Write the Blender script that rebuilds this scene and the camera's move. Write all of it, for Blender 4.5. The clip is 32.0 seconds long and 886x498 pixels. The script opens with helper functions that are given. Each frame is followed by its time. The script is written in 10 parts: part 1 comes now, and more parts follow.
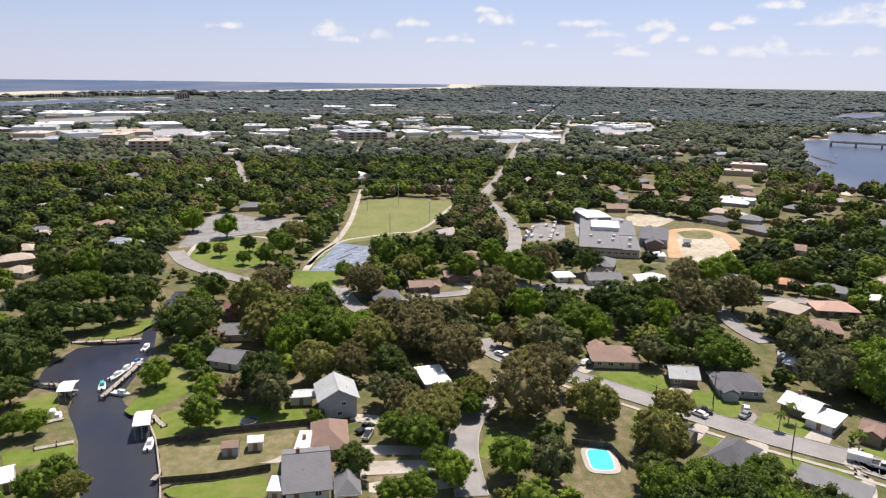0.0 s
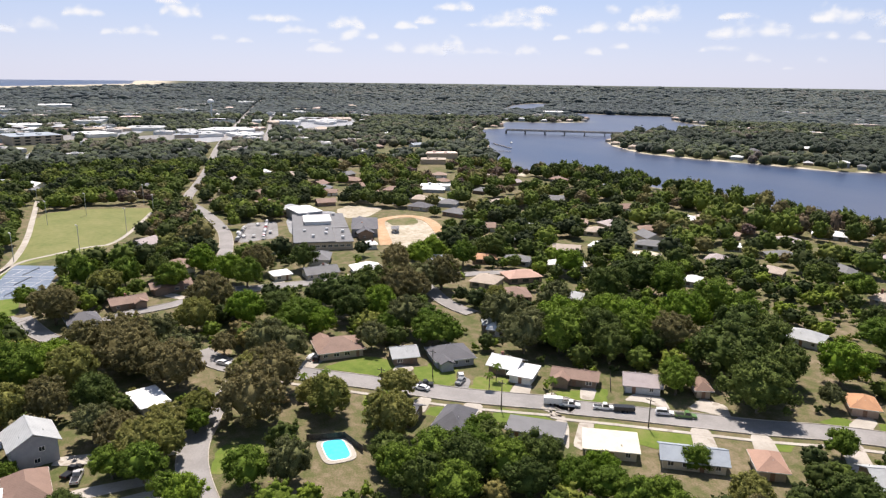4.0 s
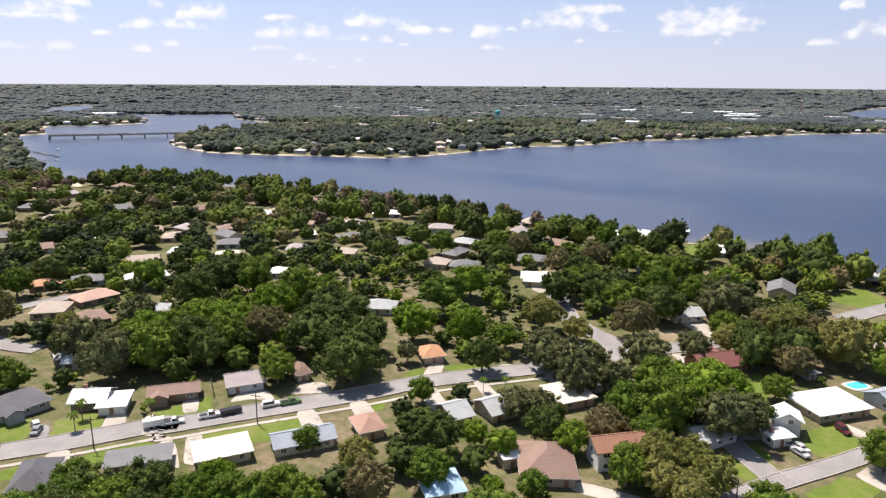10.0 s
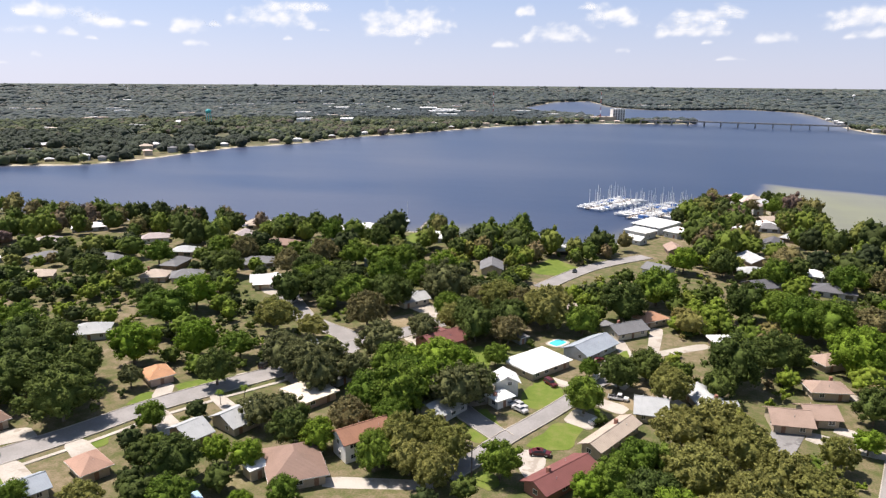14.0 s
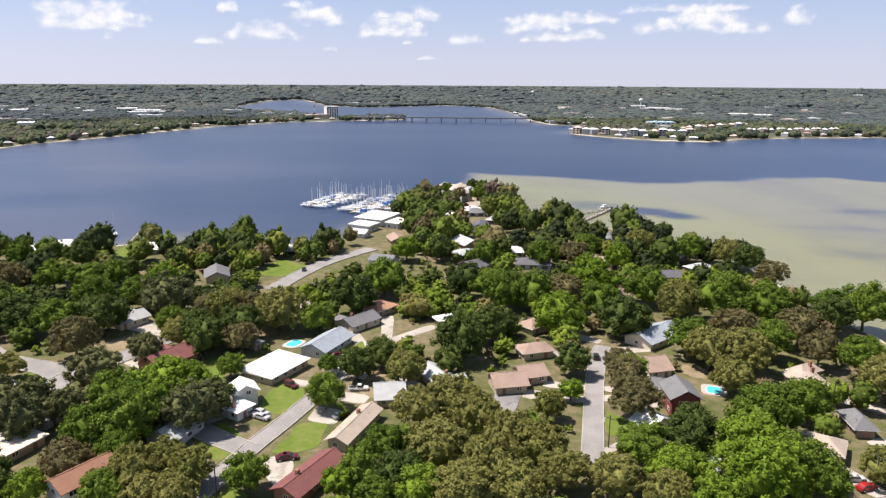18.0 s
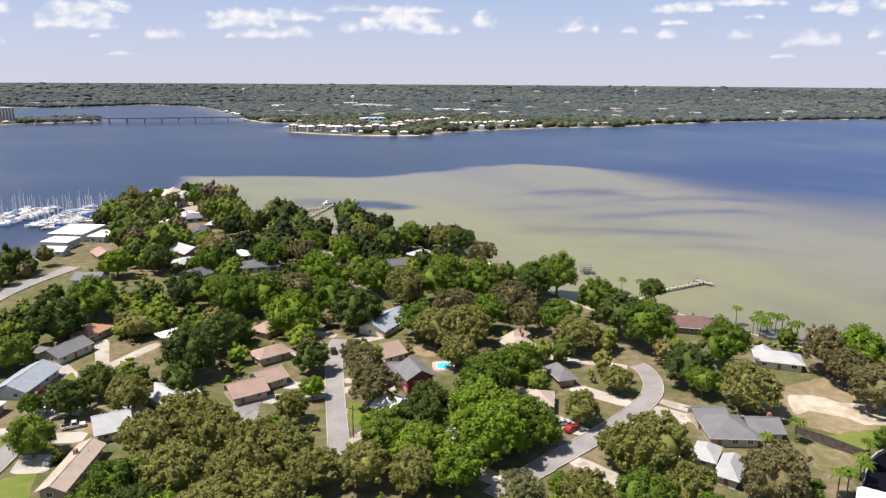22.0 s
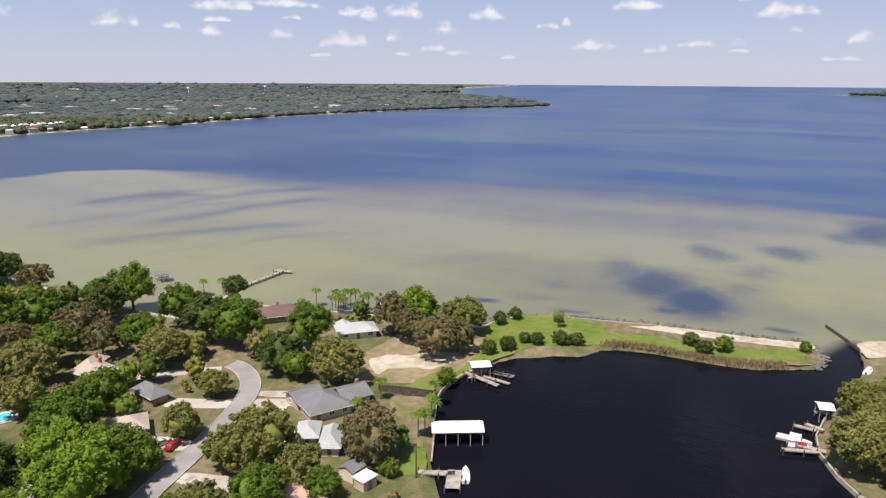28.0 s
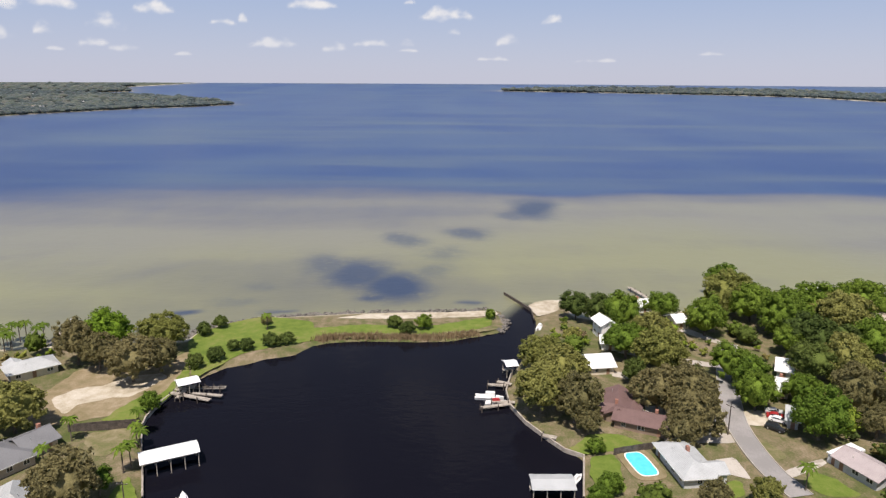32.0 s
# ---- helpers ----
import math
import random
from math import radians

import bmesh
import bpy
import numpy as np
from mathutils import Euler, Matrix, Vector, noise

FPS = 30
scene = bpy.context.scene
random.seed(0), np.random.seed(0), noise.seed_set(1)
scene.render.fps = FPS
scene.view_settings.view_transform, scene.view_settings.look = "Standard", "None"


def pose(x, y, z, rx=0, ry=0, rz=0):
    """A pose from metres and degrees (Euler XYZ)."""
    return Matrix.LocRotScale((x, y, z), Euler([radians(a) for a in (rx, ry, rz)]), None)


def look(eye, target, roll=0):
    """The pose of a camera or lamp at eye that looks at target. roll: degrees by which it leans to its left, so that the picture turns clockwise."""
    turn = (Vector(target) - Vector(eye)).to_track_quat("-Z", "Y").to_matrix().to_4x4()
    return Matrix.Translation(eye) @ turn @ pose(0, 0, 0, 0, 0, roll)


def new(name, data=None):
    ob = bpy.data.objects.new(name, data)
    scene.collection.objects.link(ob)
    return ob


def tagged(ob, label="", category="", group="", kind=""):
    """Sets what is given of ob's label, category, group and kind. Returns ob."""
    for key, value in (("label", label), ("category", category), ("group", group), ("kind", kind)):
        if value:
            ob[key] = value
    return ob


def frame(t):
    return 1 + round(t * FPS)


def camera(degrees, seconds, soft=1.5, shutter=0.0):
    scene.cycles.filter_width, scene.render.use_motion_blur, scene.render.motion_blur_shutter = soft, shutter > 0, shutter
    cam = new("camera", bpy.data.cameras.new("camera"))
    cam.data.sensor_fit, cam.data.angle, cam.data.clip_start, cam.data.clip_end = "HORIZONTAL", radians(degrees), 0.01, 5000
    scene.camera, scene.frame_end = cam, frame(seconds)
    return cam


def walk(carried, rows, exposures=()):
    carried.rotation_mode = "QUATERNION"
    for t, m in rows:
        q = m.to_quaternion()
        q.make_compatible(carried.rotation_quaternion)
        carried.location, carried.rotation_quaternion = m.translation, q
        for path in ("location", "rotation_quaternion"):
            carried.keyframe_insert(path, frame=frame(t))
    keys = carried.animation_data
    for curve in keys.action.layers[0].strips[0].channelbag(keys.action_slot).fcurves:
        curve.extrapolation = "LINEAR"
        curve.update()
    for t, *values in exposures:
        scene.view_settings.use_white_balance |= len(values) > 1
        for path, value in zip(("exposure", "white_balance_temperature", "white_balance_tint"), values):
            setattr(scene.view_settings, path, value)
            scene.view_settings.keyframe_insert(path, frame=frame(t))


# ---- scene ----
# The camera hovers at one spot, 85 m up, and turns to the right.
EYE = Vector((0, 0, 85))
cam = camera(65.17, 32.0, soft=1.3)


def aim(heading, down, lean):
    h, d = radians(heading), radians(down)
    return look(EYE, EYE + Vector((math.sin(h) * math.cos(d), math.cos(h) * math.cos(d), -math.sin(d))), lean)


walk(cam, [(t, aim(heading, down, lean)) for t, heading, down, lean in [
    (0, -98.248, 13.706, 0.793),
    (0.5, -95.333, 13.719, 0.774),
    (1, -92.385, 13.714, 0.784),
    (1.5, -89.404, 13.710, 0.732),
    (2, -86.422, 13.730, 0.726),
    (2.5, -83.420, 13.770, 0.739),
    (3, -80.392, 13.761, 0.717),
    (3.5, -77.379, 13.748, 0.694),
    (4, -74.349, 13.746, 0.683),
    (4.5, -71.301, 13.747, 0.667),
    (6.5, -59.592, 13.710, 0.649),
    (7, -56.851, 13.684, 0.608),
    (7.5, -54.048, 13.660, 0.582),
    (8, -51.223, 13.631, 0.533),
    (8.5, -48.385, 13.617, 0.453),
    (9, -45.566, 13.599, 0.423),
    (9.5, -42.749, 13.586, 0.417),
    (10, -39.908, 13.573, 0.380),
    (10.5, -37.066, 13.558, 0.366),
    (11, -34.207, 13.544, 0.357),
    (11.5, -31.352, 13.533, 0.350),
    (12, -28.483, 13.532, 0.367),
    (12.5, -25.619, 13.560, 0.381),
    (13, -22.791, 13.581, 0.369),
    (13.5, -19.943, 13.592, 0.369),
    (14, -17.091, 13.598, 0.401),
    (14.5, -14.257, 13.614, 0.419),
    (16.5, -2.841, 13.611, 0.445),
    (17, -0.000, 13.610, 0.415),
    (17.5, 2.876, 13.604, 0.366),
    (18, 5.784, 13.610, 0.316),
    (18.5, 8.687, 13.618, 0.318),
    (19, 11.572, 13.615, 0.307),
    (19.5, 14.437, 13.619, 0.293),
    (20, 17.278, 13.649, 0.289),
    (20.5, 20.105, 13.681, 0.300),
    (21, 22.939, 13.685, 0.312),
    (21.5, 25.792, 13.672, 0.341),
    (22, 28.648, 13.677, 0.370),
    (22.5, 31.535, 13.697, 0.324),
    (23, 34.415, 13.718, 0.275),
    (23.5, 37.182, 13.718, 0.300),
    (24, 40.036, 13.712, 0.305),
    (24.5, 42.939, 13.721, 0.329),
    (25, 45.820, 13.726, 0.340),
    (25.5, 48.717, 13.731, 0.356),
    (27.5, 60.560, 13.730, 0.343),
    (28, 63.524, 13.713, 0.359),
    (28.5, 66.563, 13.709, 0.379),
    (29, 69.658, 13.696, 0.398),
    (29.5, 72.795, 13.674, 0.398),
    (30, 75.961, 13.673, 0.383),
    (30.5, 79.099, 13.677, 0.382),
    (31, 82.233, 13.686, 0.352),
    (31.5, 85.397, 13.710, 0.313),
    (32, 88.557, 13.751, 0.305),
]], exposures=[(0.0, 0.42), (6.0, 0.54), (12.0, 0.60), (18.0, 0.58), (25.0, 0.44), (29.0, 0.36), (32.0, 0.28)])

# ---- light ----
SUN_AZ, SUN_EL = radians(-78), radians(63)
world = bpy.data.worlds.new("sky")
scene.world = world
world.use_nodes = True
wn, wl = world.node_tree.nodes, world.node_tree.links
sky = wn.new("ShaderNodeTexSky")
sky.sky_type, sky.sun_disc, sky.sun_elevation, sky.sun_rotation = "NISHITA", False, SUN_EL, SUN_AZ
sky.air_density, sky.dust_density, sky.ozone_density, sky.altitude = 1.0, 0.6, 2.5, 60
geo = wn.new("ShaderNodeTexCoord")
sep = wn.new("ShaderNodeSeparateXYZ")
wl.new(geo.outputs["Generated"], sep.inputs[0])


def wmath(op, a, b=None, clamp=False):
    n = wn.new("ShaderNodeMath")
    n.operation, n.use_clamp = op, clamp
    for i, v in enumerate((a, b)):
        if v is None:
            continue
        if isinstance(v, (int, float)):
            n.inputs[i].default_value = v
        else:
            wl.new(v, n.inputs[i])
    return n.outputs[0]


# fair-weather cumulus overhead: noise on the dome
comb = wn.new("ShaderNodeCombineXYZ")
wl.new(sep.outputs["X"], comb.inputs[0])
wl.new(sep.outputs["Y"], comb.inputs[1])
wl.new(wmath("MULTIPLY", sep.outputs["Z"], 2.2), comb.inputs[2])


def wnoise(scale, detail, rough, offset):
    m = wn.new("ShaderNodeMapping")
    m.inputs["Location"].default_value = offset
    wl.new(comb.outputs[0], m.inputs["Vector"])
    n = wn.new("ShaderNodeTexNoise")
    n.inputs["Scale"].default_value, n.inputs["Detail"].default_value, n.inputs["Roughness"].default_value = scale, detail, rough
    wl.new(m.outputs[0], n.inputs["Vector"])
    return n.outputs["Fac"]


big = wmath("MULTIPLY", wmath("SUBTRACT", wmath("ADD", wmath("MULTIPLY", wnoise(9.0, 6, 0.55, (3.1, 1.7, 0)), 0.8), wmath("MULTIPLY", wnoise(3.0, 2, 0.5, (0.3, 2.2, 0)), 0.3)), 0.60), 15.0, True)
cover = wmath("MULTIPLY", big, wmath("MULTIPLY", wmath("SUBTRACT", sep.outputs["Z"], 0.125), 25.0, True))
white = wn.new("ShaderNodeMix")
white.data_type = "RGBA"
wl.new(wmath("MULTIPLY", cover, 0.9), white.inputs["Factor"])
haze = wn.new("ShaderNodeMix")
haze.data_type = "RGBA"
low = wmath("SUBTRACT", 1.0, wmath("MULTIPLY", wmath("SUBTRACT", sep.outputs["Z"], 0.10), 2.2, True), True)
wl.new(wmath("MULTIPLY", low, 0.85), haze.inputs["Factor"])
wl.new(sky.outputs[0], haze.inputs[6])
veil = wn.new("ShaderNodeMix")
veil.data_type = "RGBA"
wl.new(wmath("MULTIPLY", sep.outputs["Z"], 8.0, True), veil.inputs["Factor"])
veil.inputs[6].default_value = (6.9, 7.0, 8.6, 1)
veil.inputs[7].default_value = (4.6, 5.75, 8.5, 1)
wl.new(veil.outputs[2], haze.inputs[7])
wl.new(haze.outputs[2], white.inputs[6])
white.inputs[7].default_value = (8.9, 8.7, 8.9, 1)
bg = wn["Background"] if "Background" in wn else wn.new("ShaderNodeBackground")
# the sky is brighter on the sun's side
side = wmath("ADD", wmath("MULTIPLY", sep.outputs["X"], math.sin(SUN_AZ)), wmath("MULTIPLY", sep.outputs["Y"], math.cos(SUN_AZ)))
glow = wn.new("ShaderNodeVectorMath")
glow.operation = "SCALE"
wl.new(white.outputs[2], glow.inputs[0])
wl.new(wmath("ADD", wmath("MULTIPLY", wmath("POWER", wmath("MAXIMUM", side, 0.0), 2.0), 0.16), 0.98), glow.inputs["Scale"])
wl.new(glow.outputs[0], bg.inputs["Color"])
bg.inputs["Strength"].default_value = 0.071
outw = wn["World Output"] if "World Output" in wn else wn.new("ShaderNodeOutputWorld")
wl.new(bg.outputs[0], outw.inputs["Surface"])

sun = new("sun", bpy.data.lights.new("sun", "SUN"))
sun.data.energy, sun.data.angle, sun.data.color = 5.0, radians(0.53), (1.0, 0.895, 0.805)
sun.matrix_world = look((math.sin(SUN_AZ) * math.cos(SUN_EL) * 300, math.cos(SUN_AZ) * math.cos(SUN_EL) * 300, math.sin(SUN_EL) * 300 + 50), (0, 0, 50))


# ---- materials ----
class Nodes:
    """A small helper to wire a node material."""

    def __init__(self, name, rough=0.8, metal=0.0, spec=0.5):
        self.mat = bpy.data.materials.new(name)
        self.mat.use_nodes = True
        self.t = self.mat.node_tree
        self.n, self.l = self.t.nodes, self.t.links
        self.b = self.n["Principled BSDF"]
        self.b.inputs["Roughness"].default_value = rough
        self.b.inputs["Metallic"].default_value = metal
        self.b.inputs["Specular IOR Level"].default_value = spec
        self.co = self.n.new("ShaderNodeNewGeometry")
        self.oi = None

    def put(self, value, socket):
        if isinstance(value, (int, float)):
            socket.default_value = value
        elif isinstance(value, tuple):
            socket.default_value = value if len(value) != 3 else (*value, 1)
        else:
            self.l.new(value, socket)

    def noise(self, scale, detail=3, rough=0.55, vector=None, stretch=None):
        n = self.n.new("ShaderNodeTexNoise")
        n.inputs["Scale"].default_value, n.inputs["Detail"].default_value, n.inputs["Roughness"].default_value = scale, detail, rough
        v = vector or self.co.outputs["Position"]
        if stretch:
            m = self.n.new("ShaderNodeMapping")
            m.inputs["Scale"].default_value = stretch[:3]
            m.inputs["Rotation"].default_value = (0, 0, stretch[3] if len(stretch) > 3 else 0)
            self.l.new(v, m.inputs["Vector"])
            v = m.outputs[0]
        self.l.new(v, n.inputs["Vector"])
        return n.outputs["Fac"]

    def math(self, op, a, b=0.0, clamp=False):
        n = self.n.new("ShaderNodeMath")
        n.operation, n.use_clamp = op, clamp
        self.put(a, n.inputs[0])
        self.put(b, n.inputs[1])
        return n.outputs[0]

    def step(self, value, lo, hi):
        n = self.n.new("ShaderNodeMapRange")
        n.interpolation_type = "SMOOTHSTEP"
        self.put(value, n.inputs["Value"])
        n.inputs["From Min"].default_value, n.inputs["From Max"].default_value = lo, hi
        return n.outputs[0]

    def mix(self, fac, a, b):
        n = self.n.new("ShaderNodeMix")
        n.data_type = "RGBA"
        self.put(fac, n.inputs["Factor"])
        self.put(a, n.inputs[6])
        self.put(b, n.inputs[7])
        return n.outputs[2]

    def ramp(self, fac, stops):
        n = self.n.new("ShaderNodeValToRGB")
        e = n.color_ramp.elements
        while len(e) < len(stops):
            e.new(0.5)
        for k, (p, c) in zip(e, stops):
            k.position, k.color = p, (*c, 1)
        self.put(fac, n.inputs[0])
        return n.outputs[0]

    def attr(self, name):
        n = self.n.new("ShaderNodeAttribute")
        n.attribute_name = name
        return n.outputs["Fac"]

    def random(self):
        if not self.oi:
            self.oi = self.n.new("ShaderNodeObjectInfo")
        return self.oi.outputs["Random"]

    def island(self):
        return self.co.outputs["Random Per Island"]

    def bump(self, height, strength, distance):
        n = self.n.new("ShaderNodeBump")
        n.inputs["Strength"].default_value, n.inputs["Distance"].default_value = strength, distance
        self.put(height, n.inputs["Height"])
        self.l.new(n.outputs[0], self.b.inputs["Normal"])

    def color(self, c):
        self.put(c, self.b.inputs["Base Color"])
        return self


def two_tone(name, a, b, scale, rough=0.85, fine=6.0, spec=0.3, bump=0.0):
    m = Nodes(name, rough, 0, spec)
    big, small = m.noise(scale, 4), m.noise(scale * fine, 3)
    f = m.math("ADD", m.math("MULTIPLY", big, 0.6), m.math("MULTIPLY", small, 0.4))
    m.color(m.mix(m.step(f, 0.38, 0.62), a, b))
    if bump:
        m.bump(small, 0.5, bump)
    return m.mat


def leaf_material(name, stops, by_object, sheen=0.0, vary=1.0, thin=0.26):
    """Foliage whose hue differs from tree to tree and from cluster to cluster; sheen: a pale edge-on lift put in for
    the haze over distant canopy.
    """
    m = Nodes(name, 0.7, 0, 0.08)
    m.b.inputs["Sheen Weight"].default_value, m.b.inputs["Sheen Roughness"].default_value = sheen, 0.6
    r = m.random() if by_object else m.attr("tint")
    base = m.ramp(r, stops)
    var = m.math("ADD", m.math("MULTIPLY", m.island(), 0.6), m.math("MULTIPLY", m.step(m.noise(2.6, 3, 0.75), 0.32, 0.68), 0.55))
    n = m.n.new("ShaderNodeHueSaturation")
    m.l.new(m.math("ADD", m.math("MULTIPLY", var, 1.25 * vary), 1.08 - 0.72 * vary), n.inputs["Value"])
    m.l.new(base, n.inputs["Color"])
    m.color(n.outputs[0])
    m.bump(m.noise(1.6, 3, 0.65), 0.55, 0.3)
    tr = m.n.new("ShaderNodeBsdfTranslucent")
    m.l.new(n.outputs[0], tr.inputs["Color"])
    mx = m.n.new("ShaderNodeMixShader")
    mx.inputs[0].default_value = thin
    m.l.new(m.b.outputs[0], mx.inputs[1])
    m.l.new(tr.outputs[0], mx.inputs[2])
    m.l.new(mx.outputs[0], m.n["Material Output"].inputs["Surface"])
    return m.mat


GREENS = [(0.0, (0.042, 0.058, 0.020)), (0.22, (0.074, 0.099, 0.022)), (0.45, (0.113, 0.162, 0.025)), (0.62, (0.167, 0.221, 0.029)), (0.78, (0.201, 0.175, 0.061)), (1.0, (0.180, 0.130, 0.088))]
# the two palettes below carry raised blue: distance haze put into leaf colour
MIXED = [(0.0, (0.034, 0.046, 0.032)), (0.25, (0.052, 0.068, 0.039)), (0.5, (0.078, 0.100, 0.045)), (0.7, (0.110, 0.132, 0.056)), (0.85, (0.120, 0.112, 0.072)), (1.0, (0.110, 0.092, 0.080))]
HAZED_GREENS = [(0.0, (0.032, 0.050, 0.056)), (0.35, (0.048, 0.069, 0.068)), (0.6, (0.070, 0.091, 0.078)), (0.85, (0.096, 0.112, 0.088)), (1.0, (0.110, 0.110, 0.094))]
# the sheen passed here pales distant canopy in place of haze
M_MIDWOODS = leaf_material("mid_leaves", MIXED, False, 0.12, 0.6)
M_FARWOODS = leaf_material("far_leaves", HAZED_GREENS, False, 0.25, 0.4)
M_WOODS = leaf_material("woods_leaves", GREENS, False)
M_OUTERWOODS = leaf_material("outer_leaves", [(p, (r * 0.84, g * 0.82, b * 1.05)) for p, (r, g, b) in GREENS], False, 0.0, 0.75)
M_LEAF = {
    "bright": leaf_material("bright_leaves", [(0, (0.112, 0.182, 0.018)), (1, (0.165, 0.235, 0.028))], True),
    "green": leaf_material("green_leaves", [(0, (0.080, 0.130, 0.018)), (1, (0.124, 0.178, 0.026))], True),
    "dark": leaf_material("dark_leaves", [(0, (0.058, 0.084, 0.022)), (1, (0.094, 0.122, 0.030))], True),
    "olive": leaf_material("olive_leaves", [(0, (0.196, 0.208, 0.058)), (1, (0.250, 0.244, 0.080))], True, 0.0, 0.8, 0.42),
    "brown": leaf_material("browaysleaves", [(0, (0.160, 0.148, 0.066)), (1, (0.212, 0.186, 0.088))], True, 0.0, 0.8, 0.42),
    "grey": leaf_material("grey_leaves", [(0, (0.100, 0.110, 0.046)), (1, (0.138, 0.144, 0.062))], True),
}
M_BARK = two_tone("bark", (0.10, 0.08, 0.06), (0.19, 0.16, 0.13), 1.5, 0.9)


def ground_material():
    m = Nodes("ground_soil", 0.95, 0, 0.2)
    a, b, c = m.noise(0.035, 4), m.noise(0.3, 4), m.noise(2.2, 3)
    f = m.math("ADD", m.math("ADD", m.math("MULTIPLY", a, 0.36), m.math("MULTIPLY", b, 0.38)), m.math("MULTIPLY", c, 0.26))
    near = m.ramp(f, [(0.36, (0.062, 0.084, 0.022)), (0.45, (0.098, 0.108, 0.040)), (0.53, (0.158, 0.134, 0.076)), (0.66, (0.28, 0.22, 0.16))])
    beach = m.mix(m.step(m.attr("beach"), 0.3, 0.8), near, m.mix(c, (0.42, 0.37, 0.28), (0.58, 0.53, 0.43)))
    # far ground: its blue is lifted to paint in the horizon's haze
    wood = m.ramp(m.noise(0.02, 6, 0.7), [(0.35, (0.045, 0.058, 0.046)), (0.5, (0.068, 0.082, 0.062)), (0.62, (0.10, 0.11, 0.085))])
    m.color(m.mix(m.attr("woods"), beach, wood))
    m.bump(c, 0.4, 0.08)
    return m.mat


def water_material():
    m = Nodes("water", 0.22, 0, 0.35)
    streak = m.noise(0.011, 4, 0.55, None, (1, 0.28, 1, 0.5))
    wide = m.noise(0.004, 4, 0.55, None, (0.35, 1, 1, -0.2))
    fine = m.noise(0.05, 5, 0.65, None, (0.4, 1, 1, 0.5))
    s = m.math("ADD", m.attr("shallow"), m.math("ADD", m.math("MULTIPLY", m.math("SUBTRACT", streak, 0.52), 1.2), m.math("MULTIPLY", m.math("SUBTRACT", fine, 0.5), 0.35)))
    s = m.math("SUBTRACT", s, m.math("MULTIPLY", m.attr("bands"), 0.42))
    # bay colour goes by bearing: darker to the north, bluer to the east
    deep = m.mix(m.attr("north_bay"), m.mix(m.step(wide, 0.38, 0.64), (0.030, 0.050, 0.108), (0.074, 0.085, 0.130)), m.mix(m.step(wide, 0.38, 0.64), (0.009, 0.024, 0.070), (0.022, 0.038, 0.086)))
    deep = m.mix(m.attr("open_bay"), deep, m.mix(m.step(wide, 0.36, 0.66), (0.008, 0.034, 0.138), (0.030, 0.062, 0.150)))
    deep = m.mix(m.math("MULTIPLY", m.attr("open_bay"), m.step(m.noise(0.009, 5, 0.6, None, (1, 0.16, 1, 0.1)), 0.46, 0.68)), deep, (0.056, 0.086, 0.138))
    grey = m.ramp(s, [(0.2, (0.05, 0.066, 0.13)), (0.5, (0.108, 0.112, 0.13)), (0.8, (0.165, 0.162, 0.14)), (1.0, (0.19, 0.187, 0.145))])
    gold = m.ramp(s, [(0.2, (0.055, 0.066, 0.11)), (0.5, (0.12, 0.122, 0.105)), (0.8, (0.165, 0.165, 0.11)), (1.0, (0.205, 0.205, 0.115))])
    sand = m.mix(m.step(m.math("ADD", m.attr("shoal"), m.math("MULTIPLY", m.math("SUBTRACT", wide, 0.5), 1.2)), 0.15, 0.85), grey, gold)
    bay = m.mix(m.step(m.attr("shallow"), 0.08, 0.5), deep, sand)
    grass = m.math("MULTIPLY", m.attr("seagrass"), m.step(m.math("ADD", m.noise(0.16, 6, 0.75), m.math("MULTIPLY", m.attr("seagrass"), 0.2)), 0.36, 0.62))
    bay = m.mix(grass, bay, (0.034, 0.050, 0.092))
    m.color(m.mix(m.attr("still"), bay, (0.006, 0.006, 0.010)))
    m.b.inputs["IOR"].default_value = 1.33
    m.put(m.math("SUBTRACT", 0.30, m.math("MULTIPLY", m.attr("still"), 0.24)), m.b.inputs["Roughness"])
    m.put(m.math("SUBTRACT", 0.28, m.math("MULTIPLY", m.attr("still"), 0.225)), m.b.inputs["Specular IOR Level"])
    wave = m.math("ADD", m.noise(0.5, 3, 0.6, None, (1, 0.45, 1, 0.4)), m.math("MULTIPLY", m.noise(0.09, 2), 1.2))
    m.bump(wave, 0.25, 0.25)
    return m.mat


M_GROUND, M_WATER = ground_material(), water_material()


def grass_material(name, a, b, c):
    m = Nodes(name, 0.9, 0, 0.2)
    big, mid, small = m.noise(0.06, 3), m.noise(0.35, 4), m.noise(3.0, 3)
    f = m.math("ADD", m.math("ADD", m.math("MULTIPLY", big, 0.4), m.math("MULTIPLY", mid, 0.4)), m.math("MULTIPLY", small, 0.2))
    m.color(m.ramp(f, [(0.38, a), (0.5, b), (0.64, c)]))
    m.bump(small, 0.5, 0.06)
    return m.mat


def paved_material(name, a, b, patch=None):
    m = Nodes(name, 0.9, 0, 0.3)
    big, small = m.noise(0.12, 4), m.noise(2.5, 4)
    col = m.mix(m.step(m.math("ADD", m.math("MULTIPLY", big, 0.65), m.math("MULTIPLY", small, 0.35)), 0.4, 0.62), a, b)
    if patch:
        col = m.mix(m.step(m.noise(0.25, 2), 0.6, 0.64), col, patch)
    m.color(col)
    m.bump(small, 0.3, 0.01)
    return m.mat


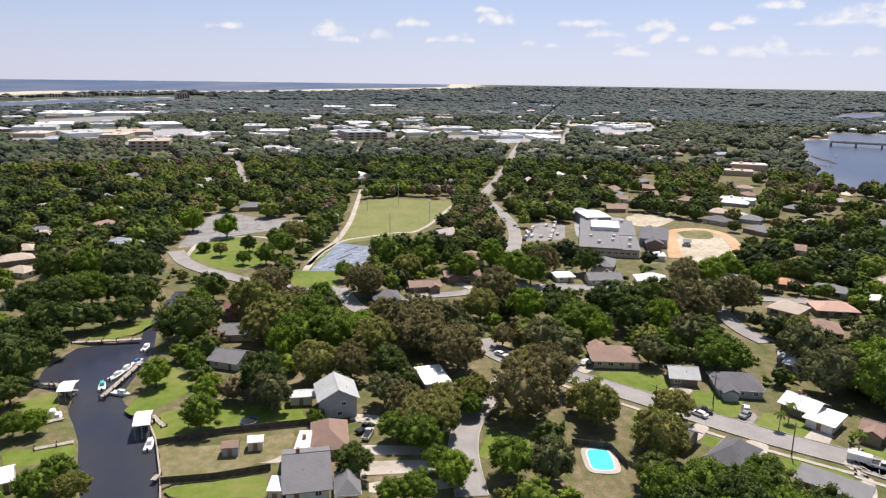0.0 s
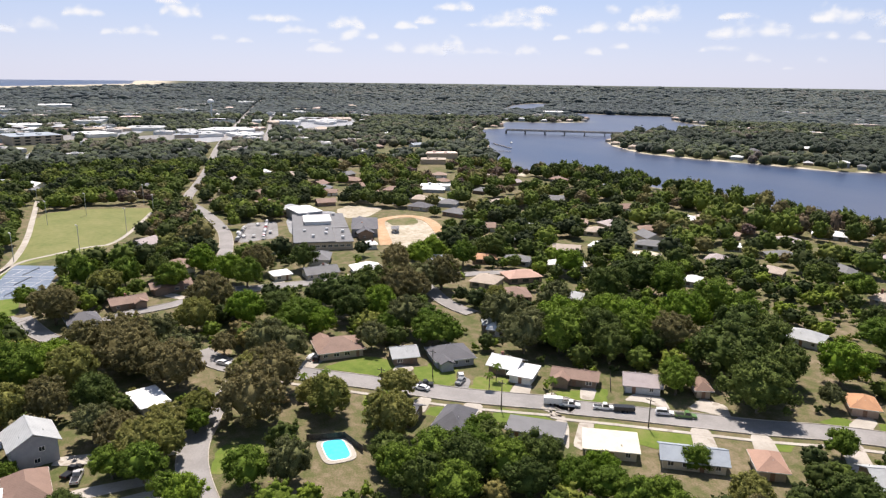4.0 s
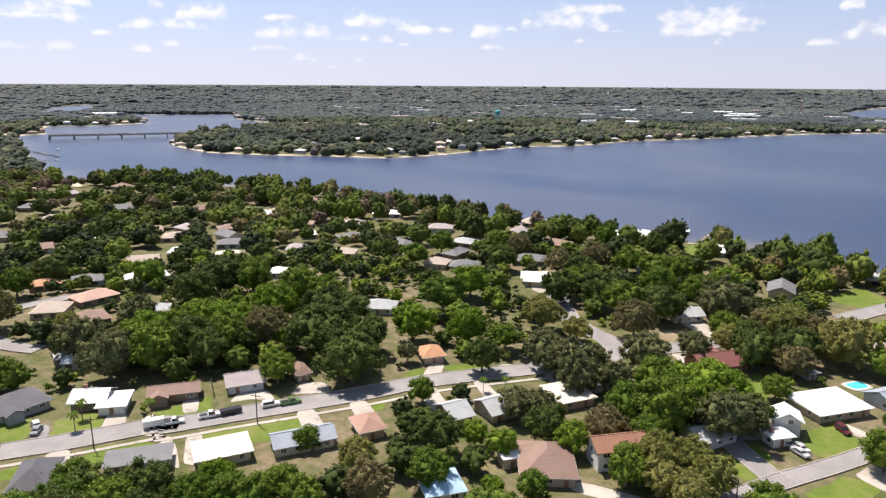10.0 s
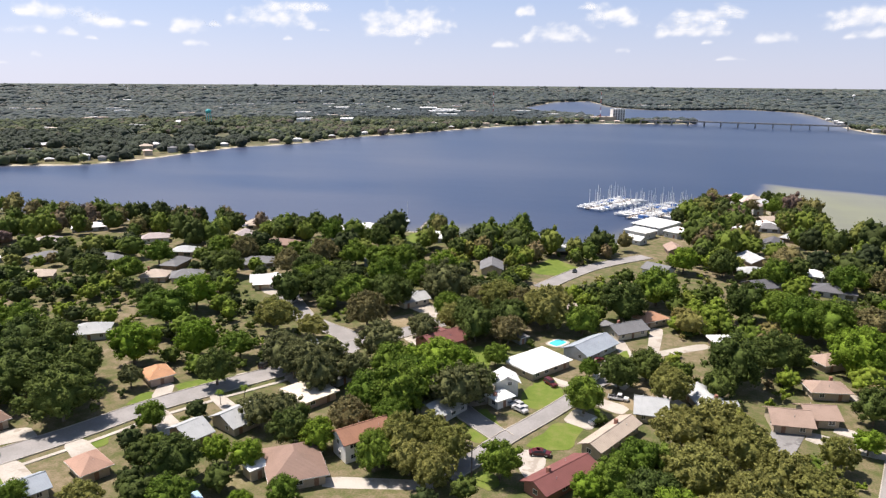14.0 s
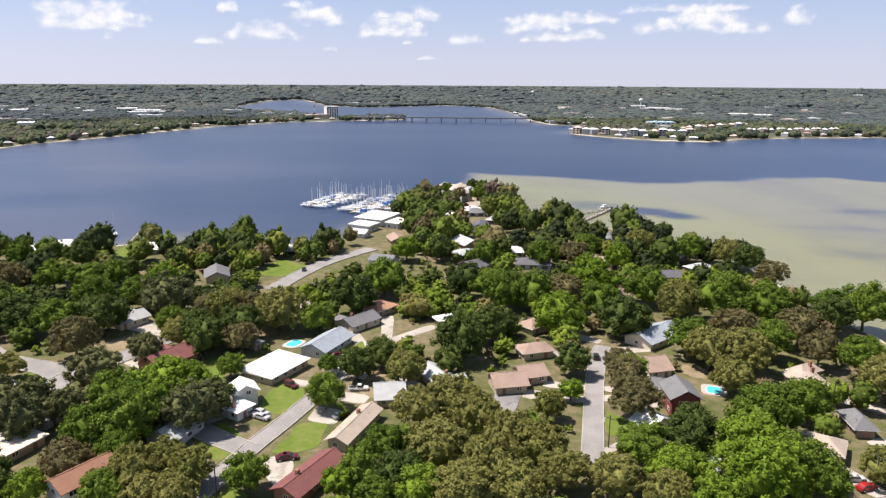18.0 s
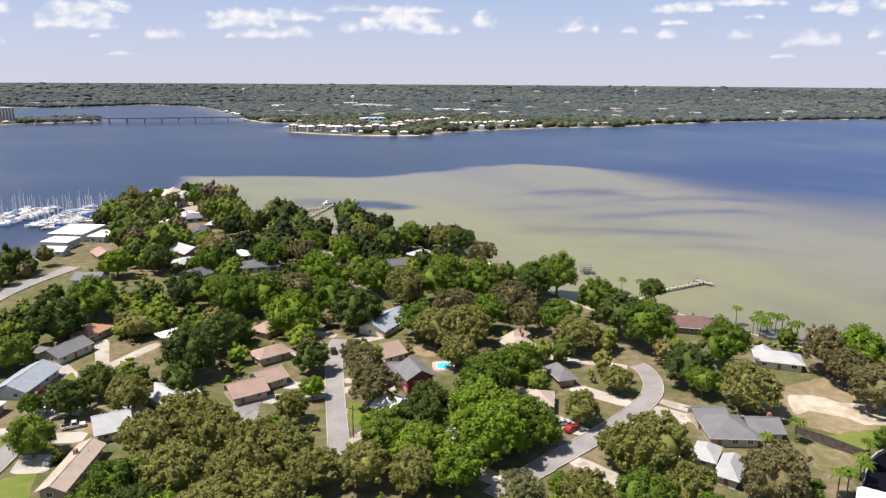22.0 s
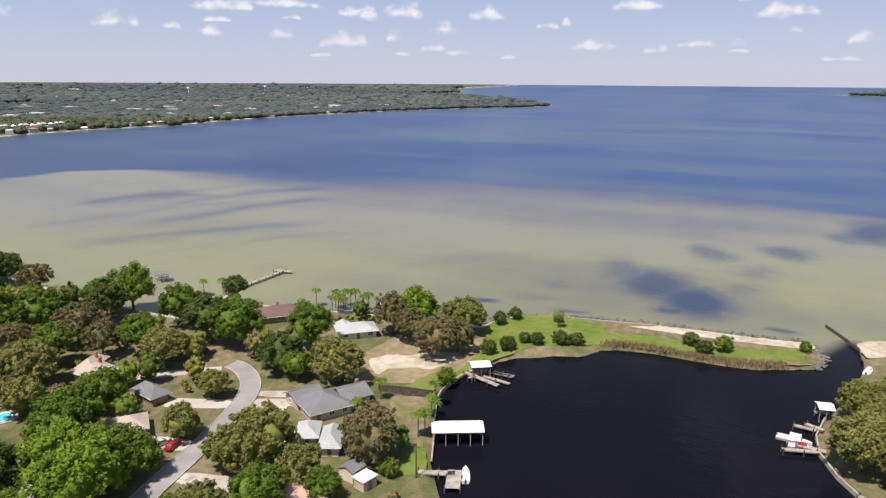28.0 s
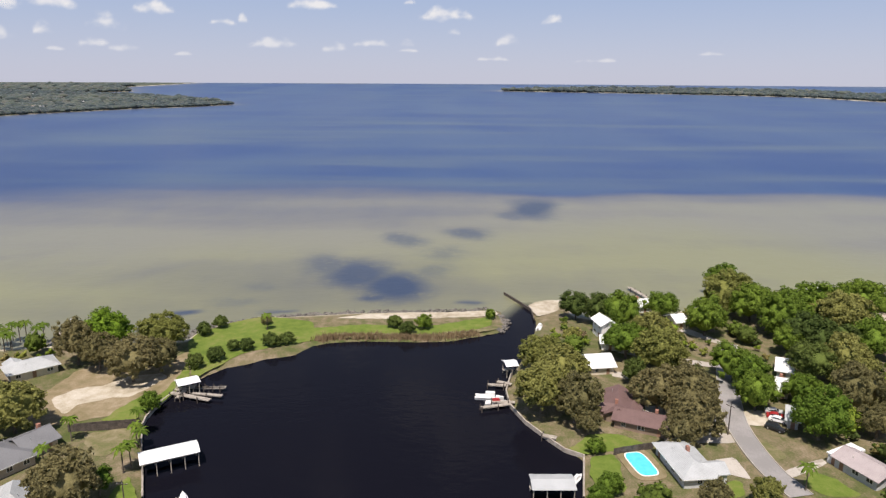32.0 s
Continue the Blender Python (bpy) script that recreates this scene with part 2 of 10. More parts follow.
M_PATCH = {
    "grass": grass_material("lawaysgrass", (0.086, 0.130, 0.020), (0.128, 0.174, 0.030), (0.190, 0.190, 0.066)),
    "field": grass_material("field_grass", (0.13, 0.155, 0.05), (0.175, 0.185, 0.068), (0.22, 0.21, 0.09)),
    "dry": grass_material("dry_grass", (0.101, 0.118, 0.038), (0.168, 0.151, 0.076), (0.277, 0.231, 0.155)),
    "dirt": grass_material("bare_dirt", (0.160, 0.136, 0.068), (0.235, 0.188, 0.115), (0.325, 0.265, 0.185)),
    "clay": grass_material("clay_track", (0.40, 0.25, 0.14), (0.46, 0.31, 0.19), (0.52, 0.40, 0.28)),
    "sand": grass_material("white_sand", (0.27, 0.235, 0.165), (0.42, 0.37, 0.29), (0.55, 0.51, 0.44)),
    "asphalt": paved_material("asphalt", (0.20, 0.195, 0.195), (0.27, 0.265, 0.265), (0.16, 0.155, 0.155)),
    "road": paved_material("street_asphalt", (0.235, 0.225, 0.221), (0.299, 0.285, 0.281)),
    "concrete": paved_material("concrete", (0.365, 0.332, 0.289), (0.468, 0.433, 0.391), (0.323, 0.289, 0.246)),
    "paving": paved_material("yard_paving", (0.24, 0.25, 0.28), (0.36, 0.37, 0.39), (0.42, 0.42, 0.42)),
    "tennis": paved_material("tennis_surface", (0.16, 0.20, 0.27), (0.20, 0.24, 0.31)),
}


# ---- the plan: shores, streets, open ground ----
BAY_NEAR_A = [(-1288.2, 428.7), (-979.8, 339.2), (-731.7, 263.5), (-594.9, 241), (-694.5, 267.5), (-611.5, 257.6), (-569.3, 306.3), (-502.6, 327.8), (-464.1, 343.7), (-442.1, 341.2), (-417.1, 355.7), (-337.3, 333.6), (-336.2, 349.5), (-294.4, 349.5), (-236.5, 356.2), (-217.9, 363.5), (-189.2, 358.5), (-162.3, 364.5), (-151.2, 362.1), (-148.4, 370.8), (-124.5, 377.7), (-109, 389.1), (-104.9, 370.5), (-95.2, 358.3), (-69.1, 375.8), (-48.3, 357.4), (-39.7, 358.1), (-25.3, 362.1), (-11.2, 397.8)]
BAY_NEAR_B = [(-1.4, 424.6), (22.2, 476.3), (28.9, 528.2), (36, 538.1), (58.3, 561.2), (79.8, 549), (95.4, 509.6), (103.6, 477.8), (104.6, 435.6), (106, 407), (116, 411.1), (131, 413.4), (142.1, 395.4), (152.2, 378.4), (160.9, 353.4), (169, 326.2), (179.7, 309.1), (176.1, 280), (173.8, 215.5), (173.5, 204.3), (174.1, 191.5), (204.8, 200), (198.3, 180.8), (202.2, 169.3), (202, 160.5), (205.8, 152.5), (208.4, 141.4), (210.9, 130.8), (209.6, 116.3), (214.1, 99.9), (217.7, 91.9), (228.1, 90.8), (235.9, 80.9), (242, 74.1)]
BAY_NEAR_C = [(242.2, 65.5), (244.6, 53.4), (247.9, 36.9), (248.5, 24.1), (249.6, 11.3), (250, 2.7), (253.2, -10.2), (253.5, -15.6), (234.6, -16.8), (228.7, -14.3)]
LAGOON_EDGE = [(225.8, -9.3), (219.9, 2.3), (218.5, 11.8), (218.7, 32.8), (216.7, 43.8), (213, 48.7), (205.5, 52.6), (202, 60.7), (198.2, 64.9), (194.9, 70.9), (191.4, 73.1), (186, 76.2), (182.8, 79.1), (175.8, 79.5), (171.2, 80.3), (166.5, 80.7), (161.4, 80.6), (156.4, 79.5), (144.3, 74), (134.9, 69.5), (126.5, 65.7), (91.4, 40.7), (83.7, 14.8), (94.5, -9.9), (129.7, -26.6), (146.5, -29.5), (149.1, -25.5), (154.3, -22.1), (162.8, -17.3), (172.3, -13.9), (181, -13.5), (192.8, -15.8), (201.4, -19), (215.8, -23.1), (226.4, -25.9), (239.2, -28.2), (256, -26.9)]
BAY_NEAR_D = [(264, -33), (263.7, -43.1), (247.9, -41.9), (243.6, -51.1), (262.5, -66.2), (261.3, -74.4), (254.5, -78.8), (254.9, -89.6), (283.5, -110), (270.5, -119.5), (268.6, -127.3), (265.8, -141.3), (266.9, -167.2), (283.7, -221.6), (321.4, -383), (450, -779.4)]
BAY_FAR_A = [(2495, -4321.5), (3932.2, -3072.2), (4522.5, -2108.9), (4914.2, -866.5), (4971, 434.9), (4689.1, 1706.7), (3864.8, 1885), (3468.8, 1611.3), (3028.8, 1973.8), (3110.5, 2088.5), (3125.5, 1718.5), (3028.8, 1397.8), (2774.2, 1061.8), (2547.5, 900.2), (2345, 759.5)]
BAY_FAR_B = [(2147.9, 819.4), (2007.2, 922.6), (1703.5, 1015), (1497.8, 1052.4), (1294.7, 1068.8), (1102.1, 1067.6), (952.1, 1032), (795.2, 1065.7), (678.7, 1058.8), (569.8, 1041.5), (503, 989.7), (428.7, 1022.1), (375.1, 1078.7), (334.2, 1153.3), (341.5, 1191.8), (383.6, 1247.4), (469, 1345.4), (363.3, 1410.8), (353.4, 1575.2), (371.8, 1755.2), (399.5, 2135.7), (392.9, 2358.2), (259, 2541.7), (118.7, 2425.4), (-42.7, 2358.1), (-167.1, 2543.5), (-300.6, 3096.6), (-426.1, 2953.1), (-451.4, 2355.2), (-362.5, 2056.3), (-248.2, 1920.6), (-145.1, 1771.6), (-108.4, 1639.5), (79.4, 1732.5), (73.5, 1603.4), (-90, 1546.5)]
BAY_FAR_C = [(-194.1, 1496.9), (-294.3, 1358.6), (-348.3, 1245.5), (-394.5, 1125.9), (-432.7, 1047.7), (-462.4, 989), (-472.9, 905.4), (-486.4, 854.8), (-526, 795.7), (-537, 699.9), (-537.7, 656.3), (-546.9, 605.4), (-563.9, 566.4), (-629.8, 537.4), (-693.4, 493.3), (-762.7, 465.6), (-855, 478.7), (-909.3, 498.7), (-966.8, 542), (-1069, 654.5), (-1110, 778.5), (-1050.9, 883), (-1235.8, 896.3), (-1387.8, 926.4), (-1583.9, 1049), (-1679.6, 912.8), (-1813.5, 837.3), (-1460.7, 744.9), (-1365.2, 689.5), (-1371, 584.9), (-1409.8, 533.9), (-1334, 489.4), (-1209.1, 454.9), (-1187, 399.1), (-1104.8, 354.9)]
UPPER_ARM = [(-2009.8, 741.6), (-2353.4, 915.1), (-2491.4, 1069.1), (-2421.2, 1089.3), (-2090.2, 912.9), (-1886.9, 792.3), (-1886.7, 731.9)]
CANAL = [(-114.3, -73.7), (-124.7, -79.6), (-139.2, -89.1), (-148, -96.4), (-154.3, -101.8), (-155.3, -107.3), (-161.7, -112.7), (-174.5, -116.3), (-182.7, -118.3), (-195.2, -122.7), (-205.7, -128.1), (-219.4, -133), (-231.5, -137.6), (-247.8, -139.1), (-255.1, -142), (-254, -147.4), (-242.1, -144.8), (-230.9, -140.7), (-215.6, -136.9), (-201.7, -132), (-195.7, -139.3), (-190.7, -146.9), (-181.3, -146), (-172.7, -145.1), (-163.8, -140.5), (-160, -132.6), (-160.3, -126.4), (-155.9, -123.5), (-150.9, -121.2), (-143.4, -113.8), (-136, -107.3), (-124.7, -99.6), (-114.8, -91.7), (-110.9, -87.9)]
CREEK = [(-280.7, -126.4), (-305.8, -121.7), (-302.6, -116.3), (-276.6, -119.4)]
FAR_COAST = [(3996.1, -167.5), (3750.2, -838.3), (3477.7, -1322.6), (3223.9, -1553.2), (2796.3, -1648.4), (2402, -1663.2), (3099.5, -2139.4), (3348.9, -1969.8), (3745.3, -1801), (4105, -1398.1), (4246, -613.8)]
SOUND = [(-1650.7, -1744.2), (-2013.2, -1636.4), (-2218.9, -1673.2), (-2630.5, -1464.2), (-2394.7, -1329.4), (-1956.9, -1477.1), (-1409.1, -1491.5)]
GULF = [(-3250, -5629.2), (-2225, -3853.8), (-2440.7, -2221.2), (-2823.1, -2233.1), (-3260.8, -1842.1), (-3336.3, -1643.6), (-3568.7, -1442.3), (-3842.6, -1286.9), (-4230.8, -918.1), (-4493.4, -643.9), (-6451.5, -792.2)]
SHALLOW = [(94, 656), (173, 624), (237, 582), (298, 587), (375, 608), (429, 602), (463, 556), (476, 495), (462, 428), (450, 370), (470, 310), (500, 245), (514, 153), (518, 65), (510, -16), (514, -89), (528, -150), (530, -260), (521, -318), (489, -382), (284, -222), (170, -106), (213, -68), (226, -24), (216, -16), (223, 61), (194, 90), (181, 133), (153, 190), (155, 247), (133, 286), (96, 363), (68, 528)]
BAY = BAY_NEAR_A + BAY_NEAR_B + BAY_NEAR_C + LAGOON_EDGE + BAY_NEAR_D + BAY_FAR_A + BAY_FAR_B + BAY_FAR_C
ISLES = [FAR_COAST]
WATERS = [BAY, UPPER_ARM, CANAL, CREEK, SOUND, GULF]


def far_rise(r):
    """Beyond 2.2 km the ground lifts a little, to stand in for all the country out to the true horizon."""
    return 56.5 * np.clip((r - 2200) / 2750, 0, None) ** 2


def inside(points, poly):
    x, y = points[:, 0], points[:, 1]
    odd = np.zeros(len(points), bool)
    p = np.array(poly, float)
    for (x0, y0), (x1, y1) in zip(p, np.roll(p, -1, 0)):
        if y0 == y1:
            continue
        odd ^= ((y0 > y) != (y1 > y)) & (x < (x1 - x0) * (y - y0) / (y1 - y0) + x0)
    return odd


def edge_distance(points, poly, closed=True):
    p = np.array(poly, float)
    best = np.full(len(points), 1e9)
    pairs = zip(p, np.roll(p, -1, 0)) if closed else zip(p[:-1], p[1:])
    for a, b in pairs:
        d = b - a
        k = np.clip(((points - a) @ d) / max(d @ d, 1e-9), 0, 1)
        best = np.minimum(best, np.hypot(*(points - a - k[:, None] * d).T))
    return best


def shore(points):
    """Signed distance to the nearest shore: positive on land."""
    d, wet = np.full(len(points), 1e9), np.zeros(len(points), bool)
    for w in WATERS:
        d = np.minimum(d, edge_distance(points, w))
        wet |= inside(points, w)
    for w in ISLES:
        d = np.minimum(d, edge_distance(points, w))
        wet &= ~inside(points, w)
    return np.where(wet, -d, d)


def build_mesh(name, verts, faces, mat, attrs=None, smooth=False):
    """A mesh from arrays: all faces with the same number of corners."""
    me = bpy.data.meshes.new(name)
    faces = np.asarray(faces, np.int32)
    k = faces.shape[1]
    me.vertices.add(len(verts))
    me.vertices.foreach_set("co", np.asarray(verts, np.float32).ravel())
    me.loops.add(faces.size)
    me.loops.foreach_set("vertex_index", faces.ravel())
    me.polygons.add(len(faces))
    me.polygons.foreach_set("loop_start", np.arange(0, faces.size, k, dtype=np.int32))
    me.polygons.foreach_set("use_smooth", np.full(len(faces), smooth))
    me.update(calc_edges=True)
    for key, value in (attrs or {}).items():
        me.attributes.new(key, "FLOAT", "POINT").data.foreach_set("value", np.asarray(value, np.float32))
    me.materials.append(mat)
    return me


def polar_grid(step, ratio, r0, r1):
    ang = np.radians(np.arange(0, 360, step))
    rad = [r0]
    while rad[-1] < r1:
        rad.append(min(rad[-1] * ratio, r1))
    rad = np.array(rad)
    a, r = np.meshgrid(ang, rad)
    pts = np.stack([np.sin(a) * r, np.cos(a) * r], -1).reshape(-1, 2)
    n, m = len(ang), len(rad)
    i, j = np.meshgrid(np.arange(n), np.arange(m - 1))
    q = np.stack([j * n + i, j * n + (i + 1) % n, (j + 1) * n + (i + 1) % n, (j + 1) * n + i], -1).reshape(-1, 4)
    return pts, q[:, ::-1], r.ravel()


gpts, gquads, grad = polar_grid(0.8, 1.0185, 25, 4940)
gsd = shore(gpts)
soft = np.maximum(3.0, 0.011 * grad)
gz = far_rise(grad) + np.clip(-0.9 + 1.2 * gsd / soft, -2.4, 0)
gpts_c = np.vstack([gpts, [[0, 0]]])
gz_c = np.append(gz, 0)
ring = int(np.sum(grad < 25.01))
hub = np.stack([np.full(ring, len(gpts)), (np.arange(ring) + 1) % ring, np.arange(ring)], 1)
gtris = np.concatenate([gquads[:, [0, 1, 2]], gquads[:, [0, 2, 3]], hub])
outer = np.minimum(edge_distance(gpts, LAGOON_EDGE), np.minimum(edge_distance(gpts, CANAL), edge_distance(gpts, CREEK))) > 14
gbeach = np.clip(1.6 - gsd / np.maximum(3, 0.006 * grad), 0, 1) * np.where(outer, 1.0, 0.25)
gbeach = np.maximum(gbeach, np.clip(1.5 - edge_distance(gpts, GULF) / 240, 0, 1))
ground = new("ground", build_mesh("ground", np.column_stack([gpts_c, gz_c]), gtris, M_GROUND, {
    "beach": np.append(gbeach, 0),
    "woods": np.append(np.clip((grad - 800) / 700, 0, 1) * (1 - gbeach), 0)}, True))
tagged(ground, "sandy soil and grass of the shoreline neighbourhood", "ground", kind="structure")

def smooth_line(pts, step=3.0):
    p = np.array(pts, float)
    for _ in range(2):
        q = np.stack([p[:-1] * 0.75 + p[1:] * 0.25, p[:-1] * 0.25 + p[1:] * 0.75], 1).reshape(-1, 2)
        p = np.vstack([p[:1], q, p[-1:]])
    return p


# the water has a finer sheet where its sand bars lie near
wang = np.radians(np.concatenate([np.arange(-180, 0, 0.8), np.arange(0, 126, 0.4), np.arange(126, 180, 0.8)]))
wrad = [60.0]
while wrad[-1] < 4940:
    wrad.append(min(wrad[-1] * (1.01 if 150 < wrad[-1] < 1000 else 1.0185), 4940))
wa, wr = np.meshgrid(wang, np.array(wrad))
wpts = np.stack([np.sin(wa) * wr, np.cos(wa) * wr], -1).reshape(-1, 2)
wa, wr = np.degrees(wa).ravel(), wr.ravel()
wsd = shore(wpts)
wi, wj = np.meshgrid(np.arange(len(wang)), np.arange(len(wrad) - 1))
ways = len(wang)
wquads = np.stack([(wj + 1) * ways + wi, (wj + 1) * ways + (wi + 1) % ways, wj * ways + (wi + 1) % ways, wj * ways + wi], -1).reshape(-1, 4)
wquads = wquads[(wsd < np.maximum(3.0, 0.011 * wr) * 1.2)[wquads].any(1)]


def near_poly(points, poly, width, past=0.0):
    s = np.where(inside(points, poly), 1, -1) * edge_distance(points, poly) + past
    return np.clip(0.5 + s / width, 0, 1)


def wander(scale, seed):
    n = np.zeros(len(wpts))
    for k in np.flatnonzero((wa > -20) & (wr < 1300)):
        n[k] = noise.noise(Vector((wpts[k, 0] * scale, wpts[k, 1] * scale, seed)))
    return n


swirl, fade = wander(0.012, 9.1), wander(0.03, 4.4)
bent = wpts + np.stack([swirl, fade], 1) * 9
sh = near_poly(bent, SHALLOW, 22 + 240 * np.clip((wa - 40) / 16, 0, 1) * np.clip((100 - wa) / 16, 0.22, 1))
# troughs between the bars
bands = np.zeros(len(wpts))


def trough(width, strength, pts):
    near = np.flatnonzero((wr < 800) & (wa > 0))
    b = bent[near]
    d = edge_distance(b, smooth_line(pts), False)
    ends = np.minimum(np.hypot(*(b - np.array(pts[0])).T), np.hypot(*(b - np.array(pts[-1])).T))
    bands[near] = np.maximum(bands[near], np.exp(-(d / width) ** 2) * strength * np.clip(ends / 40, 0, 1))


trough(9, 0.9, [(285, 444), (330, 440), (373, 422), (385, 386), (389, 340)])
trough(8, 0.5, [(224, 398), (265, 392), (306, 382), (364, 358), (396, 312)])
trough(8, 0.8, [(225, 344), (256, 318), (297, 290), (334, 261), (353, 232)])
trough(5, 0.4, [(230, 295), (263, 269), (294, 247)])
trough(9, 1.0, [(279, 339), (318, 340), (355, 332), (396, 321), (430, 289)])
trough(7, 0.7, [(247, 301), (294, 296), (333, 272), (356, 241)])
trough(11, 0.9, [(314, 379), (368, 381), (423, 368), (467, 324)])
trough(6, 0.5, [(247, 267), (288, 253), (319, 223), (337, 192)])
trough(6, 0.4, [(272, 162), (309, 135), (332, 104)])
trough(11, 0.7, [(335, 402), (387, 416), (438, 407)])
shoal = np.clip(1.15 - edge_distance(wpts, BAY_NEAR_B + BAY_NEAR_C + BAY_NEAR_D[:10], False) / 170, 0, 1)
rim = np.clip(1 - np.abs(wsd) / np.maximum(40, 0.05 * wr), 0, 1) * 0.5
still_poly = LAGOON_EDGE + [(228.7, -14.3)]
still = np.maximum(near_poly(wpts, still_poly, 6, 5), np.maximum(near_poly(wpts, CANAL, 6, 5), near_poly(wpts, CREEK, 6, 5)) * 0.62)
seagrass = np.zeros(len(wpts))


def grass_bed(x, y, a, b, turn, strength):
    """A dark bed of seagrass: its half length and half width, its turn, and how dense it grows."""
    dx, dy = bent[:, 0] - x, bent[:, 1] - y
    c, s = math.cos(turn), math.sin(turn)
    np.maximum(seagrass, np.clip(1.6 - 1.25 * np.hypot((dx * c + dy * s) / a, (dy * c - dx * s) / b), 0, 1) * strength, out=seagrass)


grass_bed(284, 29, 25, 18, 0.10, 1.0)
grass_bed(304, 48, 26, 17, 0.15, 0.9)
grass_bed(320, 66, 18, 13, 0.20, 0.6)
grass_bed(267, 39, 6.0, 7.7, 0.15, 0.85)
grass_bed(469, -49, 40.1, 18.4, -0.10, 0.95)
grass_bed(444, -32, 18.2, 14.5, -0.07, 0.6)
grass_bed(387, -5, 18.5, 15.8, -0.01, 0.7)
grass_bed(369, 33, 18.8, 10.9, 0.09, 0.6)
grass_bed(340, 11, 15.8, 16.6, 0.03, 0.4)
grass_bed(308, 12, 13.1, 11.3, 0.04, 0.4)
grass_bed(241, 108, 3.6, 8.2, 0.42, 0.95)
grass_bed(262, -4, 2.7, 6.0, -0.02, 0.85)
grass_bed(248, 66, 2.1, 8.4, 0.26, 0.8)
grass_bed(259, 91, 7.8, 13.4, 0.34, 0.3)
grass_bed(283, 86, 7.2, 7.2, 0.29, 0.3)
grass_bed(156, 477, 19.3, 24.6, 1.25, 0.6)
grass_bed(184, 448, 18.2, 27.6, 1.18, 1.0)
grass_bed(198, 431, 13.1, 17.4, 1.14, 1.0)
grass_bed(373, 422, 23.9, 23.0, 0.85, 0.5)
grass_bed(341, 426, 22.7, 26.7, 0.90, 0.35)
water = new("water", build_mesh("water", np.column_stack([wpts, far_rise(wr) - 0.9]), wquads[:, ::-1], M_WATER, {
    "shallow": np.maximum(sh, rim), "bands": bands, "shoal": shoal, "still": still, "seagrass": seagrass, "open_bay": np.clip((wa - 25) / 40, 0, 1), "north_bay": np.clip((wa + 26) / 30, 0, 1)}, True))
tagged(water, "blue bay with pale sand bars and a dark still lagoon", "water", kind="structure")

BLOCKED = []  # (kind, data) of all that trees keep off


def flat_mesh(name, pts, z, mat):
    """A flat many-sided patch, cut into triangles."""
    bm = bmesh.new()
    f = bm.faces.new([bm.verts.new((x, y, z)) for x, y in pts])
    if f.normal.z < 0:
        f.normal_flip()
    bm.normal_update()
    if f.normal.z < 0:
        bmesh.ops.reverse_faces(bm, faces=[f])
    bmesh.ops.triangulate(bm, faces=bm.faces)
    me = bpy.data.meshes.new(name)
    bm.to_mesh(me)
    bm.free()
    me.materials.append(mat)
    return me


def rounded(pts, times=2):
    p = np.array(pts, float)
    for _ in range(times):
        q = np.roll(p, -1, 0)
        p = np.stack([p * 0.87 + q * 0.13, p * 0.13 + q * 0.87], 1).reshape(-1, 2)
    return p


def ragged(p, step=1.6, reach=0.9):
    """The outline with the uneven edge that turf and sand have."""
    out = []
    for a, b in zip(p, np.roll(p, -1, 0)):
        n = max(1, int(np.hypot(*(b - a)) / step))
        for k in range(n):
            q = a + (b - a) * k / n
            w = noise.noise_vector(Vector((q[0] * 0.35, q[1] * 0.35, 1.3)))
            out.append(q + np.array([w.x, w.y]) * reach * min(1, step * 2 / 1.6))
    return np.array(out)


LAYER, ROADS = [0.02], [0.0]
PATCH_WORDS = {"grass": "mown green lawn grass", "field": "wide mown playing field grass", "dry": "patchy dry lawn with bare soil", "dirt": "bare brown dirt yard", "sand": "bare pale sand", "clay": "orange clay running track", "asphalt": "grey asphalt paving", "concrete": "pale concrete driveway", "paving": "grey school yard paving", "tennis": "blue-grey tennis court surface"}


def patch(name, kind, pts):
    LAYER[0] = 0.02 + (LAYER[0] - 0.02 + 0.0012) % 0.14
    smooth = rounded(pts, 2 if kind in ("grass", "dry", "dirt", "sand") else 1) if kind not in ("tennis",) else np.array(pts, float)
    if kind in ("grass", "dry", "dirt", "sand", "field"):
        smooth = ragged(smooth)
    ob = new(name, flat_mesh(name, smooth, LAYER[0], M_PATCH[kind]))
    tagged(ob, PATCH_WORDS[kind], "driveway" if name == "drive" else "lawn" if name == "lawn" else "ground", kind="structure")
    BLOCKED.append(("poly", np.array(pts, float)))
    return ob


def ribbon(name, line, left, right, z0, z1, mat):
    """A strip between two offsets of a line; z1 above z0 gives it kerb-like sides."""
    d = np.gradient(line, axis=0)
    d /= np.maximum(np.hypot(*d.T), 1e-6)[:, None]
    nrm = np.stack([-d[:, 1], d[:, 0]], 1)
    n = len(line)
    rise = far_rise(np.hypot(*line.T))
    cols = [(left, z0), (left, z1), (right, z1), (right, z0)]
    v = np.concatenate([np.column_stack([line + nrm * o, rise + z]) for o, z in cols])
    i = np.arange(n - 1)
    f = np.concatenate([np.stack([c * n + i, c * n + i + 1, (c + 1) * n + i + 1, (c + 1) * n + i], -1) for c in range(3)])
    if left < right:
        f = f[:, ::-1]
    return build_mesh(name, v, f, mat)


